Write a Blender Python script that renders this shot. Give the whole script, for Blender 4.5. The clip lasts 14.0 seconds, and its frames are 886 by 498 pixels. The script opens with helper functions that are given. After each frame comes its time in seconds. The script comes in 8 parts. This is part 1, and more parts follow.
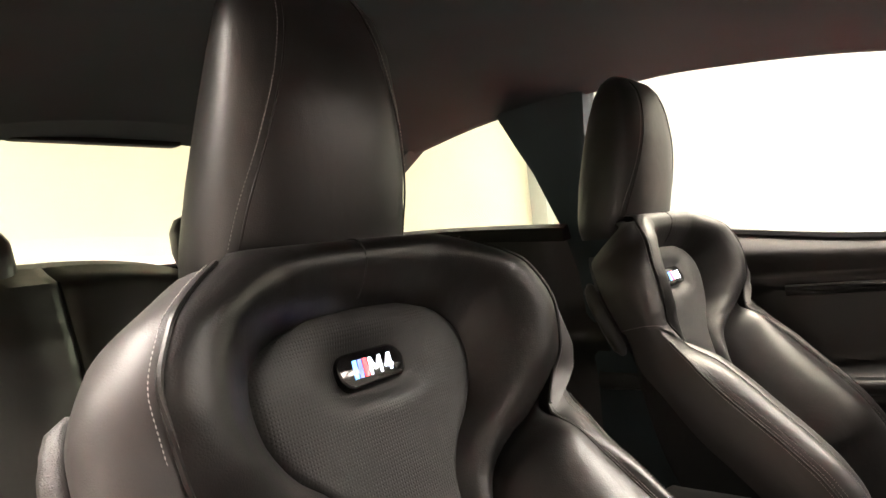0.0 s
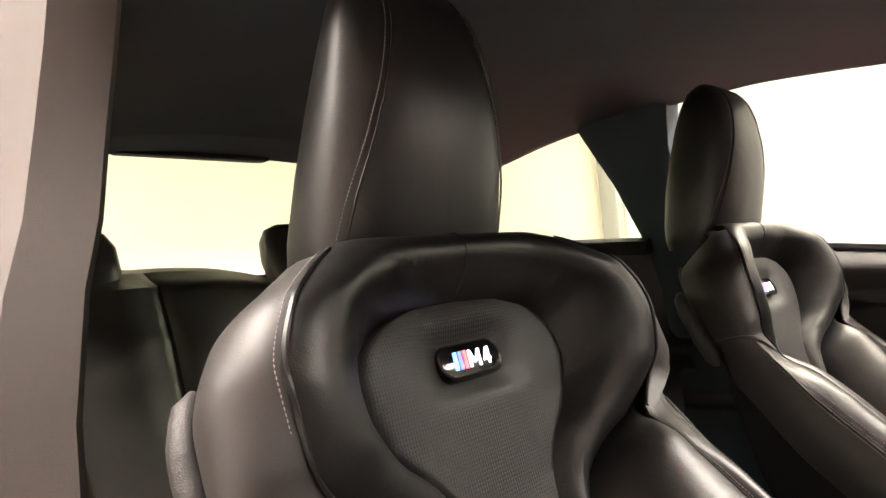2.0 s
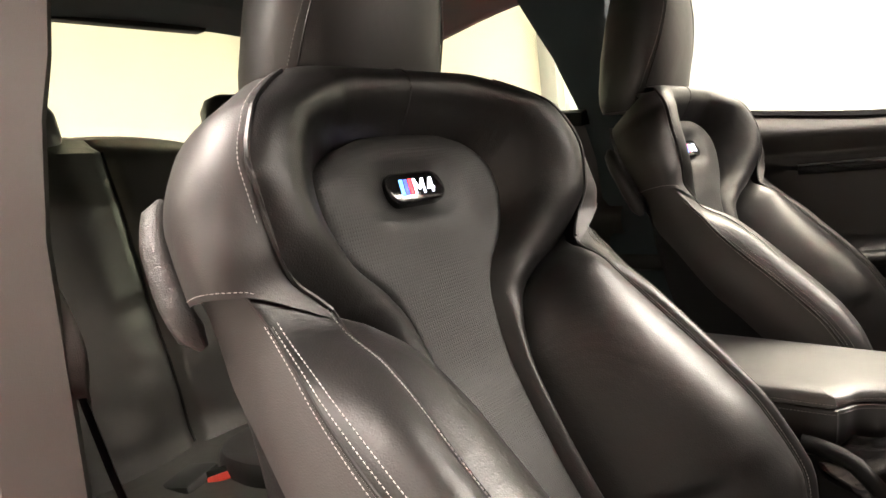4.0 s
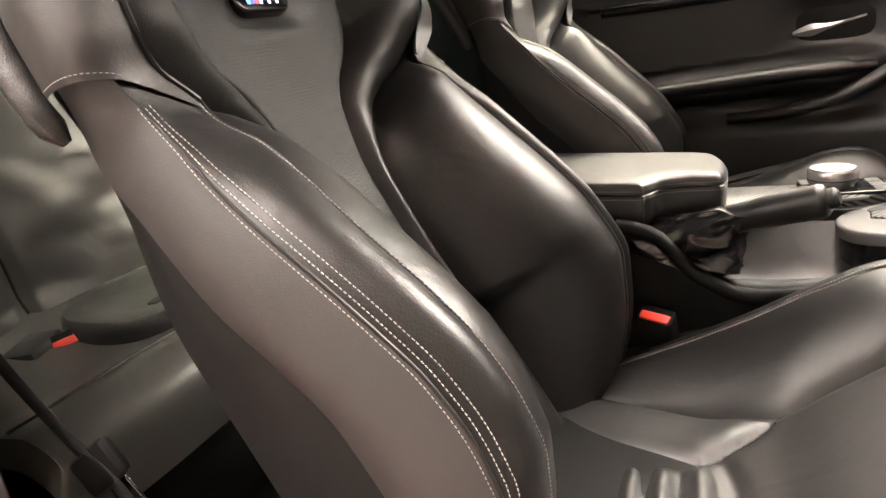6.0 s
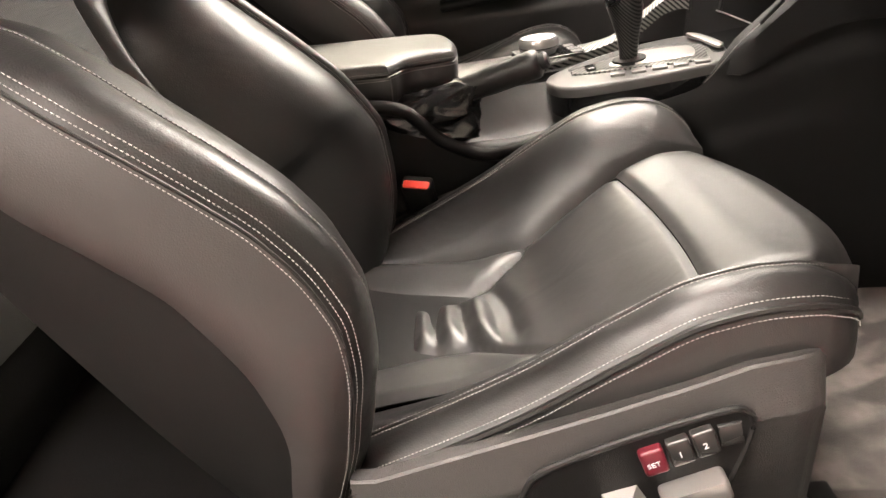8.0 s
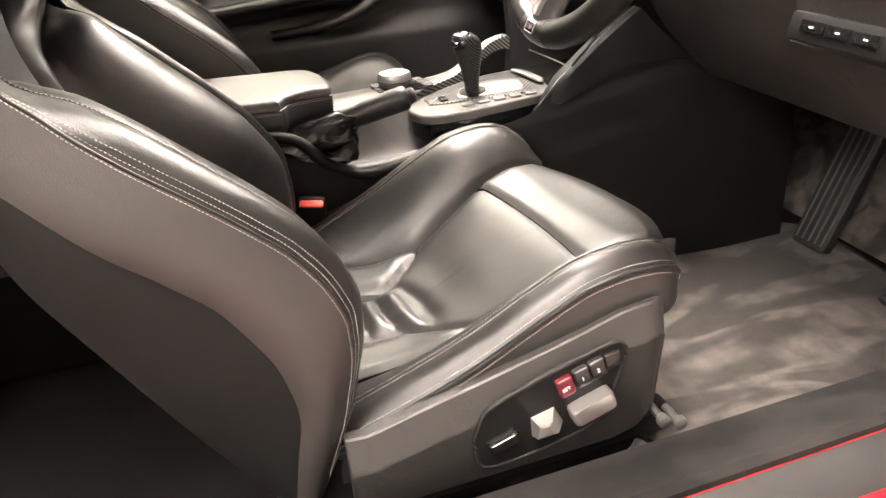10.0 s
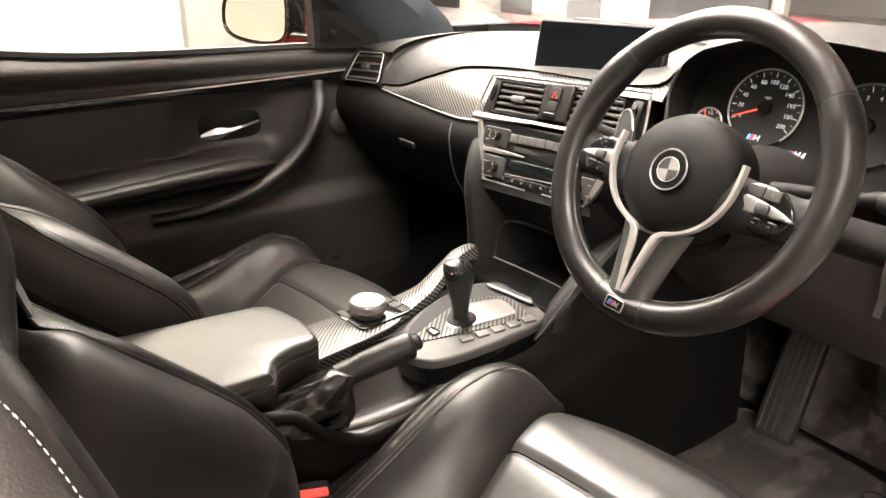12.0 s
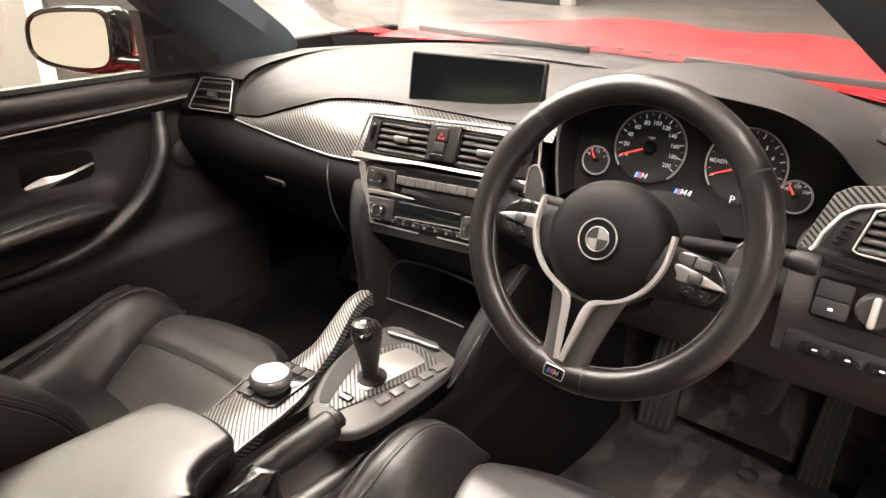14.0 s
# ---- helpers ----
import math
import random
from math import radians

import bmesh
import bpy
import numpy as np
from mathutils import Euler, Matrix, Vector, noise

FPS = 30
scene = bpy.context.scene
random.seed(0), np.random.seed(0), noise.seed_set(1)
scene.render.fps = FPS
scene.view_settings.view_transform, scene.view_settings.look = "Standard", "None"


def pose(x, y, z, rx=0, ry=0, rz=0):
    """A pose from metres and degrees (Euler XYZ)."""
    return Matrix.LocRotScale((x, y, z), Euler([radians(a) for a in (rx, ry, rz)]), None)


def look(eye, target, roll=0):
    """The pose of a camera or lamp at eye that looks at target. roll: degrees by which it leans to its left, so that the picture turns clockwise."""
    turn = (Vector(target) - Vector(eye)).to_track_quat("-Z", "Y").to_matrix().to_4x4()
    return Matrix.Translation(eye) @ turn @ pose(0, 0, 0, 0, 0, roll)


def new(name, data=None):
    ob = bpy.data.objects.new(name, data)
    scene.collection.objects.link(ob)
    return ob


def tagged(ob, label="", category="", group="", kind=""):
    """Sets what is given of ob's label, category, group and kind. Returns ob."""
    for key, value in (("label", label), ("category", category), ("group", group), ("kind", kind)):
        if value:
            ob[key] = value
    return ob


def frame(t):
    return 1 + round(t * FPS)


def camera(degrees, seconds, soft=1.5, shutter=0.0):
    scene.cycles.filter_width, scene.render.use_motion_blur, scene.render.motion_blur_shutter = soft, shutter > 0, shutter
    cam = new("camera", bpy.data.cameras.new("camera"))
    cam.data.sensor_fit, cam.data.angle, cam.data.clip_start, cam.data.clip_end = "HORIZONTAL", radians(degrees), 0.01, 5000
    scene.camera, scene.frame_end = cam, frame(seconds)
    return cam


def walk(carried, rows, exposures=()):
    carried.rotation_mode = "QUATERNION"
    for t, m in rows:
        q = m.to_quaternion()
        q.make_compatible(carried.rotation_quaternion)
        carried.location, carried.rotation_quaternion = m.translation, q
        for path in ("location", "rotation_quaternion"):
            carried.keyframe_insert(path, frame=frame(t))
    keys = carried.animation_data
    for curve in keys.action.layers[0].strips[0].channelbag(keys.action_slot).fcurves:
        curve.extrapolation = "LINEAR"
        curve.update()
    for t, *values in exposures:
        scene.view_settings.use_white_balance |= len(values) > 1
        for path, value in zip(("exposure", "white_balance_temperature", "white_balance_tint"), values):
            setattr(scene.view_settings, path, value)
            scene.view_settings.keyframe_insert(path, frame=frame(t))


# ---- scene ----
cam = camera(64.2, 14.0)
PATH = [
    (0, (0.824, -0.243, 0.961), (-0.766, -1.457, 0.936), -6.0),
    (0.5, (0.82, -0.259, 0.973), (-0.679, -1.578, 1.082), -5.2),
    (1, (0.825, -0.267, 0.969), (-0.637, -1.624, 1.109), -5.0),
    (1.5, (0.83, -0.268, 0.956), (-0.633, -1.626, 1.069), -5.2),
    (2, (0.849, -0.262, 0.938), (-0.623, -1.615, 1.0), -5.5),
    (2.5, (0.867, -0.253, 0.919), (-0.62, -1.59, 0.921), -5.7),
    (2.7, (0.869, -0.248, 0.915), (-0.619, -1.584, 0.885), -6.0),
    (4.8, (0.92, -0.234, 0.85), (-0.693, -1.353, 0.471), -6.4),
    (5, (0.927, -0.236, 0.843), (-0.706, -1.313, 0.428), -6.6),
    (5.5, (0.944, -0.24, 0.828), (-0.737, -1.197, 0.319), -7.2),
    (6, (0.963, -0.245, 0.815), (-0.764, -1.054, 0.211), -7.7),
    (6.5, (0.981, -0.26, 0.815), (-0.785, -0.861, 0.094), -7.7),
    (7, (1.004, -0.26, 0.804), (-0.781, -0.693, 0.013), -8.2),
    (7.5, (1.025, -0.271, 0.808), (-0.756, -0.54, -0.063), -8.6),
    (8, (1.039, -0.278, 0.808), (-0.731, -0.385, -0.118), -8.7),
    (8.2, (1.047, -0.276, 0.805), (-0.717, -0.322, -0.137), -8.8),
    (10.3, (1.175, -0.467, 0.926), (-0.492, 0.093, -0.027), -3.4),
    (10.5, (1.142, -0.478, 0.942), (-0.518, 0.121, 0.001), -2.9),
    (11, (1.005, -0.539, 0.979), (-0.629, 0.208, 0.1), -1.6),
    (11.5, (0.884, -0.613, 1.016), (-0.688, 0.321, 0.207), -0.1),
    (12, (0.817, -0.631, 1.06), (-0.679, 0.458, 0.301), 0.5),
    (12.5, (0.768, -0.639, 1.092), (-0.609, 0.606, 0.349), 0.8),
    (13, (0.736, -0.654, 1.13), (-0.54, 0.681, 0.363), 0.7),
    (13.5, (0.701, -0.656, 1.153), (-0.492, 0.734, 0.351), 0.5),
    (14, (0.677, -0.659, 1.157), (-0.452, 0.767, 0.324), 0.8),
]
GAIN = [(0.0, 1.98), (2.7, 1.95), (5.0, 2.08), (8.0, 2.05), (10.3, 2.35), (11.0, 2.35), (12.0, 2.05), (14.0, 1.66)]
walk(cam, [(t, look(eye, target, roll)) for t, eye, target, roll in PATH], GAIN)


# ---------------------------------------------------------------- world and light
world = bpy.data.worlds.new("world")
scene.world = world
world.use_nodes = True
world.node_tree.nodes["Background"].inputs[0].default_value = (0.75, 0.78, 0.82, 1)
world.node_tree.nodes["Background"].inputs[1].default_value = 0.1


# ---------------------------------------------------------------- materials
def material(name, colour, rough=0.5, metal=0.0, spec=0.5, coat=0.0, bump=None, vary=0.15, scale=6.0, emit=None, strength=0.0):
    """A principled surface with large-scale variation of tone and gloss and an optional relief (kind, scale, strength)."""
    m = bpy.data.materials.new(name)
    m.use_nodes = True
    nt = m.node_tree
    b = nt.nodes["Principled BSDF"]
    b.inputs["Metallic"].default_value = metal
    b.inputs["Specular IOR Level"].default_value = spec
    b.inputs["Coat Weight"].default_value = coat
    b.inputs["Coat Roughness"].default_value = 0.05
    tc = nt.nodes.new("ShaderNodeTexCoord")
    n1 = nt.nodes.new("ShaderNodeTexNoise")
    n1.inputs["Scale"].default_value = scale
    n1.inputs["Detail"].default_value = 6
    nt.links.new(tc.outputs["Object"], n1.inputs["Vector"])
    ramp = nt.nodes.new("ShaderNodeMapRange")
    ramp.inputs["From Min"].default_value, ramp.inputs["From Max"].default_value = 0.3, 0.7
    ramp.inputs["To Min"].default_value, ramp.inputs["To Max"].default_value = 1 - vary, 1 + vary
    nt.links.new(n1.outputs["Fac"], ramp.inputs["Value"])
    mul = nt.nodes.new("ShaderNodeVectorMath")
    mul.operation = "SCALE"
    mul.inputs[0].default_value = colour
    nt.links.new(ramp.outputs["Result"], mul.inputs["Scale"])
    nt.links.new(mul.outputs["Vector"], b.inputs["Base Color"])
    r2 = nt.nodes.new("ShaderNodeMapRange")
    r2.inputs["From Min"].default_value, r2.inputs["From Max"].default_value = 0.3, 0.7
    r2.inputs["To Min"].default_value, r2.inputs["To Max"].default_value = max(0.0, rough * (1 - 0.6 * vary)), min(1.0, rough * (1 + 0.6 * vary))
    nt.links.new(n1.outputs["Fac"], r2.inputs["Value"])
    nt.links.new(r2.outputs["Result"], b.inputs["Roughness"])
    if bump:
        kind, bs, strength_b = bump
        bn = nt.nodes.new("ShaderNodeBump")
        bn.inputs["Strength"].default_value = strength_b
        bn.inputs["Distance"].default_value = 0.0006
        if kind == "leather":
            v = nt.nodes.new("ShaderNodeTexVoronoi")
            v.feature = "DISTANCE_TO_EDGE"
            v.inputs["Scale"].default_value = bs
            n2 = nt.nodes.new("ShaderNodeTexNoise")
            n2.inputs["Scale"].default_value = 28
            n2.inputs["Detail"].default_value = 5
            ad = nt.nodes.new("ShaderNodeMath")
            ad.operation = "MULTIPLY_ADD"
            ad.inputs[1].default_value = 3.0
            nt.links.new(tc.outputs["Object"], v.inputs["Vector"])
            nt.links.new(tc.outputs["Object"], n2.inputs["Vector"])
            nt.links.new(n2.outputs["Fac"], ad.inputs[0])
            nt.links.new(v.outputs["Distance"], ad.inputs[2])
            n3 = nt.nodes.new("ShaderNodeTexNoise")
            n3.inputs["Scale"].default_value = 9
            n3.inputs["Detail"].default_value = 3
            n3.inputs["Distortion"].default_value = 1.2
            nt.links.new(tc.outputs["Object"], n3.inputs["Vector"])
            ae = nt.nodes.new("ShaderNodeMath")
            ae.operation = "MULTIPLY_ADD"
            ae.inputs[1].default_value = 9.0
            nt.links.new(n3.outputs["Fac"], ae.inputs[0])
            nt.links.new(ad.outputs[0], ae.inputs[2])
            nt.links.new(ae.outputs[0], bn.inputs["Height"])
        elif kind == "grain":
            v = nt.nodes.new("ShaderNodeTexVoronoi")
            v.inputs["Scale"].default_value = bs
            nt.links.new(tc.outputs["Object"], v.inputs["Vector"])
            nt.links.new(v.outputs["Distance"], bn.inputs["Height"])
        else:
            n2 = nt.nodes.new("ShaderNodeTexNoise")
            n2.inputs["Scale"].default_value = bs
            n2.inputs["Detail"].default_value = 8
            nt.links.new(tc.outputs["Object"], n2.inputs["Vector"])
            nt.links.new(n2.outputs["Fac"], bn.inputs["Height"])
        nt.links.new(bn.outputs["Normal"], b.inputs["Normal"])
    if emit:
        b.inputs["Emission Color"].default_value = (*emit, 1)
        b.inputs["Emission Strength"].default_value = strength
    return m


LEATHER = material("leather", (0.0085, 0.0078, 0.0075), 0.37, spec=0.38, bump=("leather", 420, 0.35), vary=0.2)
LEATHER_SOFT = material("leather_soft", (0.012, 0.0111, 0.0106), 0.42, spec=0.62, bump=("leather", 520, 0.25), vary=0.2)
DASH_SKIN = material("dash_skin", (0.02, 0.019, 0.0185), 0.58, spec=0.22, bump=("leather", 600, 0.5), vary=0.12)
# seat leather lightened and warmed, putting the flanks' pinkish light into the colour
LIT_SIDE_LEATHER = material("lit_side_leather", (0.019, 0.0165, 0.0158), 0.5, spec=0.6, bump=("leather", 520, 0.25), vary=0.12)
VELOUR = material("velour", (0.056, 0.05, 0.046), 0.9, spec=0.15, bump=("noise", 700, 1.0), vary=0.3, scale=40)


def brush(m, low, high, sheen):
    """Pile pressed this way and that: broad soft-edged patches of lighter and darker nap."""
    nt = m.node_tree
    b = nt.nodes["Principled BSDF"]
    tc = nt.nodes.new("ShaderNodeTexCoord")
    mp = nt.nodes.new("ShaderNodeMapping")
    mp.inputs["Rotation"].default_value = (0, 0, 0.6)
    mp.inputs["Scale"].default_value = (1.0, 0.45, 1.0)
    n = nt.nodes.new("ShaderNodeTexNoise")
    n.inputs["Scale"].default_value = 11
    n.inputs["Detail"].default_value = 2.5
    n.inputs["Distortion"].default_value = 0.9
    r = nt.nodes.new("ShaderNodeMapRange")
    r.interpolation_type = "SMOOTHSTEP"
    r.inputs["From Min"].default_value, r.inputs["From Max"].default_value = 0.44, 0.58
    r.inputs["To Min"].default_value, r.inputs["To Max"].default_value = low, high
    sc = nt.nodes.new("ShaderNodeVectorMath")
    sc.operation = "SCALE"
    nt.links.new(tc.outputs["Object"], mp.inputs["Vector"])
    nt.links.new(mp.outputs["Vector"], n.inputs["Vector"])
    nt.links.new(n.outputs["Fac"], r.inputs["Value"])
    nt.links.new(b.inputs["Base Color"].links[0].from_socket, sc.inputs[0])
    nt.links.new(r.outputs["Result"], sc.inputs["Scale"])
    nt.links.new(sc.outputs["Vector"], b.inputs["Base Color"])
    b.inputs["Sheen Weight"].default_value = sheen
    b.inputs["Sheen Roughness"].default_value = 0.5


brush(VELOUR, 0.6, 1.55, 0.08)
SILL_PILE = material("sill_pile", (0.0085, 0.0077, 0.0073), 0.9, spec=0.15, bump=("noise", 700, 1.0), vary=0.4, scale=30)
brush(SILL_PILE, 0.6, 1.6, 0.03)
PERF = material("perforated_leather", (0.0075, 0.0072, 0.0068), 0.5, spec=0.42, bump=("leather", 520, 0.25), vary=0.15)


def perforate(m, pitch):
    """Rows of small round holes pressed into the leather."""
    nt = m.node_tree
    b = nt.nodes["Principled BSDF"]
    tc = nt.nodes.new("ShaderNodeTexCoord")
    sep = nt.nodes.new("ShaderNodeSeparateXYZ")
    nt.links.new(tc.outputs["Object"], sep.inputs[0])

    def maths(op, x, y=None):
        n = nt.nodes.new("ShaderNodeMath")
        n.operation = op
        for i, v in enumerate((x, y)):
            if v is None:
                continue
            if isinstance(v, (int, float)):
                n.inputs[i].default_value = v
            else:
                nt.links.new(v, n.inputs[i])
        return n.outputs[0]

    along = maths("SUBTRACT", sep.outputs["Z"], maths("MULTIPLY", sep.outputs["Y"], 0.9))
    k = 2 * math.pi / pitch
    dots = maths("MULTIPLY", maths("SINE", maths("MULTIPLY", sep.outputs["X"], k)), maths("SINE", maths("MULTIPLY", along, k * 0.8)))
    hole = maths("MULTIPLY", maths("SUBTRACT", maths("ABSOLUTE", dots), 0.55), 4.0)
    hole = maths("MINIMUM", maths("MAXIMUM", hole, 0.0), 1.0)
    big = nt.nodes.new("ShaderNodeTexNoise")
    big.inputs["Scale"].default_value = 11.0
    nt.links.new(tc.outputs["Object"], big.inputs["Vector"])
    zone = maths("MINIMUM", maths("MAXIMUM", maths("MULTIPLY", maths("SUBTRACT", big.outputs["Fac"], 0.38), 5.0), 0.25), 1.0)
    hole = maths("MULTIPLY", hole, zone)
    link = b.inputs["Base Color"].links[0].from_socket
    mix = nt.nodes.new("ShaderNodeVectorMath")
    mix.operation = "SCALE"
    nt.links.new(link, mix.inputs[0])
    nt.links.new(maths("SUBTRACT", 1.0, maths("MULTIPLY", hole, 0.75)), mix.inputs["Scale"])
    nt.links.new(mix.outputs["Vector"], b.inputs["Base Color"])
    bn = nt.nodes.new("ShaderNodeBump")
    bn.invert = True
    bn.inputs["Strength"].default_value = 0.6
    bn.inputs["Distance"].default_value = 0.0006
    nt.links.new(hole, bn.inputs["Height"])
    nt.links.new(b.inputs["Normal"].links[0].from_socket, bn.inputs["Normal"])
    nt.links.new(bn.outputs["Normal"], b.inputs["Normal"])
    return m


perforate(PERF, 0.0062)
RIM_LEATHER = material("rim_leather", (0.008, 0.0072, 0.0068), 0.31, spec=0.32, bump=("leather", 500, 0.25), vary=0.15)
PLASTIC = material("grained_plastic", (0.011, 0.0104, 0.0102), 0.48, spec=0.25, bump=("grain", 900, 0.5), vary=0.12)
SOFT_PLASTIC = material("soft_plastic", (0.0065, 0.0062, 0.0061), 0.55, spec=0.15, bump=("grain", 1300, 0.4), vary=0.12)
END_PLASTIC = material("warm_grained_plastic", (0.034, 0.031, 0.029), 0.5, spec=0.35, bump=("leather", 420, 0.8), vary=0.12)
GLOSS = material("gloss_black", (0.006, 0.006, 0.006), 0.08, spec=0.5, vary=0.05)
CARPET = material("carpet", (0.008, 0.0074, 0.0072), 0.95, spec=0.1, bump=("noise", 700, 1.0), vary=0.35, scale=9)
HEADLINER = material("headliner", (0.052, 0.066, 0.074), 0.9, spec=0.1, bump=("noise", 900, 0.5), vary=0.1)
# near pillar's cloth, base raised to stand in for light falling on it
LIT_PILLAR_CLOTH = material("lit_pillar_cloth", (0.12, 0.111, 0.105), 0.85, spec=0.2, bump=("noise", 900, 0.5), vary=0.1)
CHROME = material("satin_chrome", (0.4, 0.39, 0.375), 0.32, metal=0.6, vary=0.1)
BRIGHT = material("polished_chrome", (0.85, 0.84, 0.82), 0.08, metal=1.0, vary=0.05)
SILVER = material("silver_plastic", (0.3, 0.293, 0.285), 0.38, metal=0.6, vary=0.08)
STEEL = material("brushed_steel", (0.42, 0.41, 0.395), 0.3, metal=0.85, vary=0.1)
THREAD = material("grey_thread", (0.34, 0.325, 0.315), 0.7, spec=0.2, vary=0.2, scale=60)
RED_PAINT = material("red_paint", (0.5, 0.007, 0.014), 0.4, metal=0.1, spec=0.2, coat=0.5, vary=0.06, bump=("noise", 1600, 0.04))
RED_PLASTIC = material("red_plastic", (0.75, 0.06, 0.04), 0.35, vary=0.1)
RUBBER = material("rubber", (0.012, 0.012, 0.012), 0.55, vary=0.2, bump=("noise", 300, 0.3))
WALL = material("wall_paint", (0.6, 0.58, 0.53), 0.7, vary=0.04, scale=1.5, bump=("noise", 60, 0.2))
GREY_PANEL = material("grey_panel", (0.2, 0.2, 0.2), 0.5, vary=0.08, scale=1.0)
FLOOR = material("polished_floor", (0.34, 0.31, 0.295), 0.25, vary=0.12, scale=1.2, bump=("noise", 20, 0.05))
CEILING = material("ceiling_paint", (0.78, 0.77, 0.74), 0.8, vary=0.04, scale=1.5)
LAMP = material("lamp_diffuser", (0.9, 0.9, 0.9), 0.5, emit=(1.0, 0.89, 0.80), strength=19.0)
LEFT_GLOW = material("left_glow", (0.07, 0.067, 0.06), 0.5, emit=(1.0, 0.97, 0.86), strength=0.5)


def glass_material(name, tint, rough=0.0):
    m = bpy.data.materials.new(name)
    m.use_nodes = True
    nt = m.node_tree
    out = nt.nodes["Material Output"]
    tr = nt.nodes.new("ShaderNodeBsdfTransparent")
    tr.inputs["Color"].default_value = (*tint, 1)
    gl = nt.nodes.new("ShaderNodeBsdfGlossy")
    gl.inputs["Roughness"].default_value = rough
    gl.inputs["Color"].default_value = (1, 1, 1, 1)
    fr = nt.nodes.new("ShaderNodeLayerWeight")
    fr.inputs["Blend"].default_value = 0.5
    pw = nt.nodes.new("ShaderNodeMath")
    pw.operation = "POWER"
    pw.inputs[1].default_value = 4.0
    md = nt.nodes.new("ShaderNodeMath")
    md.operation = "MULTIPLY_ADD"
    md.inputs[1].default_value, md.inputs[2].default_value = 0.7, 0.04
    mx = nt.nodes.new("ShaderNodeMixShader")
    nt.links.new(fr.outputs["Facing"], pw.inputs[0])
    nt.links.new(pw.outputs[0], md.inputs[0])
    nt.links.new(md.outputs[0], mx.inputs[0])
    nt.links.new(tr.outputs[0], mx.inputs[1])
    nt.links.new(gl.outputs[0], mx.inputs[2])
    nt.links.new(mx.outputs[0], out.inputs["Surface"])
    return m


def carbon_material(name, axis="X", scale=70.0, bright=0.1):
    """Woven carbon fibre under clear lacquer: slanting light and dark ribs, crossed by finer threads."""
    m = material(name, (0.05, 0.05, 0.05), 0.3, spec=0.5, coat=1.0, vary=0.1)
    nt = m.node_tree
    b = nt.nodes["Principled BSDF"]
    tc = nt.nodes.new("ShaderNodeTexCoord")
    wa = nt.nodes.new("ShaderNodeTexWave")
    wa.bands_direction = "DIAGONAL"
    wa.inputs["Scale"].default_value = scale
    wa.inputs["Distortion"].default_value = 0.0
    wb = nt.nodes.new("ShaderNodeTexWave")
    wb.bands_direction = axis
    wb.inputs["Scale"].default_value = scale * 1.7
    mp = nt.nodes.new("ShaderNodeMath")
    mp.operation = "MULTIPLY"
    cr = nt.nodes.new("ShaderNodeValToRGB")
    cr.color_ramp.elements[0].color = (0.006, 0.006, 0.006, 1)
    cr.color_ramp.elements[1].color = (bright, bright * 0.97, bright * 0.92, 1)
    cr.color_ramp.elements[0].position = 0.25
    cr.color_ramp.elements[1].position = 0.75
    ad = nt.nodes.new("ShaderNodeMath")
    ad.operation = "MULTIPLY_ADD"
    ad.inputs[1].default_value = 0.3
    mp.inputs[1].default_value = 0.75
    nt.links.new(tc.outputs["Object"], wa.inputs["Vector"])
    nt.links.new(tc.outputs["Object"], wb.inputs["Vector"])
    nt.links.new(wa.outputs["Fac"], mp.inputs[0])
    nt.links.new(wb.outputs["Fac"], ad.inputs[0])
    nt.links.new(mp.outputs[0], ad.inputs[2])
    nt.links.new(ad.outputs[0], cr.inputs["Fac"])
    nt.links.new(cr.outputs["Color"], b.inputs["Base Color"])
    b.inputs["Metallic"].default_value = 0.1
    b.inputs["Coat Weight"].default_value = 0.08
    b.inputs["Coat Roughness"].default_value = 0.12
    gl = nt.nodes.new("ShaderNodeMapRange")
    gl.inputs["To Min"].default_value, gl.inputs["To Max"].default_value = 0.03, 0.42
    nt.links.new(ad.outputs[0], gl.inputs["Value"])
    nt.links.new(gl.outputs["Result"], b.inputs["Specular IOR Level"])
    return m


CARBON = carbon_material("carbon_fibre")
GUNMETAL = material("gunmetal", (0.12, 0.118, 0.115), 0.38, metal=0.6, vary=0.1)
SCREEN = material("dark_screen", (0.003, 0.004, 0.0043), 0.1, spec=0.4, vary=0.1)
WHITE_INK = material("white_ink", (0.6, 0.6, 0.6), 0.6, emit=(0.9, 0.92, 0.95), strength=0.13)
RED_GLOW = material("red_pointer", (0.8, 0.06, 0.04), 0.5, emit=(1.0, 0.08, 0.05), strength=0.5)
DIAL = material("dial_face", (0.008, 0.008, 0.008), 0.6, spec=0.3, vary=0.1)
ALU = material("brushed_aluminium", (0.5, 0.49, 0.48), 0.3, metal=1.0, vary=0.1)
MIRROR = material("mirror_glass", (0.9, 0.9, 0.9), 0.02, metal=1.0, vary=0.02)
GLASS = glass_material("clear_glass", (0.93, 0.95, 0.93))
TINTED = glass_material("tinted_glass", (0.8, 0.9, 0.7))


# ---------------------------------------------------------------- mesh helpers
def thing(name, label, category, at=(0, 0, 0), group="", kind=""):
    ob = new(name)
    ob.empty_display_size = 0.05
    ob.location = at
    return tagged(ob, label, category, group, kind)


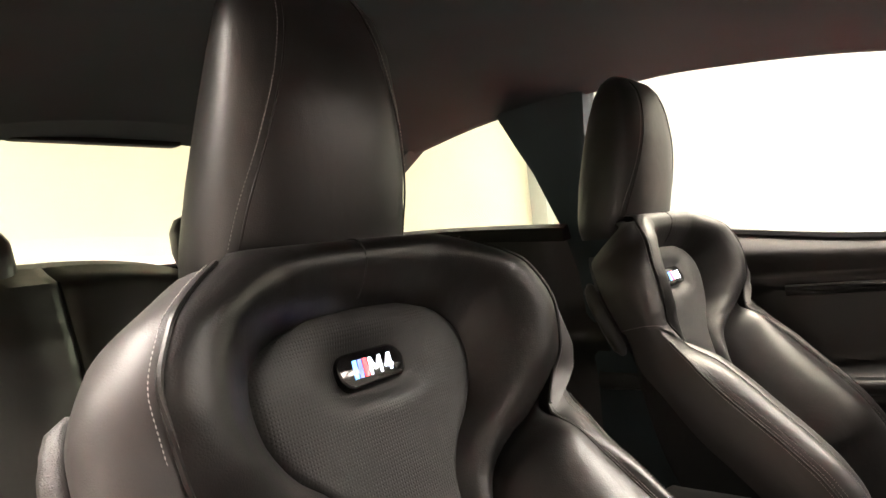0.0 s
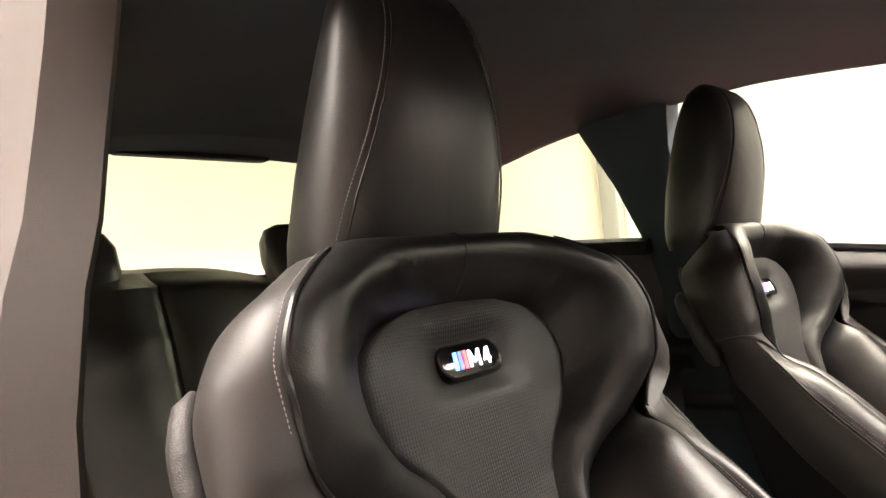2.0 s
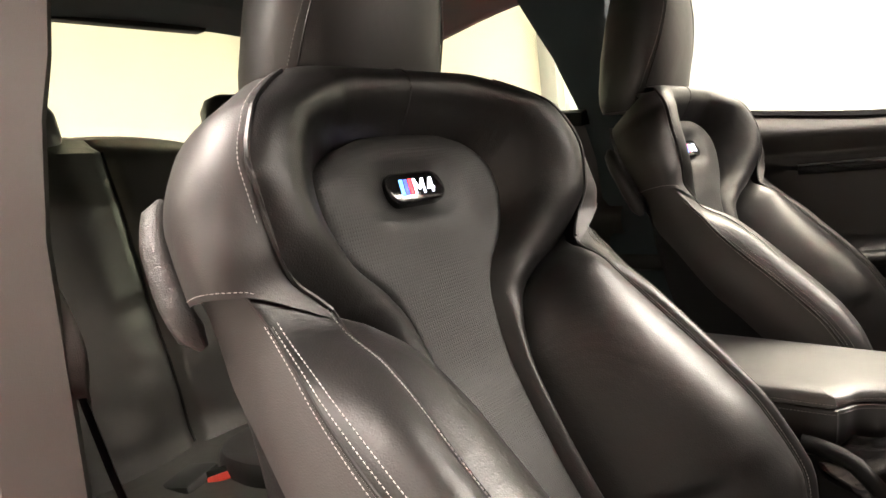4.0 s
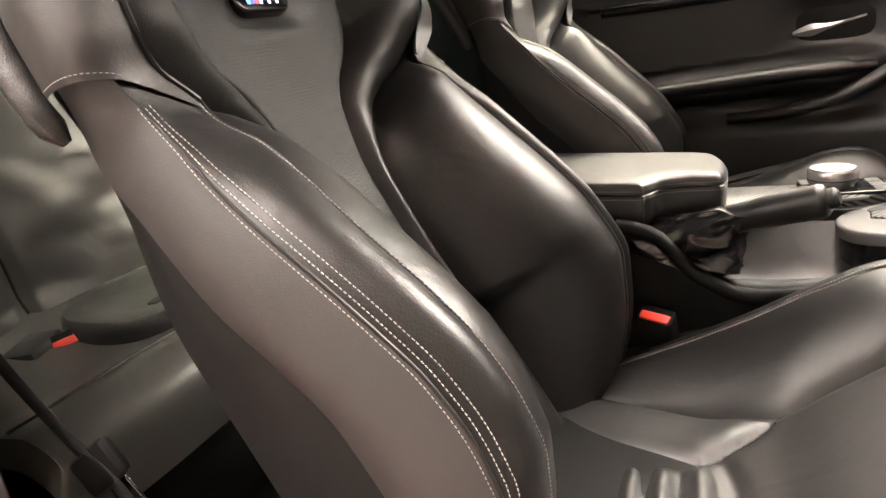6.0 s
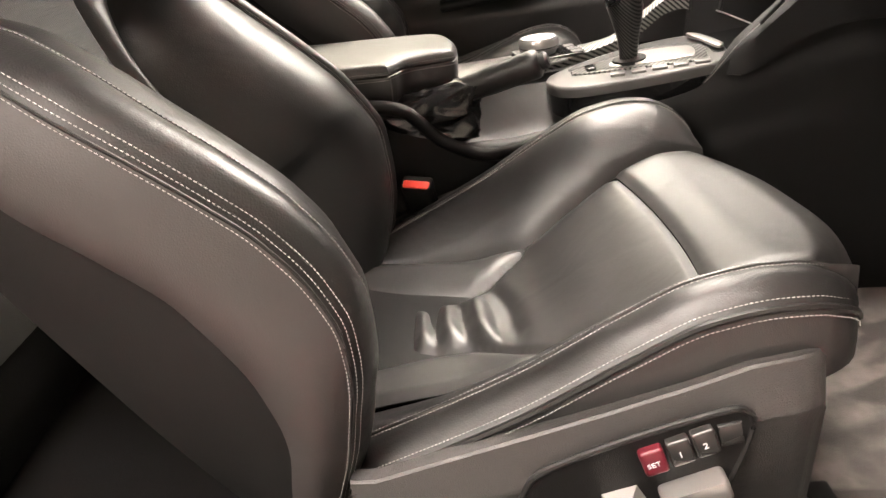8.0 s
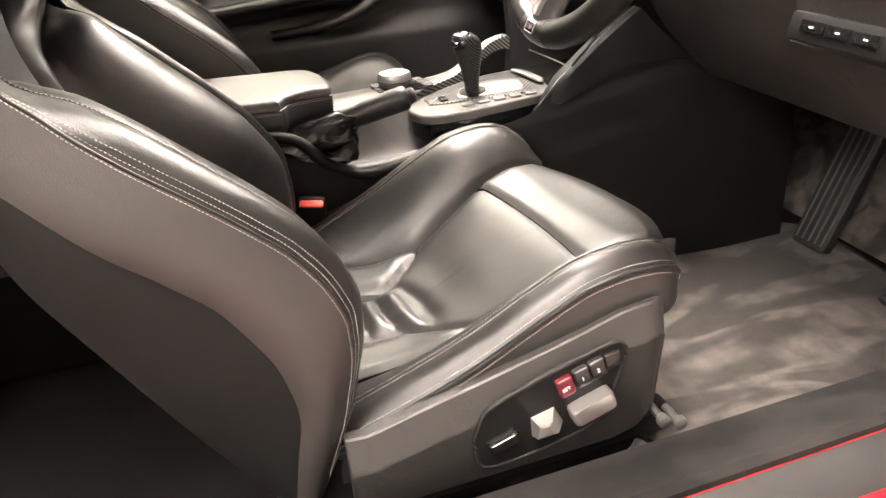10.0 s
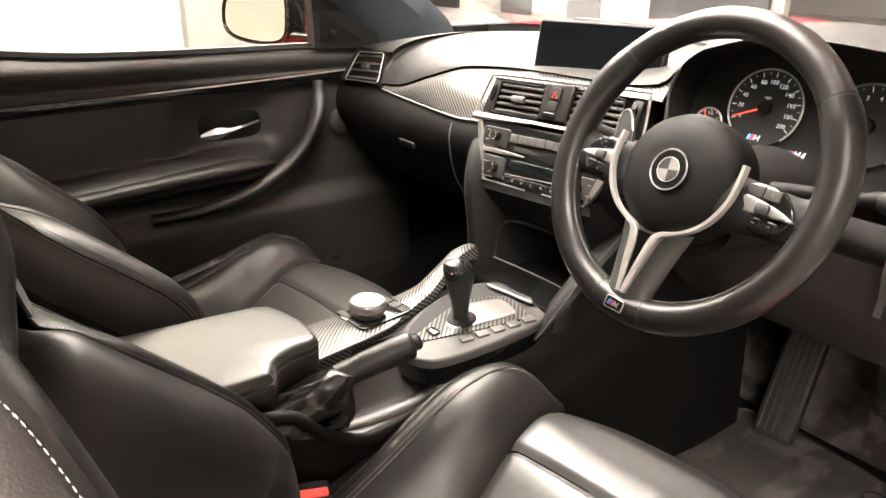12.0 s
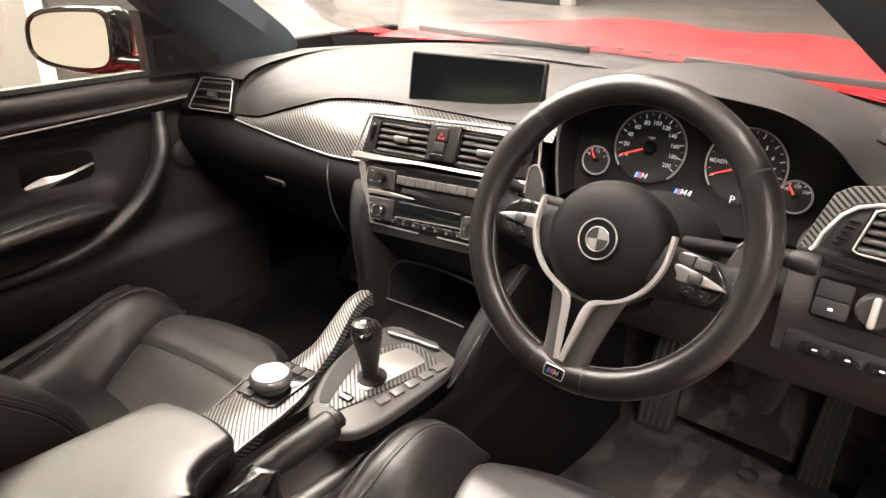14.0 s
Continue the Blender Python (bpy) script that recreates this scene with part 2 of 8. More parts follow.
def part(name, bm, mat, parent, label="", smooth=True, angle=40):
    """Links a bmesh as one mesh object under a thing or a part."""
    me = bpy.data.meshes.new(name)
    bmesh.ops.recalc_face_normals(bm, faces=bm.faces)
    if smooth:
        lim = radians(angle)
        for f in bm.faces:
            f.smooth = True
        for e in bm.edges:
            if len(e.link_faces) == 2 and e.calc_face_angle(0) > lim:
                e.smooth = False
    bm.to_mesh(me)
    bm.free()
    me.materials.append(mat)
    ob = new(name, me)
    if parent is not None:
        ob.parent = parent
        ob.matrix_parent_inverse = Matrix.Translation(-parent.location) if parent.parent is None else Matrix()
    if label:
        ob["label"] = label
    return ob


def solo(name, bm, mat, label, category, kind="", group=""):
    """A thing of a single mesh."""
    return tagged(part(name, bm, mat, None), label, category, group, kind)


def table(pairs):
    """Smooth interpolation through (key, value) pairs."""
    ks = [p[0] for p in pairs]
    vs = [p[1] for p in pairs]
    n = len(ks)
    d = [(vs[i + 1] - vs[i]) / (ks[i + 1] - ks[i]) for i in range(n - 1)]
    t = [d[0]] + [0 if d[i - 1] * d[i] <= 0 else 2 * d[i - 1] * d[i] / (d[i - 1] + d[i]) for i in range(1, n - 1)] + [d[-1]]

    def f(k):
        if k <= ks[0]:
            return vs[0]
        if k >= ks[-1]:
            return vs[-1]
        i = max(j for j in range(n - 1) if ks[j] <= k)
        h = ks[i + 1] - ks[i]
        u = (k - ks[i]) / h
        return (2 * u**3 - 3 * u**2 + 1) * vs[i] + (u**3 - 2 * u**2 + u) * h * t[i] + (3 * u**2 - 2 * u**3) * vs[i + 1] + (u**3 - u**2) * h * t[i + 1]

    return f


def smooth01(a, b, x):
    u = min(1.0, max(0.0, (x - a) / (b - a)))
    return u * u * (3 - 2 * u)


def spline(pts, n=12, closed=False):
    """Catmull-Rom points through pts."""
    p = [Vector(q) for q in pts]
    out, m = [], len(p)
    for i in range(m if closed else m - 1):
        if closed:
            a, b, c, d = p[i - 1], p[i], p[(i + 1) % m], p[(i + 2) % m]
        else:
            a, b, c, d = p[max(i - 1, 0)], p[i], p[i + 1], p[min(i + 2, m - 1)]
        for k in range(n):
            u = k / n
            out.append(0.5 * (2 * b + (c - a) * u + (2 * a - 5 * b + 4 * c - d) * u * u + (3 * b - a - 3 * c + d) * u**3))
    if not closed:
        out.append(p[-1])
    return out


def grid(bm, nu, nv, f, close_u=False):
    """A sheet of quads over f(u, v), u and v from 0 to 1."""
    rows = [[bm.verts.new(f(i / nu, j / nv)) for i in range(nu if close_u else nu + 1)] for j in range(nv + 1)]
    for j in range(nv):
        for i in range(nu):
            k = (i + 1) % nu if close_u else i + 1
            bm.faces.new((rows[j][i], rows[j][k], rows[j + 1][k], rows[j + 1][i]))
    return rows


def loft(bm, rings, caps=True, closed=True):
    vs = [[bm.verts.new(p) for p in r] for r in rings]
    n = len(vs[0])
    for a, b in zip(vs, vs[1:]):
        for i in range(n if closed else n - 1):
            k = (i + 1) % n
            bm.faces.new((a[i], a[k], b[k], b[i]))
    if caps and closed:
        bm.faces.new(vs[0])
        bm.faces.new(list(reversed(vs[-1])))
    return vs


def tube(bm, path, radius, n=8, closed=False, flat=1.0, up=(0, 0, 1)):
    """A tube along path; radius a number or a list; flat squeezes it across."""
    pts = [Vector(p) for p in path]
    m = len(pts)
    rings = []
    for i, p in enumerate(pts):
        a, b = (pts[i - 1], pts[(i + 1) % m]) if closed else (pts[max(i - 1, 0)], pts[min(i + 1, m - 1)])
        t = (b - a).normalized()
        s = t.cross(Vector(up))
        s = s.normalized() if s.length > 1e-4 else t.orthogonal().normalized()
        w = s.cross(t)
        r = radius[i] if isinstance(radius, (list, tuple)) else radius
        rings.append([p + r * (math.cos(2 * math.pi * k / n) * s + flat * math.sin(2 * math.pi * k / n) * w) for k in range(n)])
    if closed:
        rings.append(rings[0])
        vs = [[bm.verts.new(q) for q in r] for r in rings[:-1]]
        for i in range(m):
            a, b = vs[i], vs[(i + 1) % m]
            for k in range(n):
                bm.faces.new((a[k], a[(k + 1) % n], b[(k + 1) % n], b[k]))
    else:
        loft(bm, rings)


def rbox(bm, centre, size, bevel=0.004, turn=None, seg=2):
    """A box with rounded edges."""
    r = bmesh.ops.create_cube(bm, size=1.0)
    vs = r["verts"]
    bmesh.ops.scale(bm, vec=size, verts=vs)
    if bevel > 0:
        es = list({e for v in vs for e in v.link_edges})
        b = bmesh.ops.bevel(bm, geom=es, offset=bevel, segments=seg, affect="EDGES", profile=0.5)
        vs = list({v for f in b["faces"] for v in f.verts} | {v for v in vs if v.is_valid})
    m = Matrix.Translation(centre) @ (turn.to_4x4() if turn is not None else Matrix())
    bmesh.ops.transform(bm, matrix=m, verts=vs)


def prism(bm, outline, depth, m, bevel=0.0):
    """A flat outline (x, y) given thickness along -z, set by the matrix m; bevel rounds the front edge."""
    n = len(outline)
    c = sum((Vector((*p, 0)) for p in outline), Vector()) / n
    rings = []
    if bevel > 0:
        for k in range(4):
            a = k / 3 * math.pi / 2
            rings.append((bevel * (1 - math.sin(a)), -bevel * (1 - math.cos(a))))
    else:
        rings = [(0, 0)]
    rings.append((0, -depth))
    out = []
    for inset, z in rings:
        ring = []
        for i, p in enumerate(outline):
            q = Vector((*p, 0))
            a, b = Vector((*outline[i - 1], 0)), Vector((*outline[(i + 1) % n], 0))
            t = (b - a).normalized()
            nrm = Vector((-t.y, t.x, 0))
            if nrm.dot(c - q) < 0:
                nrm = -nrm
            ring.append(m @ (q + nrm * inset + Vector((0, 0, z))))
        out.append(ring)
    loft(bm, out)


def rounded(w, h, r, n=5):
    """Outline of a rounded rectangle."""
    pts = []
    for cx, cy, a0 in ((w / 2 - r, h / 2 - r, 0), (-w / 2 + r, h / 2 - r, 90), (-w / 2 + r, -h / 2 + r, 180), (w / 2 - r, -h / 2 + r, 270)):
        for k in range(n + 1):
            a = radians(a0 + 90 * k / n)
            pts.append((cx + r * math.cos(a), cy + r * math.sin(a)))
    return pts


def lathe(bm, profile, m, n=40):
    """(radius, height) pairs turned round z, set by m."""
    loft(bm, [[m @ Vector((r * math.cos(2 * math.pi * k / n), r * math.sin(2 * math.pi * k / n), z)) for k in range(n)] for r, z in profile])


def stitches(bm, path, step=0.0036, length=0.0025, r=0.00044, lift=None):
    """Short threads set along a seam."""
    pts = [Vector(p) for p in path]
    if lift:
        pts = [p + Vector(lift) for p in pts]
    gap = 0.0
    for a, b in zip(pts, pts[1:]):
        seg = (b - a).length
        if seg < 1e-6:
            continue
        t = (b - a) / seg
        while gap < seg:
            p, q = a + t * gap, a + t * (gap + length)
            s = t.orthogonal().normalized() * r
            w = t.cross(s)
            ring = [[p + 0.4 * s, p + 0.4 * w, p - 0.4 * s, p - 0.4 * w], [(p + q) / 2 + s, (p + q) / 2 + w, (p + q) / 2 - s, (p + q) / 2 - w], [q + 0.4 * s, q + 0.4 * w, q - 0.4 * s, q - 0.4 * w]]
            loft(bm, ring)
            gap += step
        gap -= seg


def B():
    return bmesh.new()


def ss(a, b, v):
    return a + (b - a) * v


def slant_mark(size, m, four=True, depth=0.0004):
    """Plain slanted bars: an upright zigzag and, after it, an open triangle with a stem."""
    bm = B()
    h = size * 0.72

    def bar(x0, y0, x1, y1, w):
        k = 0.25
        prism(bm, [(x0 + k * y0 - w / 2, y0), (x0 + k * y0 + w / 2, y0), (x1 + k * y1 + w / 2, y1), (x1 + k * y1 - w / 2, y1)], depth, m)

    w = h * 0.2
    bar(h * 0.12, 0, h * 0.12, h, w)
    bar(h * 0.52, h * 0.25, h * 0.14, h, w * 0.9)
    bar(h * 0.52, h * 0.25, h * 0.9, h, w * 0.9)
    bar(h * 0.92, 0, h * 0.92, h, w)
    if four:
        bar(h * 1.72, 0, h * 1.72, h, w)
        bar(h * 1.32, h * 0.3, h * 1.66, h, w)
        prism(bm, [(h * 1.3, h * 0.22), (h * 2.0, h * 0.22), (h * 2.03, h * 0.37), (h * 1.33, h * 0.37)], depth, m)
    return bm


def text_mesh(body, size, m, shear=0.0, depth=0.0004, align="LEFT"):
    cu = bpy.data.curves.new("text", "FONT")
    cu.body, cu.size, cu.extrude, cu.shear, cu.align_x = body, size, depth, shear, align
    cu.resolution_u = 2
    ob = bpy.data.objects.new("text", cu)
    scene.collection.objects.link(ob)
    bpy.context.view_layer.update()
    me = ob.evaluated_get(bpy.context.evaluated_depsgraph_get()).to_mesh()
    bm = bmesh.new()
    bm.from_mesh(me)
    bm.transform(m)
    bpy.data.objects.remove(ob)
    bpy.data.curves.remove(cu)
    return bm


# ---------------------------------------------------------------- the showroom
def box_thing(name, lo, hi, mat, label, category, kind="structure", bevel=0.0):
    bm = B()
    c = [(a + b) / 2 for a, b in zip(lo, hi)]
    rbox(bm, c, [b - a for a, b in zip(lo, hi)], bevel)
    return solo(name, bm, mat, label, category, kind)


box_thing("floor", (-16, -7.2, -0.1), (7.2, 16, 0), FLOOR, "pale polished showroom floor", "floor")
box_thing("wall_left", (-5.2, -7, 0), (-5, 2.6, 3.6), WALL, "plain cream showroom wall", "wall")
box_thing("wall_right", (7, -7, 0), (7.2, 16, 3.6), WALL, "plain cream showroom wall", "wall")
box_thing("wall_back", (-5, -7.2, 0), (7, -7, 3.6), WALL, "plain cream showroom wall", "wall")
box_thing("wall_front", (-16, 15.8, 0), (7, 16, 3.6), WALL, "plain cream showroom wall", "wall")
box_thing("wall_far_left", (-16.2, 2.6, 0), (-16, 16, 3.6), WALL, "plain cream showroom wall", "wall")
box_thing("wall_return", (-16, 2.4, 0), (-5.2, 2.6, 3.6), WALL, "plain cream showroom wall", "wall")
box_thing("ceiling", (-16, -7, 3.6), (7, 16, 3.7), CEILING, "white showroom ceiling", "ceiling")

# panels added out of view, each set where the cabin needed light
for x, y in ((1.6, -1.1), (3.8, -3.6), (-0.7, -0.35), (-1.9, -0.2), (-3.1, -0.2), (-4.3, -0.2), (-1.9, 2.4), (-3.1, 2.4), (-4.3, 2.4), (-6.5, 8.0), (-11.0, 8.0)):
    lamp = thing("ceiling_light", "long ceiling light panel, added to light the cabin", "light", (x, y, 3.58), group="ceiling lights")
    bm = B()
    rbox(bm, (x, y, 3.57), (0.96, 2.2, 0.05), 0.004)
    part("light_frame", bm, SILVER, lamp)
    bm = B()
    rbox(bm, (x, y, 3.543), (0.9, 2.14, 0.01), 0.0)
    part("diffuser", bm, LAMP, lamp)
# glowing pane added to stand in for the plain white brightness beyond the far door
bm = B()
rbox(bm, (-4.985, -1.12, 1.85), (0.02, 4.36, 3.2), 0.0)
win = thing("glow_pane", "large glowing pane added for the white brightness on the left", "window", (-4.98, -1.1, 0.25), kind="structure")
part("glow_sheet", bm, LEFT_GLOW, win)
for z in (0.24, 3.46):
    bm = B()
    rbox(bm, (-4.97, -1.12, z), (0.06, 4.4, 0.05), 0.004)
    part("glow_pane_frame", bm, GREY_PANEL, win)
for y in (1.33, -3.44):
    w = 0.5 if y > 0 else 0.17
    box_thing("wall_column", (-5.0, y - w / 2, 0), (-4.86, y + w / 2, 3.6), GREY_PANEL, "grey wall column beside the glowing pane", "column", bevel=0.01)
box_thing("wall_panel_dark", (-5.0, 1.75, 0), (-4.9, 2.62, 3.6), material("dark_panel", (0.05, 0.05, 0.052), 0.5, vary=0.1, scale=1.0), "dark wall panel by the corner", "panel", bevel=0.01)
DARK_DOOR = material("dark_door", (0.035, 0.035, 0.037), 0.45, vary=0.1, scale=1.0)
for x0, x1, mat, lab, nm in ((-15.5, -13.2, DARK_DOOR, "dark grey door in the far wall", "wall_door"), (-11.6, -10.7, GREY_PANEL, "grey panel on the far wall", "wall_panel"), (-9.6, -8.8, GREY_PANEL, "grey panel on the far wall", "wall_panel"), (-7.6, -5.4, DARK_DOOR, "dark grey door in the far wall", "wall_door")):
    box_thing(nm, (x0, 9.9, 0), (x1, 10.0, 3.0), mat, lab, "panel", bevel=0.01)
box_thing("wall_screen", (-16, 10.0, 0), (-5.2, 10.15, 3.6), WALL, "plain cream partition wall", "wall")
box_thing("display_stand", (-1.2, 13.0, 0), (-0.6, 13.4, 0.5), DARK_DOOR, "low dark display stand on the floor", "stand", kind="", bevel=0.02)


# ---------------------------------------------------------------- car shell
belt_z = table([(-1.9, 0.99), (-1.45, 0.985), (-1.0, 0.962), (-0.65, 0.918), (-0.38, 0.889), (-0.18, 0.883), (0.09, 0.88), (0.35, 0.868)])
rail_z = table([(-1.9, 1.06), (-1.6, 1.14), (-1.4, 1.18), (-1.1, 1.228), (-0.74, 1.242), (-0.59, 1.232), (-0.35, 1.2), (-0.1, 1.12), (0.06, 1.035), (0.25, 0.93), (0.4, 0.88)])
rail_x = table([(-1.9, 0.58), (-1.4, 0.575), (-0.74, 0.575), (-0.3, 0.585), (-0.1, 0.61), (0.06, 0.645), (0.25, 0.69), (0.4, 0.71)])

car = thing("car_body", "red coupe body with black inner trim", "car", (0, 0, 0.15))


def roof_z(x, y, lift):
    k = min(1.0, abs(x) / rail_x(y))
    return rail_z(y) + lift + (0.06 + 0.035 * smooth01(-1.0, -1.5, y)) * (1 - k**2.4)


bm = B()
grid(bm, 30, 46, lambda u, v: Vector(((2 * u - 1) * rail_x(ss(-1.52, -0.2, v)), ss(-1.52, -0.2, v), roof_z((2 * u - 1) * rail_x(ss(-1.52, -0.2, v)), ss(-1.52, -0.2, v), 0.0))))
part("headliner", bm, HEADLINER, car, "dark grey cloth headliner")
bm = B()
grid(bm, 30, 46, lambda u, v: Vector(((2 * u - 1) * (0.05 + rail_x(ss(-1.55, -0.22, v))), ss(-1.55, -0.22, v), roof_z((2 * u - 1) * rail_x(ss(-1.55, -0.22, v)), ss(-1.55, -0.22, v), 0.035))))
part("roof", bm, RED_PAINT, car, "red painted roof skin")
# rails above the side windows, running down into the windscreen pillars
for sign in (-1, 1):
    bm = B()
    ys = [ss(-1.62, -0.02, i / 40) for i in range(41)]
    loft(bm, [[Vector((sign * (rail_x(y) + dx), y, rail_z(y) + dz)) for dx, dz in ((-0.05, 0.030), (-0.03, 0.012), (-0.008, 0.0), (0.012, 0.0), (0.03, 0.012), (0.05, 0.03), (0.03, 0.05), (-0.02, 0.05))] for y in ys])
    part("roof_rail", bm, HEADLINER, car)
    # windscreen pillar
    bm = B()
    a_in = spline([(0.49, -0.30, 1.215), (0.53, -0.12, 1.14), (0.572, 0.1, 1.055), (0.60, 0.21, 1.022), (0.66, 0.405, 0.908), (0.68, 0.46, 0.86)], 6)
    a_out = spline([(0.585, -0.32, 1.195), (0.61, -0.14, 1.13), (0.65, 0.02, 1.05), (0.668, 0.07, 1.018), (0.70, 0.232, 0.872), (0.705, 0.26, 0.84)], 6)
    rings = []
    for p, q in zip(a_in, a_out):
        mid = (p + q) / 2 + Vector((-0.016, -0.016, -0.006))
        rings.append([Vector((sign * v.x, v.y, v.z)) for v in (p, ss(p, mid, 0.55), mid, ss(mid, q, 0.5), q, q + Vector((0.045, 0.03, 0.02)), (p + q) / 2 + Vector((0.05, 0.05, 0.03)), p + Vector((0.03, 0.05, 0.03)))])
    loft(bm, rings)
    part("windscreen_pillar", bm, HEADLINER, car, "dark cloth covered windscreen pillar")
    # middle pillar
    bm = B()
    rings = []
    for z, y0, y1, xi in ((0.25, -0.80, -0.98, 0.66), (0.6, -0.80, -0.97, 0.655), (0.85, -0.83, -0.985, 0.64), (0.95, -0.86, -1.0, 0.615), (1.01, -0.88, -1.015, 0.592), (1.09, -0.90, -1.04, 0.572), (1.16, -0.90, -1.075, 0.56), (1.25, -0.89, -1.12, 0.55)):
        rings.append([Vector((sign * x, y, z)) for x, y in ((xi + 0.012, y0), (xi, y0 - 0.02), (xi, y1 + 0.02), (xi + 0.012, y1), (xi + 0.07, y1), (xi + 0.07, y0))])
    loft(bm, rings)
    # only the near pillar takes the lightened cloth; the far one matches the headliner
    part("door_pillar", bm, HEADLINER if sign < 0 else LIT_PILLAR_CLOTH, car, "grey trimmed pillar behind the door")
    # rear side panel with its armrest ledge
    bm = B()

    def side(u, v):
        y = ss(-1.62, -0.925, u)
        z = ss(0.3, belt_z(y), v)
        x = 0.60 + 0.05 * smooth01(-1.06, -0.98, y) + 0.03 * math.sin(v * 3.0) - 0.05 * math.exp(-(((v - 0.62) / 0.07) ** 2))
        return Vector((sign * x, y, z))

    grid(bm, 20, 40, side)
    part("rear_side_panel", bm, LEATHER_SOFT, car)
    # carpeted inner wing below the side panel
    bm = B()
    rbox(bm, (sign * 0.712, -1.335, 0.58), (0.03, 0.83, 0.74), 0.005)
    part("inner_wing", bm, CARPET, car)
    bm = B()
    loft(bm, [[Vector((sign * x, y, belt_z(y) + dz)) for x, dz in ((0.58, -0.03), (0.585, 0.0), (0.61, 0.008), (0.66, 0.006), (0.68, -0.02))] for y in [ss(-1.7, -0.98, i / 16) for i in range(17)]])
    part("window_ledge", bm, SOFT_PLASTIC, car)
    # rear pillar closing the quarter window
    bm = B()
    rings = []
    for t in [i / 10 for i in range(11)]:
        z = ss(0.97, 1.19, t)
        y0 = ss(-1.74, -1.36, t)
        rings.append([Vector((sign * ss(0.58, 0.54, t), y0, z)), Vector((sign * ss(0.64, 0.60, t), y0, z)), Vector((sign * ss(0.62, 0.58, t), y0 - 0.34, z)), Vector((sign * ss(0.50, 0.46, t), y0 - 0.34, z))])
    loft(bm, rings)
    part("rear_pillar", bm, HEADLINER, car, "dark cloth covered rear pillar")
    # quarter glass
    bm = B()
    grid(bm, 8, 4, lambda u, v: Vector((sign * ss(0.66, 0.60, v), ss(-1.75, -0.99, u), ss(0.95, 1.24, v))))
    pane = part("quarter_glass", bm, TINTED, car, "faintly green tinted quarter window")
    pane.visible_shadow = False
# roof lining between the rear pillars and the rear window
bm = B()


def lining(u, v):
    x = ss(-0.56, 0.56, u)
    low = 1.185 + 0.06 * (1 - abs(x / 0.56) ** 2.4)
    return Vector((x, ss(-1.70, -1.5, v), ss(low, roof_z(x, -1.5, 0.002), v)))


grid(bm, 24, 6, lining)
part("rear_roof_lining", bm, HEADLINER, car)
bm = B()
prism(bm, rounded(0.37, 0.045, 0.014), 0.03, Matrix.Translation((0.065, -1.675, 1.258)) @ Euler((radians(90), 0, radians(180))).to_matrix().to_4x4(), 0.006)
part("brake_light_housing", bm, SOFT_PLASTIC, car)
bm = B()
grid(bm, 10, 6, lambda u, v: Vector((ss(-0.56, 0.56, u), ss(-2.15, -1.68, v), ss(0.98, 1.25, v) + 0.03 * (1 - (2 * u - 1) ** 2))))
pane = part("rear_window", bm, TINTED, car, "faintly green tinted rear window")
pane.visible_shadow = False
bm = B()
grid(bm, 10, 4, lambda u, v: Vector((ss(-0.6, 0.6, u), ss(-2.1, -1.5, v), ss(0.975, 0.965, v))))
part("parcel_shelf", bm, CARPET, car)
# floor, tunnel sides, bulkhead
bm = B()
grid(bm, 10, 10, lambda u, v: Vector((ss(-0.72, 0.72, u), ss(-1.75, 0.62, v), 0.225)))
part("floor_carpet", bm, CARPET, car, "dark grey floor carpet")
bm = B()
grid(bm, 10, 10, lambda u, v: Vector((ss(-0.72, 0.72, u), 0.60 + 0.22 * math.sin(v * 1.5), ss(0.225, 0.62, v))))
part("bulkhead_carpet", bm, VELOUR, car)
bm = B()
rbox(bm, (0.02, -0.7, 0.32), (0.22, 1.5, 0.2), 0.04)
part("tunnel", bm, CARPET, car)
bm = B()
rbox(bm, (0, -1.70, 0.6), (1.3, 0.03, 0.74), 0.004)
part("boot_bulkhead", bm, CARPET, car)
# sills
for sign in (-1, 1):
    bm = B()
    sill = [(0.655, 0.226), (0.665, 0.30), (0.68, 0.322), (0.715, 0.332), (0.745, 0.342), (0.760, 0.352), (0.772, 0.350)]
    loft(bm, [[Vector((sign * x, y, z)) for x, z in sill + [(0.772, 0.2), (0.655, 0.2)]] for y in (-0.98, 0.55)])
    part("sill_trim", bm, SILL_PILE, car, "dark carpeted sill trim")
    bm = B()
    loft(bm, [[Vector((sign * x, y, z)) for x, z in ((0.773, 0.3425), (0.7742, 0.343), (0.7755, 0.341), (0.7755, 0.32), (0.773, 0.32))] for y in (-0.98, 0.55)])
    part("painted_flange", bm, RED_PAINT, car)
    bm = B()
    loft(bm, [[Vector((sign * x, y, z)) for x, z in ((0.776, 0.3445), (0.81, 0.340), (0.825, 0.325), (0.825, 0.3), (0.7795, 0.3))] for y in (-0.98, 0.55)])
    part("sill_seal", bm, RUBBER, car)
    bm = B()
    loft(bm, [[Vector((sign * x, y, z)) for x, z in ((0.80, 0.33), (0.86, 0.32), (0.9, 0.28), (0.9, 0.2), (0.8, 0.18))] for y in (-1.3, 0.75)])
    part("rocker", bm, RED_PAINT, car)
    # body side behind the door
    bm = B()
    loft(bm, [[Vector((sign * x, y, z)) for x, z in ((0.72, 0.3), (0.78, 0.36), (0.92, 0.5), (0.92, 0.8), (0.84, 0.94), (0.70, 0.95))] for y in (-0.99, -1.4, -2.2)], caps=False, closed=False)
    part("rear_wing", bm, RED_PAINT, car)
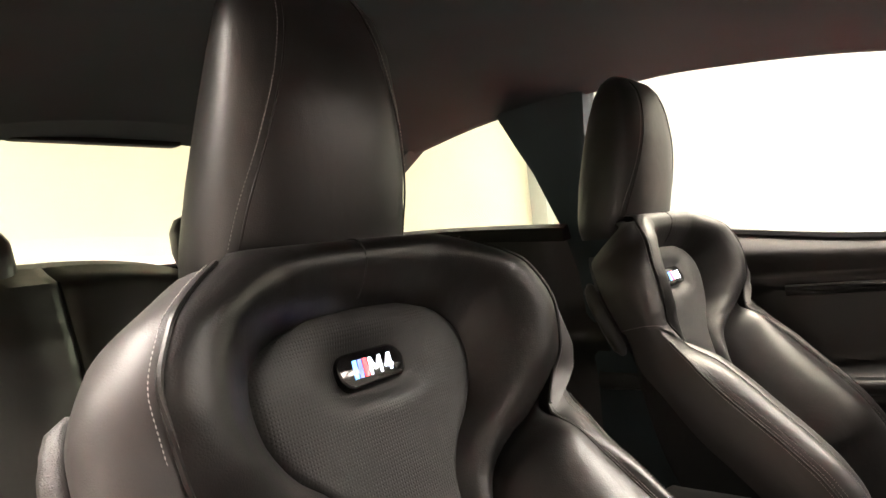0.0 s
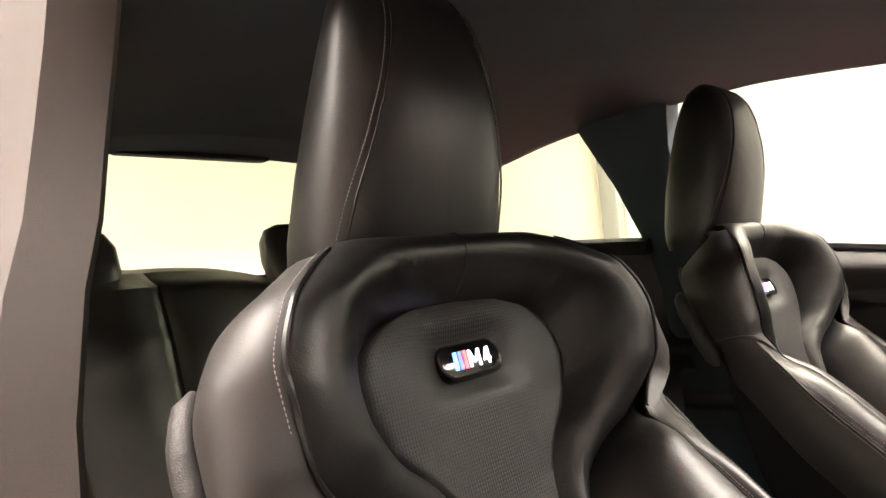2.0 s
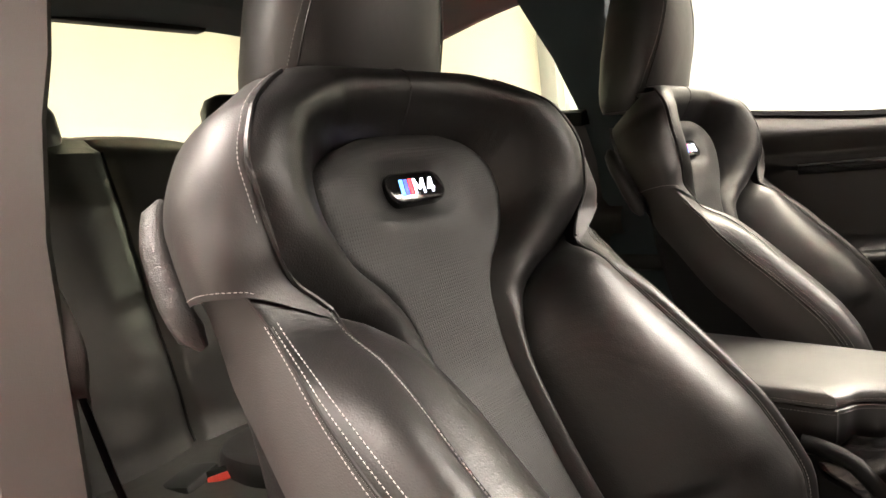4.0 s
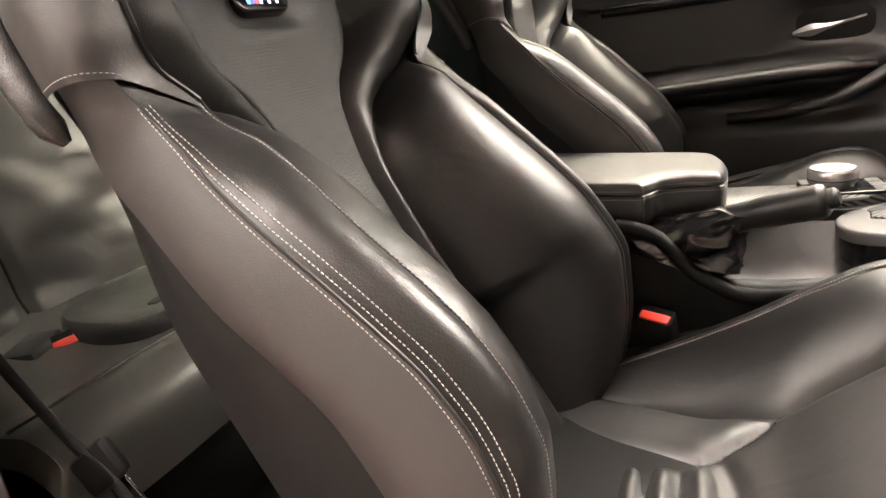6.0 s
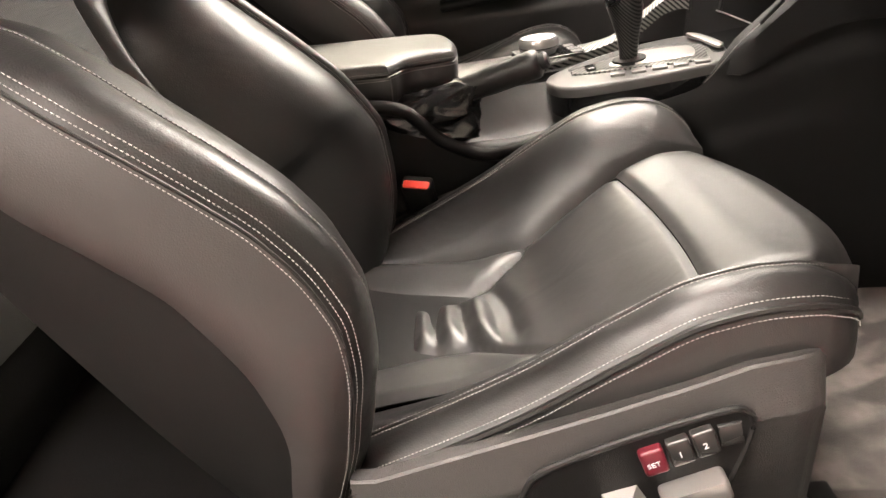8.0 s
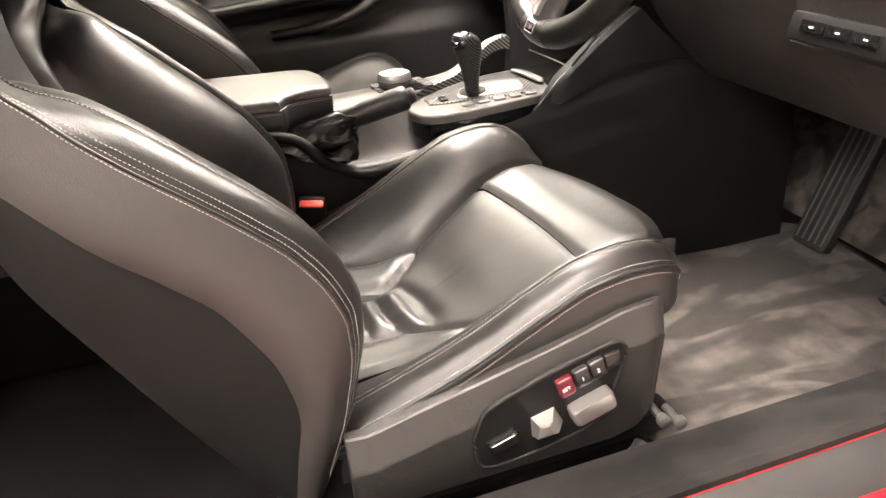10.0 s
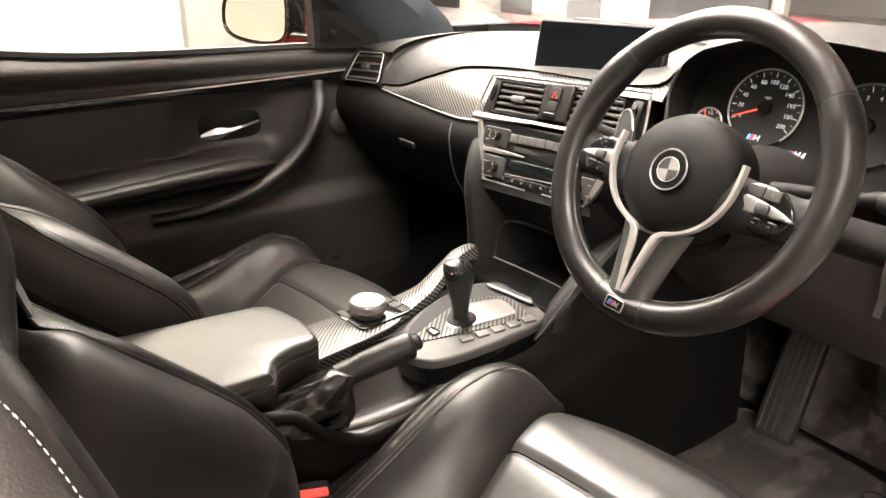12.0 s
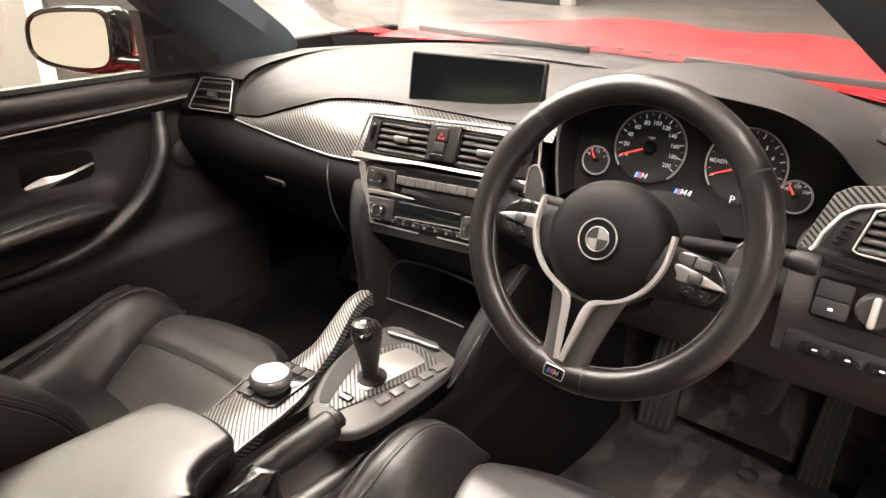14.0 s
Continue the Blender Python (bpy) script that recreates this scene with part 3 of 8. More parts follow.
# windscreen
bm = B()
grid(bm, 14, 8, lambda u, v: Vector((ss(-1, 1, u) * ss(0.70, 0.53, v), ss(0.78, -0.22, v) - 0.10 * abs(2 * u - 1) ** 2 * (1 - v), ss(0.905, 1.225, v) + 0.045 * v * (1 - (2 * u - 1) ** 2))))
pane = part("windscreen", bm, GLASS, car, "clear windscreen")
pane.visible_shadow = False
# cowl, wiper and bonnet
bm = B()
grid(bm, 30, 6, lambda u, v: Vector((ss(-0.72, 0.72, u), ss(0.60, 0.86, v) - 0.16 * abs(2 * u - 1) ** 2.2, 0.915 - 0.012 * v - 0.04 * abs(2 * u - 1) ** 2.5)))
part("cowl", bm, RUBBER, car)


def bonnet_z(x, y):
    a = abs(x)
    z = 0.93 - 0.075 * ((y - 0.85) / 1.1) ** 2 * 1.5 - 0.05 * (a / 0.8) ** 3
    z += 0.014 * math.exp(-(((a - 0.24) / 0.11) ** 2)) * smooth01(0.95, 1.25, y)
    return z - 0.02 * smooth01(1.1, 0.8, y)


bm = B()
grid(bm, 60, 36, lambda u, v: Vector((ss(-0.82, 0.82, u), ss(0.80, 2.0, v) - 0.2 * abs(2 * u - 1) ** 2.2 * (1 - v), bonnet_z(ss(-0.82, 0.82, u), ss(0.80, 2.0, v)))))
part("bonnet", bm, RED_PAINT, car, "glossy red bonnet with twin raised bulges")
for sign in (-1, 1):
    bm = B()
    grid(bm, 8, 24, lambda u, v: Vector((sign * ss(0.815, 0.93, u), ss(0.45, 2.0, v), bonnet_z(0.82, ss(0.6, 2.0, v)) - 0.004 - 0.22 * u * u)))
    part("front_wing", bm, RED_PAINT, car)
    bm = B()
    rbox(bm, (sign * 0.35 + 0.05, 0.77, 0.917), (0.5, 0.012, 0.014), 0.003, Euler((0, 0, radians(-3))).to_matrix())
    part("wiper", bm, RUBBER, car)
# rows of small slots at the back edge of the bonnet
for i in range(14):
    bm = B()
    rbox(bm, (-0.42 + 0.065 * i, 0.85, bonnet_z(-0.42 + 0.065 * i, 0.85) + 0.001), (0.03, 0.012, 0.004), 0.001)
    part("bonnet_clip", bm, RUBBER, car)
# inner side walls of the footwells and the wall under the windscreen
for sign in (-1, 1):
    bm = B()
    rbox(bm, (sign * 0.735, 0.58, 0.55), (0.03, 0.62, 0.7), 0.005)
    part("kick_panel", bm, CARPET, car)
bm = B()
grid(bm, 6, 4, lambda u, v: Vector((ss(-0.73, 0.73, u), 0.82 + 0.02 * v - 0.22 * abs(2 * u - 1) ** 2.2 * v, ss(0.55, 0.90, v))))
part("bulkhead", bm, RUBBER, car)


# ---------------------------------------------------------------- front seats
SEAT_X = 0.385
TRIM_GRAIN = material("wrinkled_plastic", (0.03, 0.028, 0.027), 0.45, spec=0.45, bump=("leather", 520, 0.9), vary=0.12)


CX = [SEAT_X]


def back_at(x, s, d):
    """A place on the reclined backrest: across, along and out of it."""
    return Vector((CX[0] + x, -0.50 - 0.438 * s + 0.899 * d, 0.40 + 0.899 * s + 0.438 * d))


w_in = table([(-0.1, 0.062), (0.0, 0.056), (0.1, 0.048), (0.2, 0.044), (0.27, 0.046), (0.32, 0.051), (0.37, 0.06), (0.40, 0.078), (0.425, 0.108), (0.45, 0.125), (0.475, 0.131), (0.497, 0.128), (0.515, 0.114), (0.528, 0.09), (0.534, 0.06), (0.537, 0.0)])
u_pip = table([(-0.1, 0.185), (0.0, 0.195), (0.1, 0.206), (0.25, 0.198), (0.34, 0.184), (0.386, 0.178), (0.4, 0.188), (0.414, 0.203), (0.44, 0.22), (0.487, 0.226), (0.53, 0.207), (0.56, 0.172), (0.585, 0.132), (0.60, 0.108)])
d_pip_out = table([(-0.1, 0.04), (-0.054, 0.086), (-0.025, 0.115), (0.004, 0.138), (0.03, 0.16), (0.055, 0.174), (0.085, 0.187), (0.12, 0.19), (0.16, 0.185), (0.2, 0.172), (0.25, 0.151), (0.3, 0.129), (0.34, 0.108), (0.386, 0.076), (0.414, 0.08), (0.44, 0.096), (0.487, 0.112), (0.53, 0.116), (0.57, 0.1), (0.60, 0.078)])
u_b_out = table([(-0.1, 0.235), (0.0, 0.246), (0.1, 0.251), (0.25, 0.25), (0.40, 0.242)])
d_b_out = table([(-0.1, 0.025), (-0.054, 0.07), (-0.025, 0.1), (0.004, 0.124), (0.03, 0.145), (0.055, 0.16), (0.085, 0.172), (0.12, 0.175), (0.16, 0.17), (0.2, 0.157), (0.25, 0.137), (0.3, 0.115), (0.34, 0.1), (0.41, 0.08)])
u_side = table([(0.386, 0.252), (0.43, 0.268), (0.48, 0.264), (0.53, 0.238), (0.565, 0.185), (0.60, 0.125)])
d_back = table([(-0.03, 0.0), (0.23, 0.0), (0.35, 0.015), (0.43, 0.035), (0.52, 0.03), (0.60, 0.0)])
d_seam = table([(-0.1, -0.01), (-0.024, 0.045), (0.013, 0.073), (0.044, 0.086), (0.095, 0.096), (0.15, 0.094), (0.205, 0.078), (0.256, 0.058), (0.33, 0.038), (0.40, 0.02)])
NECK = 0.392
SIDE = [1]
FOOT = -0.09
# outer crease of the roll that runs down from the horseshoe, stepping out at its foot
w_crease = table([(-0.1, 0.108), (0.0, 0.106), (0.098, 0.098), (0.112, 0.092), (0.125, 0.076), (0.14, 0.071), (0.2, 0.07), (0.28, 0.075), (0.32, 0.088), (0.35, 0.107), (0.372, 0.132), (0.386, 0.158), (0.398, 0.184)])
d_panel = table([(-0.1, 0.034), (0.1, 0.03), (0.2, 0.025), (0.3, 0.022), (0.36, 0.028), (0.43, 0.042), (0.5, 0.057), (0.56, 0.06)])
d_b_in = table([(-0.1, 0.02), (-0.05, 0.08), (0.0, 0.12), (0.04, 0.14), (0.087, 0.155), (0.15, 0.15), (0.19, 0.14), (0.28, 0.11), (0.41, 0.07)])


def u_b(s):
    """Half width at the outer seam; the tunnel side is slimmer than the door side."""
    return u_b_out(s) * (1.0 if SIDE[0] > 0 else 0.91)


def d_b(s):
    return d_b_out(s) if SIDE[0] > 0 else d_b_in(s)


def d_pip(s):
    if SIDE[0] > 0:
        return d_pip_out(s)
    return ss(d_b_in(s) + 0.008, d_pip_out(s), smooth01(0.34, 0.39, s))


BADGE_S = 0.487


def flank_x(u, s):
    """Half width of the lower side, u from its front seam to its back seam."""
    return u_b(min(s, 0.4)) + (0.004 + 0.012 * smooth01(0.40, 0.25, s)) * math.sin(math.pi * min(1, 0.08 + u * 0.75)) - 0.002


def collar_xy(u, s):
    """Cross-section of the collar, u from the front piping round to the back."""
    x0, y0, x1, y1 = u_pip(s), d_pip(s), u_side(s) - 0.012, d_back(s)
    y1 += (y0 - y1) * 0.85 * smooth01(0.545, 0.595, s)
    xc, yc = u_side(s) + 0.018, ss(y0, y1, ss(-0.6, 0.2, smooth01(0.385, 0.49, s)))
    b0, b1, b2 = (1 - u) ** 2, 2 * u * (1 - u), u * u
    return Vector((b0 * x0 + b1 * xc + b2 * x1, b0 * y0 + b1 * yc + b2 * y1))


def collar_start(u):
    return 0.384 + 0.02 * smooth01(0, 0.35, u) + 0.026 * u


def into_collar(p, u, s):
    """Lower panels run smoothly in under the collar."""
    w = smooth01(0.33, 0.40, s) * 0.3
    q = collar_xy(u, max(s, 0.384))
    if s < 0.384:
        q = q + Vector((u_pip(s), d_pip(s))) - Vector((u_pip(0.384), d_pip(0.384)))
    q = Vector((q.x - 0.0016 * smooth01(0, 0.1, u), q.y - 0.0016 * (1 - u) * smooth01(0, 0.1, u)))
    return ss(p, q, w)


def crest_xy(u, s):
    p = Vector((ss(u_pip(s), u_b(s), u), ss(d_pip(s), d_b(s), u) + 0.012 * math.sin(math.pi * u) * smooth01(NECK, NECK - 0.1, s)))
    return into_collar(p, 0.45 * u, s)


def flank_xy(u, s):
    p = Vector((flank_x(u, s), ss(d_b(s), ss(d_seam(s), d_back(s), smooth01(0.33, 0.42, s)), u)))
    return into_collar(p, 0.45 + 0.55 * u, s)


def panel_depth(s):
    return d_panel(s)


def front_depth(k, s):
    """Height of the cushion-like bolster, k across it from the crease by the roll."""
    base, edge = panel_depth(s) + 0.004, d_pip(s)
    return base + (edge - base) * math.sin(k * math.pi / 2) ** 0.75 + 0.006 * math.sin(math.pi * k)


def seam_at(sign, u):
    """Along the lower edge of the collar."""
    s = collar_start(u) + 0.004
    p = collar_xy(u, s)
    return back_at(sign * (p.x + 0.0008), s, p.y + 0.0006)


def build_seat(cx, drop):
    CX[0] = cx
    seat = thing("front_seat", "black leather sports seat with grey stitching and a lit badge", "car seat", (cx, -0.3, 0.25), group="front seats")
    # perforated middle of the backrest, with the hollow round the badge
    bm = B()

    def middle(u, v):
        s = ss(FOOT, 0.575, v)
        x = (2 * u - 1) * max(w_in(s) + 0.01, 0.055)
        dent = 0.012 * math.exp(-(((x / 0.056) ** 4) + ((s - BADGE_S) / 0.027) ** 4))
        edge = 0.012 * smooth01(0.86, 1.0, abs(2 * u - 1))
        return back_at(x, s, panel_depth(min(s, 0.53)) - dent - edge)

    grid(bm, 40, 110, middle)
    part("centre_panel", bm, PERF, seat, "perforated black leather centre panel")
    # bolsters and horseshoe
    for sign in (1, -1):
        SIDE[0] = sign
        bm = B()

        def lower(u, v):
            s = ss(FOOT, 0.40, v)
            x = ss(w_crease(s) - 0.004, u_pip(s), u)
            return back_at(sign * x, s, front_depth(u, s) - 0.016 * smooth01(0.372, 0.40, s) - 0.004 * (1 - smooth01(0, 0.08, u)))

        grid(bm, 22, 60, lower)
        part("bolster", bm, LEATHER, seat)
        bm = B()

        def crest(u, v):
            s = ss(FOOT, collar_start(0.45 * u) + 0.008, v)
            p = crest_xy(u, s)
            return back_at(sign * p.x, s, p.y - 0.002 * (1 - smooth01(0, 0.1, u)) - 0.0012 * smooth01(0.9, 1, u))

        grid(bm, 14, 60, crest)
        part("bolster_crest", bm, LEATHER, seat)
        bm = B()

        def flank(u, v):
            s = ss(FOOT, collar_start(0.45 + 0.55 * u) + 0.008, v)
            p = flank_xy(u, s)
            return back_at(sign * p.x, s, p.y)

        grid(bm, 16, 60, flank)
        part("side_panel", bm, LIT_SIDE_LEATHER, seat)
        bm = B()

        def rear_flank(u, v):
            s = ss(FOOT, 0.431, v)
            p = flank_xy(1.0, s)
            d = ss(p.y, min(p.y, d_back(s)) - 0.012 * u, u)
            return back_at(sign * (p.x - 0.0015 - 0.02 * u * u), s, d)

        grid(bm, 8, 60, rear_flank)
        part("rear_side_panel", bm, SOFT_PLASTIC, seat)
        bm = B()

        def collar(u, v):
            s = ss(collar_start(u), 0.60, v)
            p = collar_xy(u, s)
            low = smooth01(0.57, 0.60, s)
            return back_at(sign * (p.x - 0.008 * low), s - 0.006 * low, p.y - 0.016 * low)

        grid(bm, 18, 44, collar)
        part("collar", bm, LIT_SIDE_LEATHER, seat)
    SIDE[0] = 1
    bm = B()

    def evenly(pts, n):
        acc = [0.0]
        for p, q in zip(pts, pts[1:]):
            acc.append(acc[-1] + (q - p).length)
        out, j = [], 0
        for i in range(n + 1):
            want = acc[-1] * i / n
            while j < len(pts) - 2 and acc[j + 1] < want:
                j += 1
            f = (want - acc[j]) / max(1e-9, acc[j + 1] - acc[j])
            out.append(ss(pts[j], pts[j + 1], min(1.0, f)))
        return out

    legs = [ss(-0.088, NECK, i / 60) for i in range(60)]
    inn = [Vector((w_in(q), q)) for q in [ss(NECK, 0.537, 1 - (1 - i / 80) ** 2) for i in range(81)]]
    rim = [Vector((u_pip(q), q)) for q in [ss(NECK, 0.598, i / 60) for i in range(61)]] + [Vector((x, 0.6 + 0.003 * (1 - x / 0.1))) for x in (0.092, 0.08, 0.06, 0.04, 0.02, 0.0)]
    inn, rim = [Vector((w_in(q), q)) for q in legs] + evenly(inn, 60), [Vector((w_crease(q), q)) for q in legs] + evenly(rim, 60)
    NR = len(inn) - 1

    def shoe(u, v):
        """u once round the arch from side to side, v from the inner panel to the outer edge."""
        i = abs(2 * u - 1)
        k = (1 - i) * NR
        j = min(NR - 1, int(k))
        p, q = ss(inn[j], inn[j + 1], k - j), ss(rim[j], rim[j + 1], k - j)
        at = ss(p, q, v)
        base = panel_depth(min(p.y, 0.53)) - 0.004
        up = smooth01(0.36, 0.43, at.y)
        edge = ss(base, d_pip_out(at.y) - 0.012 * smooth01(0.585, 0.603, at.y), up)
        d = base + (edge - base) * math.sin(v * math.pi / 2) + ss(0.017, 0.012, up) * math.sin(math.pi * v) ** 0.8
        return back_at(at.x if u < 0.5 else -at.x, at.y, d)

    grid(bm, 2 * NR, 24, shoe)
    part("horseshoe", bm, LEATHER, seat, "smooth black leather shoulder bolster")
    bm = B()
    tube(bm, [shoe(0.5, ss(0.1, 1.0, i / 16)) + Vector((0, 0.0002, 0.0002)) for i in range(17)], 0.0009, 5)
    part("shoulder_seam", bm, RUBBER, seat)
    # hard back shell
    bm = B()

    def shell(u, v):
        s = ss(FOOT, 0.565, v)
        w = (u_b(s) if s < NECK else u_side(s)) - 0.03
        k = 2 * u - 1
        return back_at(k * w, s, d_back(s) - 0.014 - 0.045 * (1 - k * k) * math.sin(math.pi * min(1, v * 0.9 + 0.05)))

    grid(bm, 20, 30, shell)
    part("back_shell", bm, PLASTIC, seat)
    # narrow hard wing behind the outer shoulder
    for sign in (1, -1):
        bm = B()
        path = [back_at(sign * (u_side(s) - 0.014 + 0.004 * math.sin((s - 0.40) / 0.115 * math.pi)), s, d_back(s) - 0.014) for s in [0.405 + 0.112 * i / 10 for i in range(11)]]
        tube(bm, path, [0.004] + [0.0105] * 9 + [0.004], 10, flat=1.0)
        part("shell_wing", bm, TRIM_GRAIN, seat)
    # headrest
    bm = B()
    rows = ((0.935, -0.692, -0.80, 0.105, 0.112), (0.95, -0.686, -0.805, 0.112, 0.114), (0.975, -0.679, -0.807, 0.1145, 0.11), (1.03, -0.668, -0.804, 0.114, 0.096), (1.09, -0.664, -0.794, 0.111, 0.08), (1.14, -0.668, -0.782, 0.106, 0.066), (1.175, -0.678, -0.77, 0.098, 0.056), (1.196, -0.693, -0.757, 0.085, 0.047), (1.206, -0.71, -0.742, 0.06, 0.035))
    hf = table([(r[0], r[1]) for r in rows])
    hw = table([(r[0], r[3]) for r in rows])
    rings = []
    for z, yf, yb, w, wb in rows:
        cy, hy = (yf + yb) / 2, (yf - yb) / 2
        ring = []
        for k in range(48):
            a = 2 * math.pi * k / 48
            c, q = math.cos(a), math.sin(a)
            e = 2 / 2.7
            py = math.copysign(abs(q) ** e, q)
            ring.append(Vector((cx + ss(wb, w, 0.5 + 0.5 * py) * math.copysign(abs(c) ** e, c), cy + hy * py, z)))
        rings.append(ring)
    loft(bm, rings)
    part("headrest", bm, LEATHER_SOFT, seat)
    up = table([(0.95, 0.1), (1.0, 0.094), (1.06, 0.078), (1.12, 0.06), (1.17, 0.048), (1.195, 0.044)])

    def brow(z, du):
        """A place on the front of the headrest along its raked seam."""
        x = up(z) + du
        k = min(1.0, x / hw(z))
        front, back = hf(z), hf(z) - 0.14
        return x, (front + back) / 2 + 0.07 * (1 - k**2.7) ** (1 / 2.7) + 0.001

    for sign in (1, -1):
        bm = B()
        zs = [ss(0.955, 1.194, i / 30) for i in range(31)]
        tube(bm, [Vector((cx + sign * brow(z, 0)[0], brow(z, 0)[1], z)) for z in zs], 0.0010, 6)
        part("headrest_piping", bm, LEATHER, seat)
        bm = B()
        stitches(bm, [Vector((cx + sign * brow(z, 0.006)[0], brow(z, 0.006)[1], z)) for z in zs])
        part("headrest_stitching", bm, THREAD, seat, "pale grey stitching")["kind"] = "stuff"
    # piping and stitching
    for sign in (1, -1):
        SIDE[0] = sign
        bm = B()
        pip = [(ss(NECK, 0.578, i / 40)) for i in range(41)]
        tube(bm, [back_at(sign * (u_pip(s) + 0.001), s, d_pip(s) + 0.001) for s in pip], 0.0022, 6)
        part("piping", bm, LEATHER, seat)
        bm = B()
        stitches(bm, [back_at(sign * (u_pip(s) + 0.0075), s, d_pip(s) - 0.0005) for s in pip])
        low = [ss(-0.075, NECK, i / 50) for i in range(51)]
        for k in (0.86, 0.95):
            stitches(bm, [back_at(sign * (crest_xy(k, q).x + 0.0006), q, crest_xy(k, q).y + 0.0012) for q in low])
        stitches(bm, [back_at(sign * (flank_xy(0.05, q).x + 0.001), q, flank_xy(0.05, q).y + 0.001) for q in low])
        stitches(bm, [back_at(sign * crest_xy(0.07, q).x, q, crest_xy(0.07, q).y + 0.0008) for q in low])
        if sign < 0:
            for k in (0.62, 0.7):
                stitches(bm, [back_at(-crest_xy(k, q).x, q, crest_xy(k, q).y + 0.001) for q in low[22:]])
        stitches(bm, [seam_at(sign, t) for t in [0.3 + 0.7 * i / 20 for i in range(21)]])
        part("stitching", bm, THREAD, seat, "pale grey twin stitching")["kind"] = "stuff"
        bm = B()
        tube(bm, [back_at(sign * flank_xy(0, s).x, s, flank_xy(0, s).y) for s in low], 0.0014, 6)
        tube(bm, [back_at(sign * crest_xy(0, s).x, s, crest_xy(0, s).y) for s in low], 0.0014, 6)
        part("seam", bm, LEATHER, seat)
    SIDE[0] = 1
    # badge
    bm = B()
    m = Matrix.Translation(back_at(0, BADGE_S, panel_depth(BADGE_S) - 0.003)) @ Matrix(((-1, 0, 0, 0), (0, -0.438, 0.899, 0), (0, 0.899, 0.438, 0), (0, 0, 0, 1)))
    prism(bm, rounded(0.082, 0.032, 0.0155, 8), 0.012, m, 0.003)
    badge = part("badge", bm, GLOSS, seat, "glossy black badge with coloured stripes and pale marks")
    mm = m @ Matrix.Translation((0, 0, 0.0006))
    for i, col in enumerate(((0.1, 0.32, 0.75), (0.05, 0.07, 0.35), (0.75, 0.04, 0.05))):
        bm = B()
        x = -0.026 + i * 0.0062
        prism(bm, [(x, -0.008), (x + 0.0045, -0.008), (x + 0.0085, 0.008), (x + 0.004, 0.008)], 0.0008, mm)
        part("stripe", bm, material("badge_stripe", col, 0.3, emit=col, strength=1.2), badge)
    lit = material("badge_letter", (0.8, 0.82, 0.9), 0.3, emit=(0.8, 0.85, 1.0), strength=0.9)
    letters = slant_mark(0.0215, mm @ Matrix.Translation((-0.0075, -0.008, 0)))
    part("badge_mark", letters, lit, badge)
    # cushion
    zc = table([(-0.47, 0.375), (-0.35, 0.388), (-0.29, 0.398), (-0.23, 0.42), (-0.17, 0.456), (-0.11, 0.489), (-0.05, 0.505), (-0.01, 0.503), (0.02, 0.49), (0.044, 0.46), (0.056, 0.42), (0.058, 0.385)])
    wc = table([(-0.47, 0.15), (-0.3, 0.135), (-0.23, 0.13), (-0.17, 0.145), (-0.112, 0.16), (-0.06, 0.17), (-0.02, 0.172), (0.02, 0.162), (0.058, 0.148)])
    zcr = table([(-0.47, 0.375), (-0.43, 0.385), (-0.36, 0.412), (-0.26, 0.456), (-0.18, 0.499), (-0.124, 0.524), (-0.08, 0.53), (-0.05, 0.527), (-0.03, 0.519), (-0.018, 0.511), (-0.009, 0.50), (-0.003, 0.487)])
    wo = table([(-0.47, 0.225), (-0.2, 0.242), (-0.08, 0.244), (-0.045, 0.241), (-0.025, 0.234), (-0.012, 0.224), (-0.003, 0.21)])

    def tip(y):
        return drop * smooth01(-0.45, -0.12, y)

    def zd(y):
        return zc(y) - tip(y)

    def zk(y):
        return zcr(y) - tip(y)

    def lean(y):
        """The worn cushion leans a little to the tunnel, growing towards its front."""
        return smooth01(-0.47, -0.2, y)

    def seat_x(k, y):
        return cx + k * wc(y) + 0.033 * lean(y)

    def seat_z(k, y):
        """k: -1 to 1 across the middle panel."""
        return zd(y) - 0.010 * (1 - k * k) * smooth01(0.03, -0.05, y) + 0.11 * k * wc(y) * lean(y)

    channel = table([(-0.47, 0.064), (-0.40, 0.058), (-0.34, 0.054), (-0.30, 0.056), (-0.275, 0.07), (-0.255, 0.09), (-0.238, 0.106), (-0.222, 0.126), (-0.215, 0.15)])

    def folds(x, y):
        """Ripples gathered in the channel, the grooves beside it and the soft pads outside them."""
        inside = smooth01(0.0, 0.036, channel(y) - abs(x))
        q = y - 0.12 * x + 1.2 * x * x + 0.006 * noise.noise(Vector((x * 22, y * 14, 1.0)))
        f = 0.0
        if -0.368 < q < -0.272:
            f = 0.0105 * abs(math.sin(math.pi * (q + 0.40) / 0.032)) ** 1.5 * inside * (0.45 + 0.75 * smooth01(-0.40, -0.30, q))
        f -= 0.006 * math.exp(-(((q + 0.258) / 0.010) ** 2)) * smooth01(0.09, 0.04, abs(x))
        groove = math.exp(-(((abs(x) - channel(y)) / 0.007) ** 2)) * smooth01(-0.215, -0.235, y)
        pad = 0.008 * smooth01(0.0, 0.03, abs(x) - channel(y)) * smooth01(-0.21, -0.27, y)
        return f - 0.006 * groove + pad + 0.0018 * math.sin(41 * x + 19 * y) * math.sin(33 * y - 12 * x) * smooth01(-0.2, -0.3, y)

    bm = B()

    def mid(u, v):
        k = 2 * u - 1
        y = ss(-0.47, -0.112 + 0.014 * (1 - k * k), v)
        x = k * wc(y)
        z = seat_z(k, y) + folds(x, y) - 0.006 * smooth01(0.9, 1, abs(k)) - 0.003 * smooth01(0.975, 1, v)
        return Vector((seat_x(k, y), y, z))

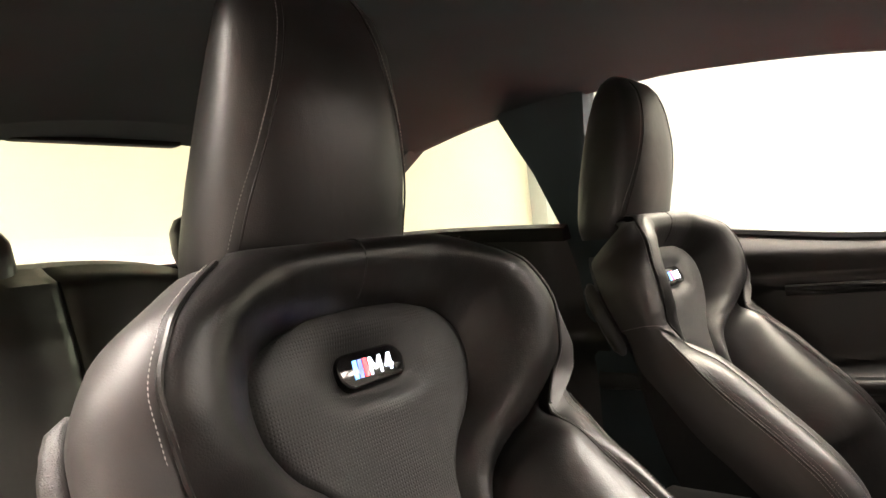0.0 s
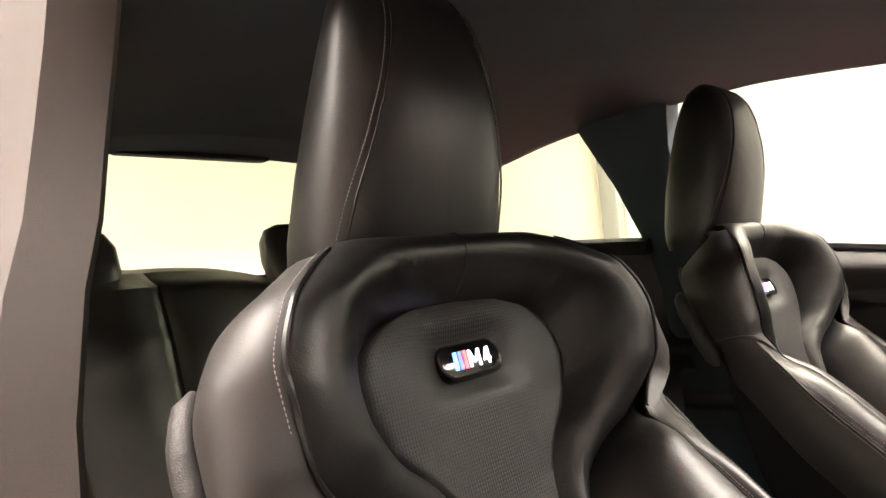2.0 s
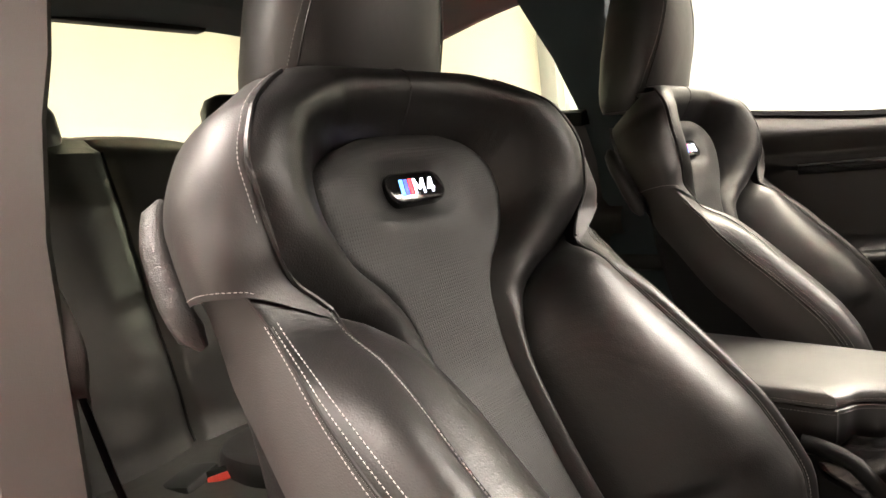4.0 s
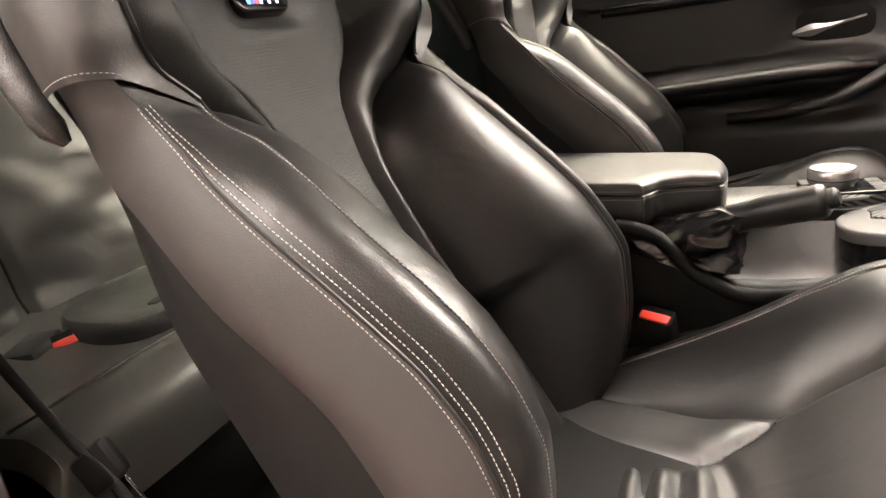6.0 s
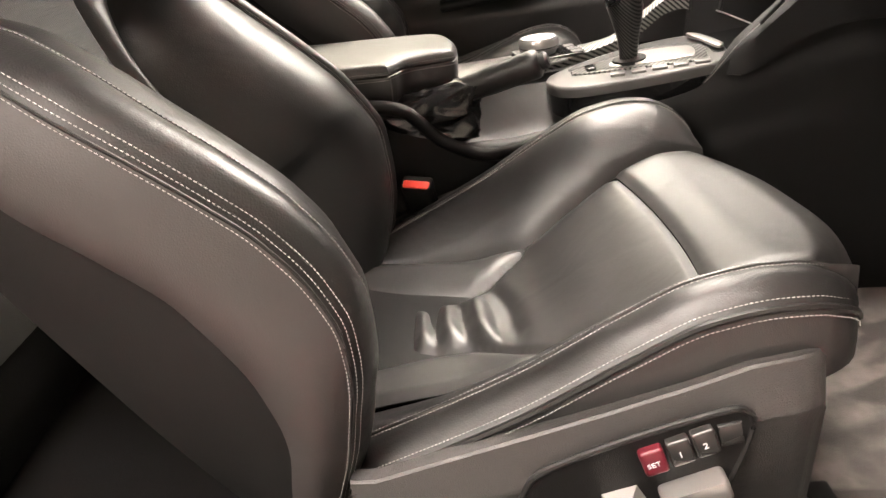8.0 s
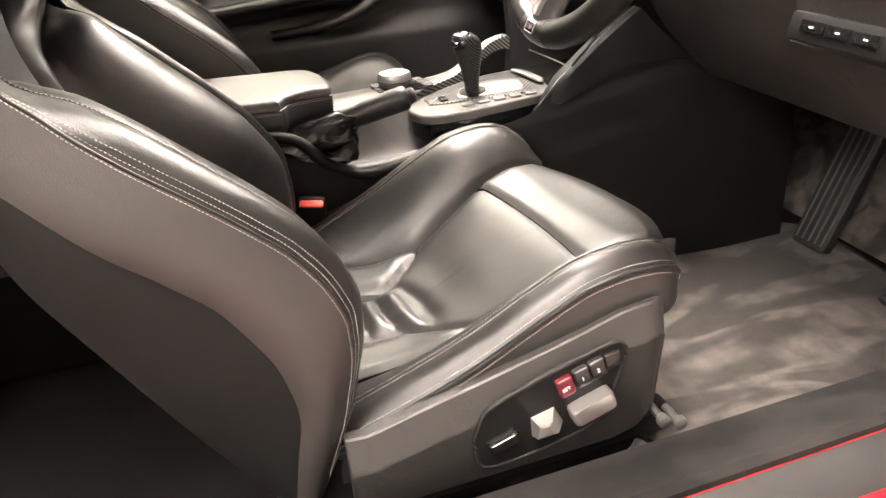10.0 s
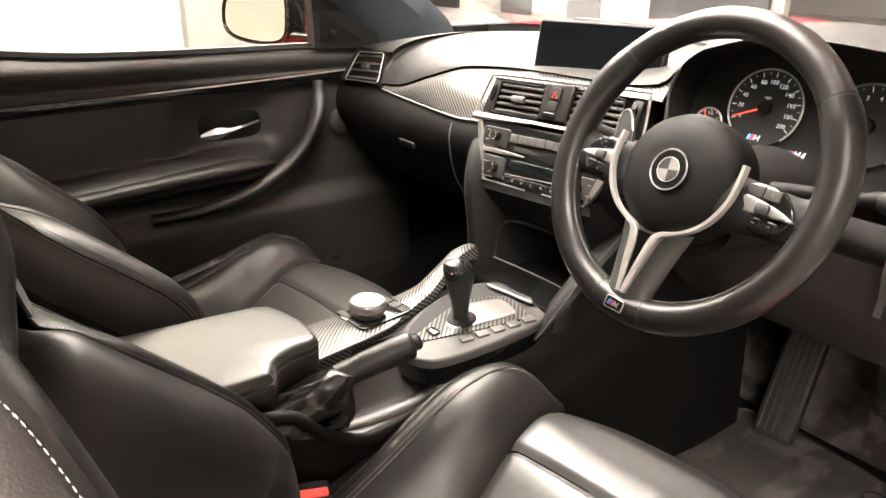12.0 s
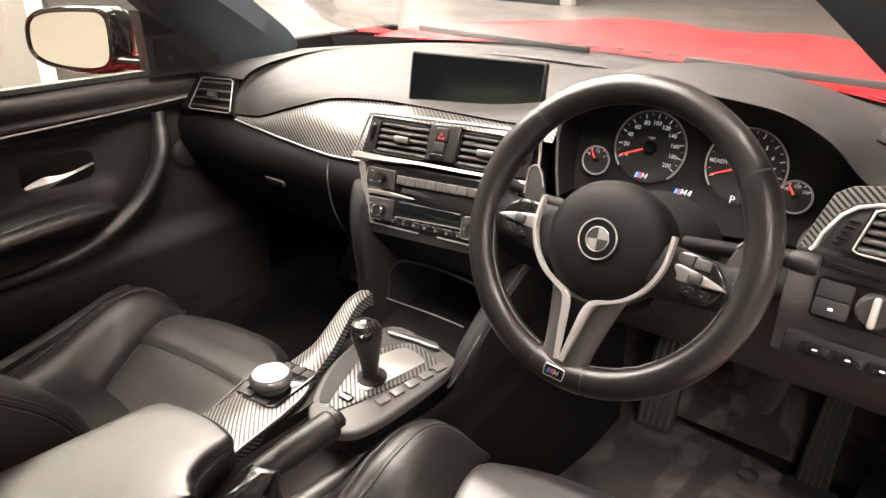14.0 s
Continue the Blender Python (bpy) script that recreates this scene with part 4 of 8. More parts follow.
    grid(bm, 48, 170, mid)
    part("seat_panel", bm, LEATHER_SOFT, seat, "creased black leather seat panel")
    bm = B()

    def thigh(u, v):
        k = 2 * u - 1
        y = ss(-0.112 + 0.014 * (1 - k * k), 0.058, v)
        back = (0.034 + 0.018 * smooth01(0.0, 1.0, k)) * abs(k) ** 3
        return Vector((seat_x(k, y), y - back * smooth01(-0.08, 0.05, y), seat_z(k, y) + 0.004 - 0.005 * (1 - smooth01(0, 0.06, v)) - 0.006 * smooth01(0.92, 1, abs(k))))

    grid(bm, 32, 40, thigh)
    part("thigh_panel", bm, LEATHER_SOFT, seat)
    for sign in (1, -1):
        bm = B()
        run = [(sign * channel(y), y) for y in [ss(-0.46, -0.226, i / 40) for i in range(41)]]
        tube(bm, [Vector((seat_x(x / wc(y), y), y, seat_z(x / wc(y), y) + folds(x, y) + 0.0004)) for x, y in run], 0.0013, 6)
        part("panel_seam", bm, LEATHER, seat)
        bm = B()

        def inner(u, v):
            y = ss(-0.47, -0.003, v)
            x = ss(seat_x(sign, y), cx + sign * max(wo(y) - 0.035, sign * (seat_x(sign, y) - cx) + 0.004), u)
            z = ss(seat_z(sign, y), zk(y), math.sin(u * math.pi / 2)) - 0.006 * (1 - smooth01(0, 0.1, u))
            return Vector((x, y, z))

        grid(bm, 12, 60, inner)
        part("seat_bolster", bm, LEATHER, seat)
        bm = B()

        def top(u, v):
            y = ss(-0.47, -0.003, v)
            x = ss(max(wo(y) - 0.035, sign * (seat_x(sign, y) - cx) + 0.004), wo(y), u)
            z = zk(y) + 0.004 * math.sin(math.pi * u) - 0.012 * u * u
            return Vector((cx + sign * x, y, z))

        grid(bm, 8, 60, top)
        part("seat_bolster_top", bm, LEATHER, seat)
        bm = B()

        def wall(u, v):
            y = ss(-0.47, -0.003, v)
            z0 = zk(y) - 0.014
            z1 = min(ss(0.34, 0.472, smooth01(-0.47, 0.0, y)), z0 + 0.018)
            return Vector((cx + sign * (wo(y) + 0.004 * smooth01(0, 0.75, u) * smooth01(-0.43, -0.36, y)), y, ss(z0, z1 - 0.02, u)))

        grid(bm, 10, 60, wall)
        part("seat_side", bm, LEATHER_SOFT, seat)
        # rounded corner between the side and the front of the cushion
        bm = B()

        def corner(u, v):
            y = -0.003
            a = ss(Vector((cx + sign * wo(y), y, zk(y) - 0.008)), Vector((cx + sign * (wo(y) + 0.002), y, 0.452 - tip(y))), v)
            b = thigh(0.5 + 0.5 * sign, ss(0.80, 0.97, v))
            p = ss(a, b, u)
            return p + Vector((sign * 0.004, 0.004, 0)) * math.sin(math.pi * u)

        grid(bm, 10, 8, corner)
        part("cushion_corner", bm, LEATHER_SOFT, seat)
        bm = B()
        ys = [ss(-0.41, -0.006, i / 60) for i in range(61)]
        stitches(bm, [Vector((cx + sign * (wo(y) - 0.031), y, zk(y) + 0.0016)) for y in ys])
        stitches(bm, [Vector((cx + sign * (wo(y) - 0.038), y, zk(y) + 0.0005)) for y in ys])
        stitches(bm, [Vector((cx + sign * (wo(y) - 0.0028), y, zk(y) - 0.0087)) for y in ys])
        stitches(bm, [Vector((cx + sign * (wo(y) + 0.0045), y, zk(y) - 0.02)) for y in ys])
        part("stitching", bm, THREAD, seat, "pale grey twin stitching")["kind"] = "stuff"
        bm = B()
        tube(bm, [Vector((cx + sign * (wo(y) + 0.0015), y, zk(y) - 0.0145)) for y in ys], 0.0028, 6)
        tube(bm, [Vector((cx + sign * (wo(y) - 0.035), y, zk(y) + 0.0002)) for y in ys], 0.002, 6)
        part("seam", bm, LEATHER, seat)
    # base under the cushion with its side trims
    bm = B()
    rbox(bm, (cx, -0.26, 0.335), (0.46, 0.40, 0.09), 0.02)
    part("seat_pan", bm, SOFT_PLASTIC, seat)
    for sign in (1, -1):
        bm = B()
        top_t = table([(-0.402, 0.403), (-0.322, 0.422), (-0.235, 0.442), (-0.155, 0.462), (-0.075, 0.4815), (-0.052, 0.481), (-0.042, 0.470)])
        rings = []
        for y in [-0.402, -0.398, -0.38, -0.32, -0.26, -0.2, -0.14, -0.10, -0.07, -0.056, -0.047, -0.042]:
            e = 0.014 * smooth01(-0.062, -0.042, y) + 0.008 * smooth01(-0.39, -0.402, y)
            t = top_t(y)
            low = 0.30 + 0.02 * smooth01(-0.09, -0.042, y)
            b = t - 0.040
            rings.append([Vector((cx + sign * (0.268 + x - e), y, z)) for x, z in ((-0.03, t - 0.006), (-0.016, t - 0.001), (-0.012, t), (-0.0095, t - 0.0015), (-0.002, b + 0.004), (0.0, b), (-0.0008, b - 0.004), (-0.009, low + 0.01), (-0.014, low), (-0.03, low))])
        loft(bm, rings)
        trim = part("side_trim", bm, TRIM_GRAIN, seat, "grained black plastic side trim")
        bm = B()
        rbox(bm, (cx + sign * 0.2, -0.24, 0.262), (0.035, 0.5, 0.03), 0.004)
        part("seat_rail", bm, SOFT_PLASTIC, seat)
    return seat


build_seat(SEAT_X, 0.0)
build_seat(SEAT_X - 0.755, 0.045)


# ---------------------------------------------------------------- rear seats and belts
# black leather with its base raised to make up for light missing back here
LIT_REAR_LEATHER = material("lit_rear_leather", (0.037, 0.0355, 0.0315), 0.33, spec=0.75, bump=("leather", 480, 0.25), vary=0.18)
rear_z = table([(-1.3, 0.472), (-1.26, 0.462), (-1.18, 0.449), (-1.06, 0.44), (-0.99, 0.455), (-0.945, 0.478), (-0.91, 0.482), (-0.875, 0.468), (-0.855, 0.44), (-0.845, 0.38)])


def rear_seat(cx, sign):
    """One rear place: bolstered backrest and bucket cushion."""
    ob = thing("back_seat", "black leather rear seat with rolled side bolsters", "car seat", (cx, -1.2, 0.3), group="rear seats")
    bm = B()

    def back(u, v):
        x = ss(-0.285 - 0.06 * (sign > 0), 0.285 + 0.06 * (sign < 0), u)
        k = x / 0.285
        g = k * sign + 0.105
        d = 0.02 * smooth01(0.0, 0.3, g) - 0.03 * smooth01(0.96, 1.0, abs(k)) * (g > 0)
        d += -0.012 * math.exp(-((g / 0.025) ** 2))
        d += 0.006 * noise.noise(Vector((x * 7, v * 5, 2.0))) + 0.004 * noise.noise(Vector((x * 9, v * 16, 7.0)))
        z = ss(0.44, 0.985, v) - 0.03 * abs(k) ** 3 * v
        y = -1.268 - 0.17 * v + d - 0.05 * smooth01(0.94, 1.0, v)
        return Vector((cx + x, y, z))

    grid(bm, 48, 40, back)
    part("backrest", bm, LIT_REAR_LEATHER, ob)
    bm = B()
    us = (0.345 - 0.105 * 0.285) / 0.63 if sign > 0 else (0.285 + 0.105 * 0.285) / 0.63
    tube(bm, [back(us, v / 20) + Vector((0, 0.002, 0)) for v in range(1, 20)], 0.0028, 6)
    part("backrest_seam", bm, LEATHER, ob)
    bm = B()
    grid(bm, 24, 8, lambda u, v: back(u, 1.0) + Vector((0, -0.12 * v, 0.01 * math.sin(3.14 * v))))
    part("backrest_top", bm, LEATHER_SOFT, ob)
    bm = B()

    def cushion(u, v):
        x = ss(-0.275, 0.275, u)
        k = x / 0.275
        y = ss(-1.3, -0.845, v)
        z = rear_z(y) - 0.03 * smooth01(0.94, 1, abs(k)) + 0.003 * noise.noise(Vector((x * 9, y * 9, 4.0)))
        return Vector((cx + x, y, z))

    grid(bm, 40, 60, cushion)
    part("cushion", bm, LIT_REAR_LEATHER, ob)
    bm = B()
    tube(bm, [cushion(u / 30, 0.80) + Vector((0, 0.0, 0.001)) for u in range(1, 30)], 0.0022, 6)
    part("cushion_seam", bm, LEATHER, ob)
    bm = B()
    rbox(bm, (cx, -1.08, 0.295), (0.53, 0.40, 0.136), 0.01)
    part("seat_base", bm, CARPET, ob, "dark carpeted seat base")
    bm = B()
    rings = []
    for z, w, d in ((0.93, 0.10, 0.035), (0.99, 0.112, 0.04), (1.03, 0.11, 0.036), (1.055, 0.095, 0.028), (1.066, 0.07, 0.016)):
        rings.append([Vector(((0.45 if sign > 0 else -0.06) + w * math.copysign(abs(math.cos(a)) ** 0.7, math.cos(a)), -1.47 - 0.2 * (z - 0.93) + d * math.copysign(abs(math.sin(a)) ** 0.7, math.sin(a)), z)) for a in [2 * math.pi * k / 32 for k in range(32)]])
    loft(bm, rings)
    part("headrest", bm, LIT_REAR_LEATHER, ob)
    return ob


rear_seat(0.32, 1)
rear_seat(-0.32, -1)
bm = B()
oval = rounded(0.50, 0.235, 0.105, 8)
rings = []
for k, z in ((0.98, 0.43), (1.0, 0.455), (0.985, 0.468), (0.95, 0.474), (0.9, 0.475), (0.6, 0.47), (0.3, 0.466), (0.01, 0.465)):
    rings.append([Vector((0.075 + x * (1 - (1 - k) * 0.5) if k > 0.5 else 0.075 + x * (k + 0.2) * 0.93, -1.125 + y * k, z)) for x, y in oval])
loft(bm, rings)
slot = B()
prism(slot, rounded(0.075, 0.02, 0.009), 0.004, Matrix.Translation((0.2, -1.09, 0.4705)) @ Euler((0, 0, radians(12))).to_matrix().to_4x4(), 0.001)
tray = solo("rear_tray", bm, LEATHER_SOFT, "rounded black rear centre tray between the seats", "tray")
part("tray_slot", slot, RUBBER, tray)


def buckle(x, y, z, turn, label):
    ob = thing("belt_buckle", label, "seat belt buckle", (x, y, z - 0.06))
    m = Matrix.Translation((x, y, z)) @ Euler([radians(a) for a in turn]).to_matrix().to_4x4()
    bm = B()
    prism(bm, rounded(0.042, 0.024, 0.006, 4), 0.075, m, 0.003)
    part("buckle_body", bm, SOFT_PLASTIC, ob)
    bm = B()
    prism(bm, rounded(0.036, 0.012, 0.003, 4), 0.012, m @ Matrix.Translation((0, -0.004, 0.002)), 0.0015)
    part("release_button", bm, RED_PLASTIC, ob, "red release button")
    bm = B()
    prism(bm, rounded(0.02, 0.014, 0.003, 4), 0.09, m @ Matrix.Translation((0, 0, -0.07)), 0.0)
    part("stalk", bm, SOFT_PLASTIC, ob)


buckle(0.168, -0.352, 0.456, (28, 6, 75), "black seat belt buckle with a red button by the console")
buckle(0.334, -1.157, 0.453, (62, -8, 147), "black rear belt buckle with a red button")
bm = B()
rbox(bm, (0.36, -1.195, 0.448), (0.075, 0.06, 0.022), 0.008, Euler((0.1, 0.1, 0.3)).to_matrix())
solo("buckle_pocket", bm, RUBBER, "black rubber buckle pocket in the rear seat", "pocket")

belt = thing("seat_belt", "black woven seat belt hanging from the door pillar", "seat belt", (0.62, -0.85, 0.45))


def strap(path, w, axis):
    bm = B()
    ax = Vector(axis).normalized() * w / 2
    th = Vector((0.0012, 0, 0))
    loft(bm, [[p + ax, p + ax * 0.9 + th, p - ax * 0.9 + th, p - ax, p - ax * 0.9 - th, p + ax * 0.9 - th] for p in path])
    return bm


path = spline([(0.632, -0.95, 0.86), (0.618, -0.915, 0.74), (0.606, -0.872, 0.60), (0.602, -0.80, 0.50), (0.60, -0.765, 0.46), (0.60, -0.72, 0.36), (0.61, -0.69, 0.27)], 8)
part("webbing", strap(path, 0.046, (0.25, 1, 0.15)), material("webbing", (0.02, 0.019, 0.02), 0.7, spec=0.3, bump=("noise", 1800, 0.8), vary=0.2), belt)
bm = B()
rbox(bm, (0.598, -0.782, 0.478), (0.016, 0.062, 0.04), 0.007, Euler((radians(35), 0, 0)).to_matrix())
part("tongue_grip", bm, SOFT_PLASTIC, belt)
bm = B()
rbox(bm, (0.597, -0.752, 0.447), (0.003, 0.03, 0.045), 0.001, Euler((radians(40), 0, 0)).to_matrix())
part("tongue", bm, BRIGHT, belt, "chrome belt tongue")
bm = B()
prism(bm, [(p.x, p.y) for p in spline([(-1.06, 0.85, 0), (-0.905, 0.855, 0), (-0.878, 0.84, 0), (-0.825, 0.77, 0), (-0.83, 0.72, 0), (-0.86, 0.70, 0), (-0.90, 0.45, 0), (-1.06, 0.45, 0)], 5, True)], 0.03, Matrix.Translation((0.636, 0, 0)) @ Matrix(((0, 0, -1, 0), (1, 0, 0, 0), (0, 1, 0, 0), (0, 0, 0, 1))), 0.008)
solo("pillar_cover", bm, material("pillar_plastic", (0.075, 0.067, 0.064), 0.5, spec=0.45, bump=("grain", 900, 0.4), vary=0.1), "black plastic belt cover on the pillar", "trim", "structure")


# ---------------------------------------------------------------- dashboard
edge_y = table([(-0.515, 0.172), (-0.45, 0.172), (-0.36, 0.184), (-0.25, 0.207), (-0.12, 0.226), (0.1, 0.226), (0.17, 0.222), (0.2, 0.215), (0.25, 0.2), (0.37, 0.19), (0.47, 0.19), (0.53, 0.2), (0.62, 0.2), (0.69, 0.2)])
edge_z = table([(-0.515, 0.811), (-0.45, 0.817), (-0.36, 0.845), (-0.25, 0.876), (-0.12, 0.884), (0.1, 0.888), (0.17, 0.898), (0.2, 0.92), (0.25, 0.955), (0.37, 0.98), (0.47, 0.974), (0.54, 0.945), (0.585, 0.907), (0.62, 0.897), (0.69, 0.892)])
top_z = table([(-0.7, 0.875), (-0.5, 0.912), (-0.3, 0.912), (0.0, 0.904), (0.13, 0.925), (0.25, 0.985), (0.37, 1.003), (0.47, 0.992), (0.55, 0.968), (0.62, 0.94), (0.7, 0.915)])
low_y = table([(-0.515, 0.17), (-0.4, 0.155), (-0.3, 0.143), (-0.2, 0.133), (-0.11, 0.133), (0.2, 0.17), (0.7, 0.17)])
low_z = table([(-0.515, 0.80), (-0.4, 0.798), (-0.2, 0.797), (-0.11, 0.802), (0.2, 0.80), (0.7, 0.8)])
dash = thing("dashboard", "black leather dashboard with carbon trim strips", "dashboard", (0, 0.3, 0.6))


def bez(p0, p1, p2, p3, t):
    return ss(ss(ss(p0, p1, t), ss(p1, p2, t), t), ss(ss(p1, p2, t), ss(p2, p3, t), t), t)


def pad(x, v, ye, ze):
    y0 = 0.69 - 0.19 * abs(x / 0.7) ** 2.2
    z0 = 0.915 - 0.035 * abs(x / 0.7) ** 2.5
    zt = top_z(x)
    p = bez(Vector((y0, z0)), Vector((ss(y0, ye, 0.45), zt)), Vector((ye + 0.035, zt)), Vector((ye, ze)), v)
    return Vector((x, p.x, p.y))


bm = B()
grid(bm, 90, 26, lambda u, v: pad(ss(-0.515, 0.69, u), v, edge_y(ss(-0.515, 0.69, u)), edge_z(ss(-0.515, 0.69, u))))
part("dash_pad", bm, DASH_SKIN, dash, "soft black dash top pad")
bm = B()
grid(bm, 14, 26, lambda u, v: pad(ss(-0.70, -0.515, u), v, 0.2, ss(0.866, 0.874, u)))
part("dash_pad_end", bm, DASH_SKIN, dash)
bm = B()
grid(bm, 6, 26, lambda u, v: ss(pad(-0.515, v, edge_y(-0.515), edge_z(-0.515)), pad(-0.515, v, 0.2, 0.874), u) + Vector((-0.008 * math.sin(math.pi * u), 0, 0)))
part("dash_pad_step", bm, DASH_SKIN, dash)
# small outlet in the pad by the right pillar
outlet = B()
for i in range(5):
    y = 0.262 + 0.012 * i
    row = []
    for x in (0.575, 0.66):
        v = min((k / 60 for k in range(61)), key=lambda q: abs(pad(x, q, edge_y(x), edge_z(x)).y - y))
        row.append(pad(x, v, edge_y(x), edge_z(x)) + Vector((0, 0, 0.0012)))
    tube(outlet, row, 0.0034, 6)
part("demister_outlet", outlet, RUBBER, dash)["kind"] = "stuff"
# carbon strip of the passenger side and over the vents
bm = B()


def strip(u, v):
    x = ss(-0.512, -0.112, u)
    a, b = Vector((x, low_y(x), low_z(x) + 0.003)), Vector((x, edge_y(x) + 0.004, edge_z(x) - 0.004))
    return ss(a, b, v) + Vector((0, -0.014 * math.sin(math.pi * v), 0.006 * math.sin(math.pi * v))) * smooth01(-0.5, -0.3, x)


grid(bm, 50, 12, strip)
part("carbon_strip", bm, CARBON, dash, "glossy woven carbon strip")
bm = B()
grid(bm, 30, 6, lambda u, v: ss(Vector((ss(-0.112, 0.19, u), ss(0.152, 0.204, u), 0.877)), Vector((ss(-0.112, 0.19, u), edge_y(ss(-0.112, 0.19, u)) + 0.006, edge_z(ss(-0.112, 0.19, u)) - 0.003)), v))
part("carbon_strip", bm, CARBON, dash, "glossy woven carbon strip")
bm = B()
tube(bm, [Vector((x, low_y(x) - 0.001, low_z(x))) for x in [ss(-0.512, -0.112, i / 30) for i in range(31)]], 0.0018, 8)
part("chrome_strip", bm, CHROME, dash, "satin chrome strip")
# lower dash and glovebox
bm = B()


def lower_dash(u, v):
    x = ss(-0.70, 0.70, u)
    xa = max(x, -0.515)
    p = bez(Vector((low_y(xa) + 0.004, low_z(xa) - 0.002)), Vector((low_y(xa) - 0.035, 0.755)), Vector((0.14, 0.68)), Vector((0.30, 0.56)), v)
    return Vector((x, p.x + 0.05 * smooth01(0.1, 0.25, x) * smooth01(0.15, 0.5, v), p.y))


grid(bm, 40, 20, lower_dash)
part("lower_dash", bm, SOFT_PLASTIC, dash, "dull black lower dash")
bm = B()
rbox(bm, (-0.335, 0.118, 0.722), (0.048, 0.008, 0.012), 0.003, Euler((0.2, 0, 0.02)).to_matrix())
part("glovebox_latch", bm, PLASTIC, dash)
bm = B()
rbox(bm, (-0.335, 0.1135, 0.7285), (0.046, 0.003, 0.002), 0.0007, Euler((0.2, 0, 0.02)).to_matrix())
part("latch_edge", bm, PLASTIC, dash)
bm = B()
tube(bm, spline([(-0.19, 0.119, 0.79), (-0.178, 0.105, 0.76), (-0.17, 0.112, 0.70), (-0.165, 0.15, 0.63)], 6), 0.0016, 6)
part("glovebox_joint", bm, RUBBER, dash)


def vent(parent, corners, slats, knob=True, name="air_vent", frame_r=0.004, rim=None):
    """A framed air outlet between four corners: bl, br, tr, tl."""
    bl, br, tr, tl = [Vector(c) for c in corners]
    n = (br - bl).cross(tl - bl).normalized()
    if n.y > 0:
        n = -n
    ob = part(name, grid_box(bl, br, tr, tl, -0.03 * n), SOFT_PLASTIC, parent)
    bm = B()
    ring = []
    for a, b in ((bl, br), (br, tr), (tr, tl), (tl, bl)):
        ring += [ss(a, b, t) for t in (0.06, 0.35, 0.65, 0.94)]
    tube(bm, [p + n * 0.002 for p in ring], frame_r * 0.33, 8, True)
    part("vent_frame", bm, rim or CHROME, ob, "" if rim else "satin chrome frame")
    for i in range(slats):
        t = (i + 0.6) / slats
        bm = B()
        a, b = ss(bl, tl, t), ss(br, tr, t)
        c, w = (a + b) / 2 - n * 0.004, (b - a)
        x = w.normalized()
        up = n.cross(x)
        m = Matrix.Translation(c) @ Matrix((x, n, up)).transposed().to_4x4() @ Euler((radians(-18), 0, 0)).to_matrix().to_4x4()
        q = B()
        rbox(q, (0, 0, 0), (w.length * 0.95, 0.012, 0.0042), 0.0014)
        q.transform(m)
        bm.free()
        part("slat", q, GUNMETAL, ob)
    if knob:
        c = (bl + br + tr + tl) / 4 + n * 0.003
        x = (br - bl).normalized()
        q = B()
        rbox(q, (0, 0, 0), (0.026, 0.009, 0.0105), 0.002)
        q.transform(Matrix.Translation(c) @ Matrix((x, n, n.cross(x))).transposed().to_4x4())
        part("vent_slider", q, ALU, ob, "satin chrome slider")
    return ob


def grid_box(bl, br, tr, tl, back):
    """An open box sunk behind a four-cornered mouth."""
    bm = B()
    a = [bm.verts.new(p) for p in (bl, br, tr, tl)]
    b = [bm.verts.new(p + back) for p in (bl, br, tr, tl)]
    for i in range(4):
        bm.faces.new((a[i], a[(i + 1) % 4], b[(i + 1) % 4], b[i]))
    bm.faces.new(b)
    return bm


vent(dash, [(-0.655, 0.158, 0.802), (-0.522, 0.166, 0.810), (-0.55, 0.202, 0.868), (-0.645, 0.193, 0.862)], 4, name="side_vent")
bm = B()
loft(bm, [[Vector(p) + Vector((0, 0.004 + d, 0)) for p in ((-0.69, 0.155, 0.795), (-0.517, 0.166, 0.804), (-0.54, 0.205, 0.875), (-0.66, 0.196, 0.872))] for d in (0, 0.04)])
part("side_vent_surround", bm, SOFT_PLASTIC, dash)

# centre stack, a face turned a little to the driver
CS = Matrix.Translation((-0.112, 0.149, 0.876)) @ Matrix(((0.985, -0.052, 0.164, 0), (0.172, 0.303, -0.938, 0), (0.0, 0.952, 0.307, 0), (0, 0, 0, 1)))
stack = thing("centre_stack", "black centre stack with vents, radio and climate controls", "control panel", (0.02, 0.16, 0.7))


def cs(a, b, d=0.0):
    return CS @ Vector((a, b, d))


STACK_GREY = material("stack_lacquer", (0.02, 0.0192, 0.0185), 0.26, spec=0.45, vary=0.08)
PRESET_GREY = material("preset_grey", (0.055, 0.053, 0.051), 0.35, metal=0.2, spec=0.4, vary=0.08)
CREAM = material("satin_cream_metal", (0.3, 0.287, 0.265), 0.36, metal=0.75, vary=0.06)
bm = B()
prism(bm, [(-0.006, 0.004), (0.285, 0.006), (0.288, -0.06), (-0.018, -0.06)][::-1], 0.05, CS @ Matrix.Translation((0, 0, -0.012)))
part("vent_housing", bm, SOFT_PLASTIC, stack)
for a0, a1 in ((0.020, 0.110), (0.166, 0.254)):
    vent(stack, [cs(a0 - 0.006, -0.055), cs(a1, -0.055), cs(a1, -0.003), cs(a0, -0.003)], 5, rim=SOFT_PLASTIC)
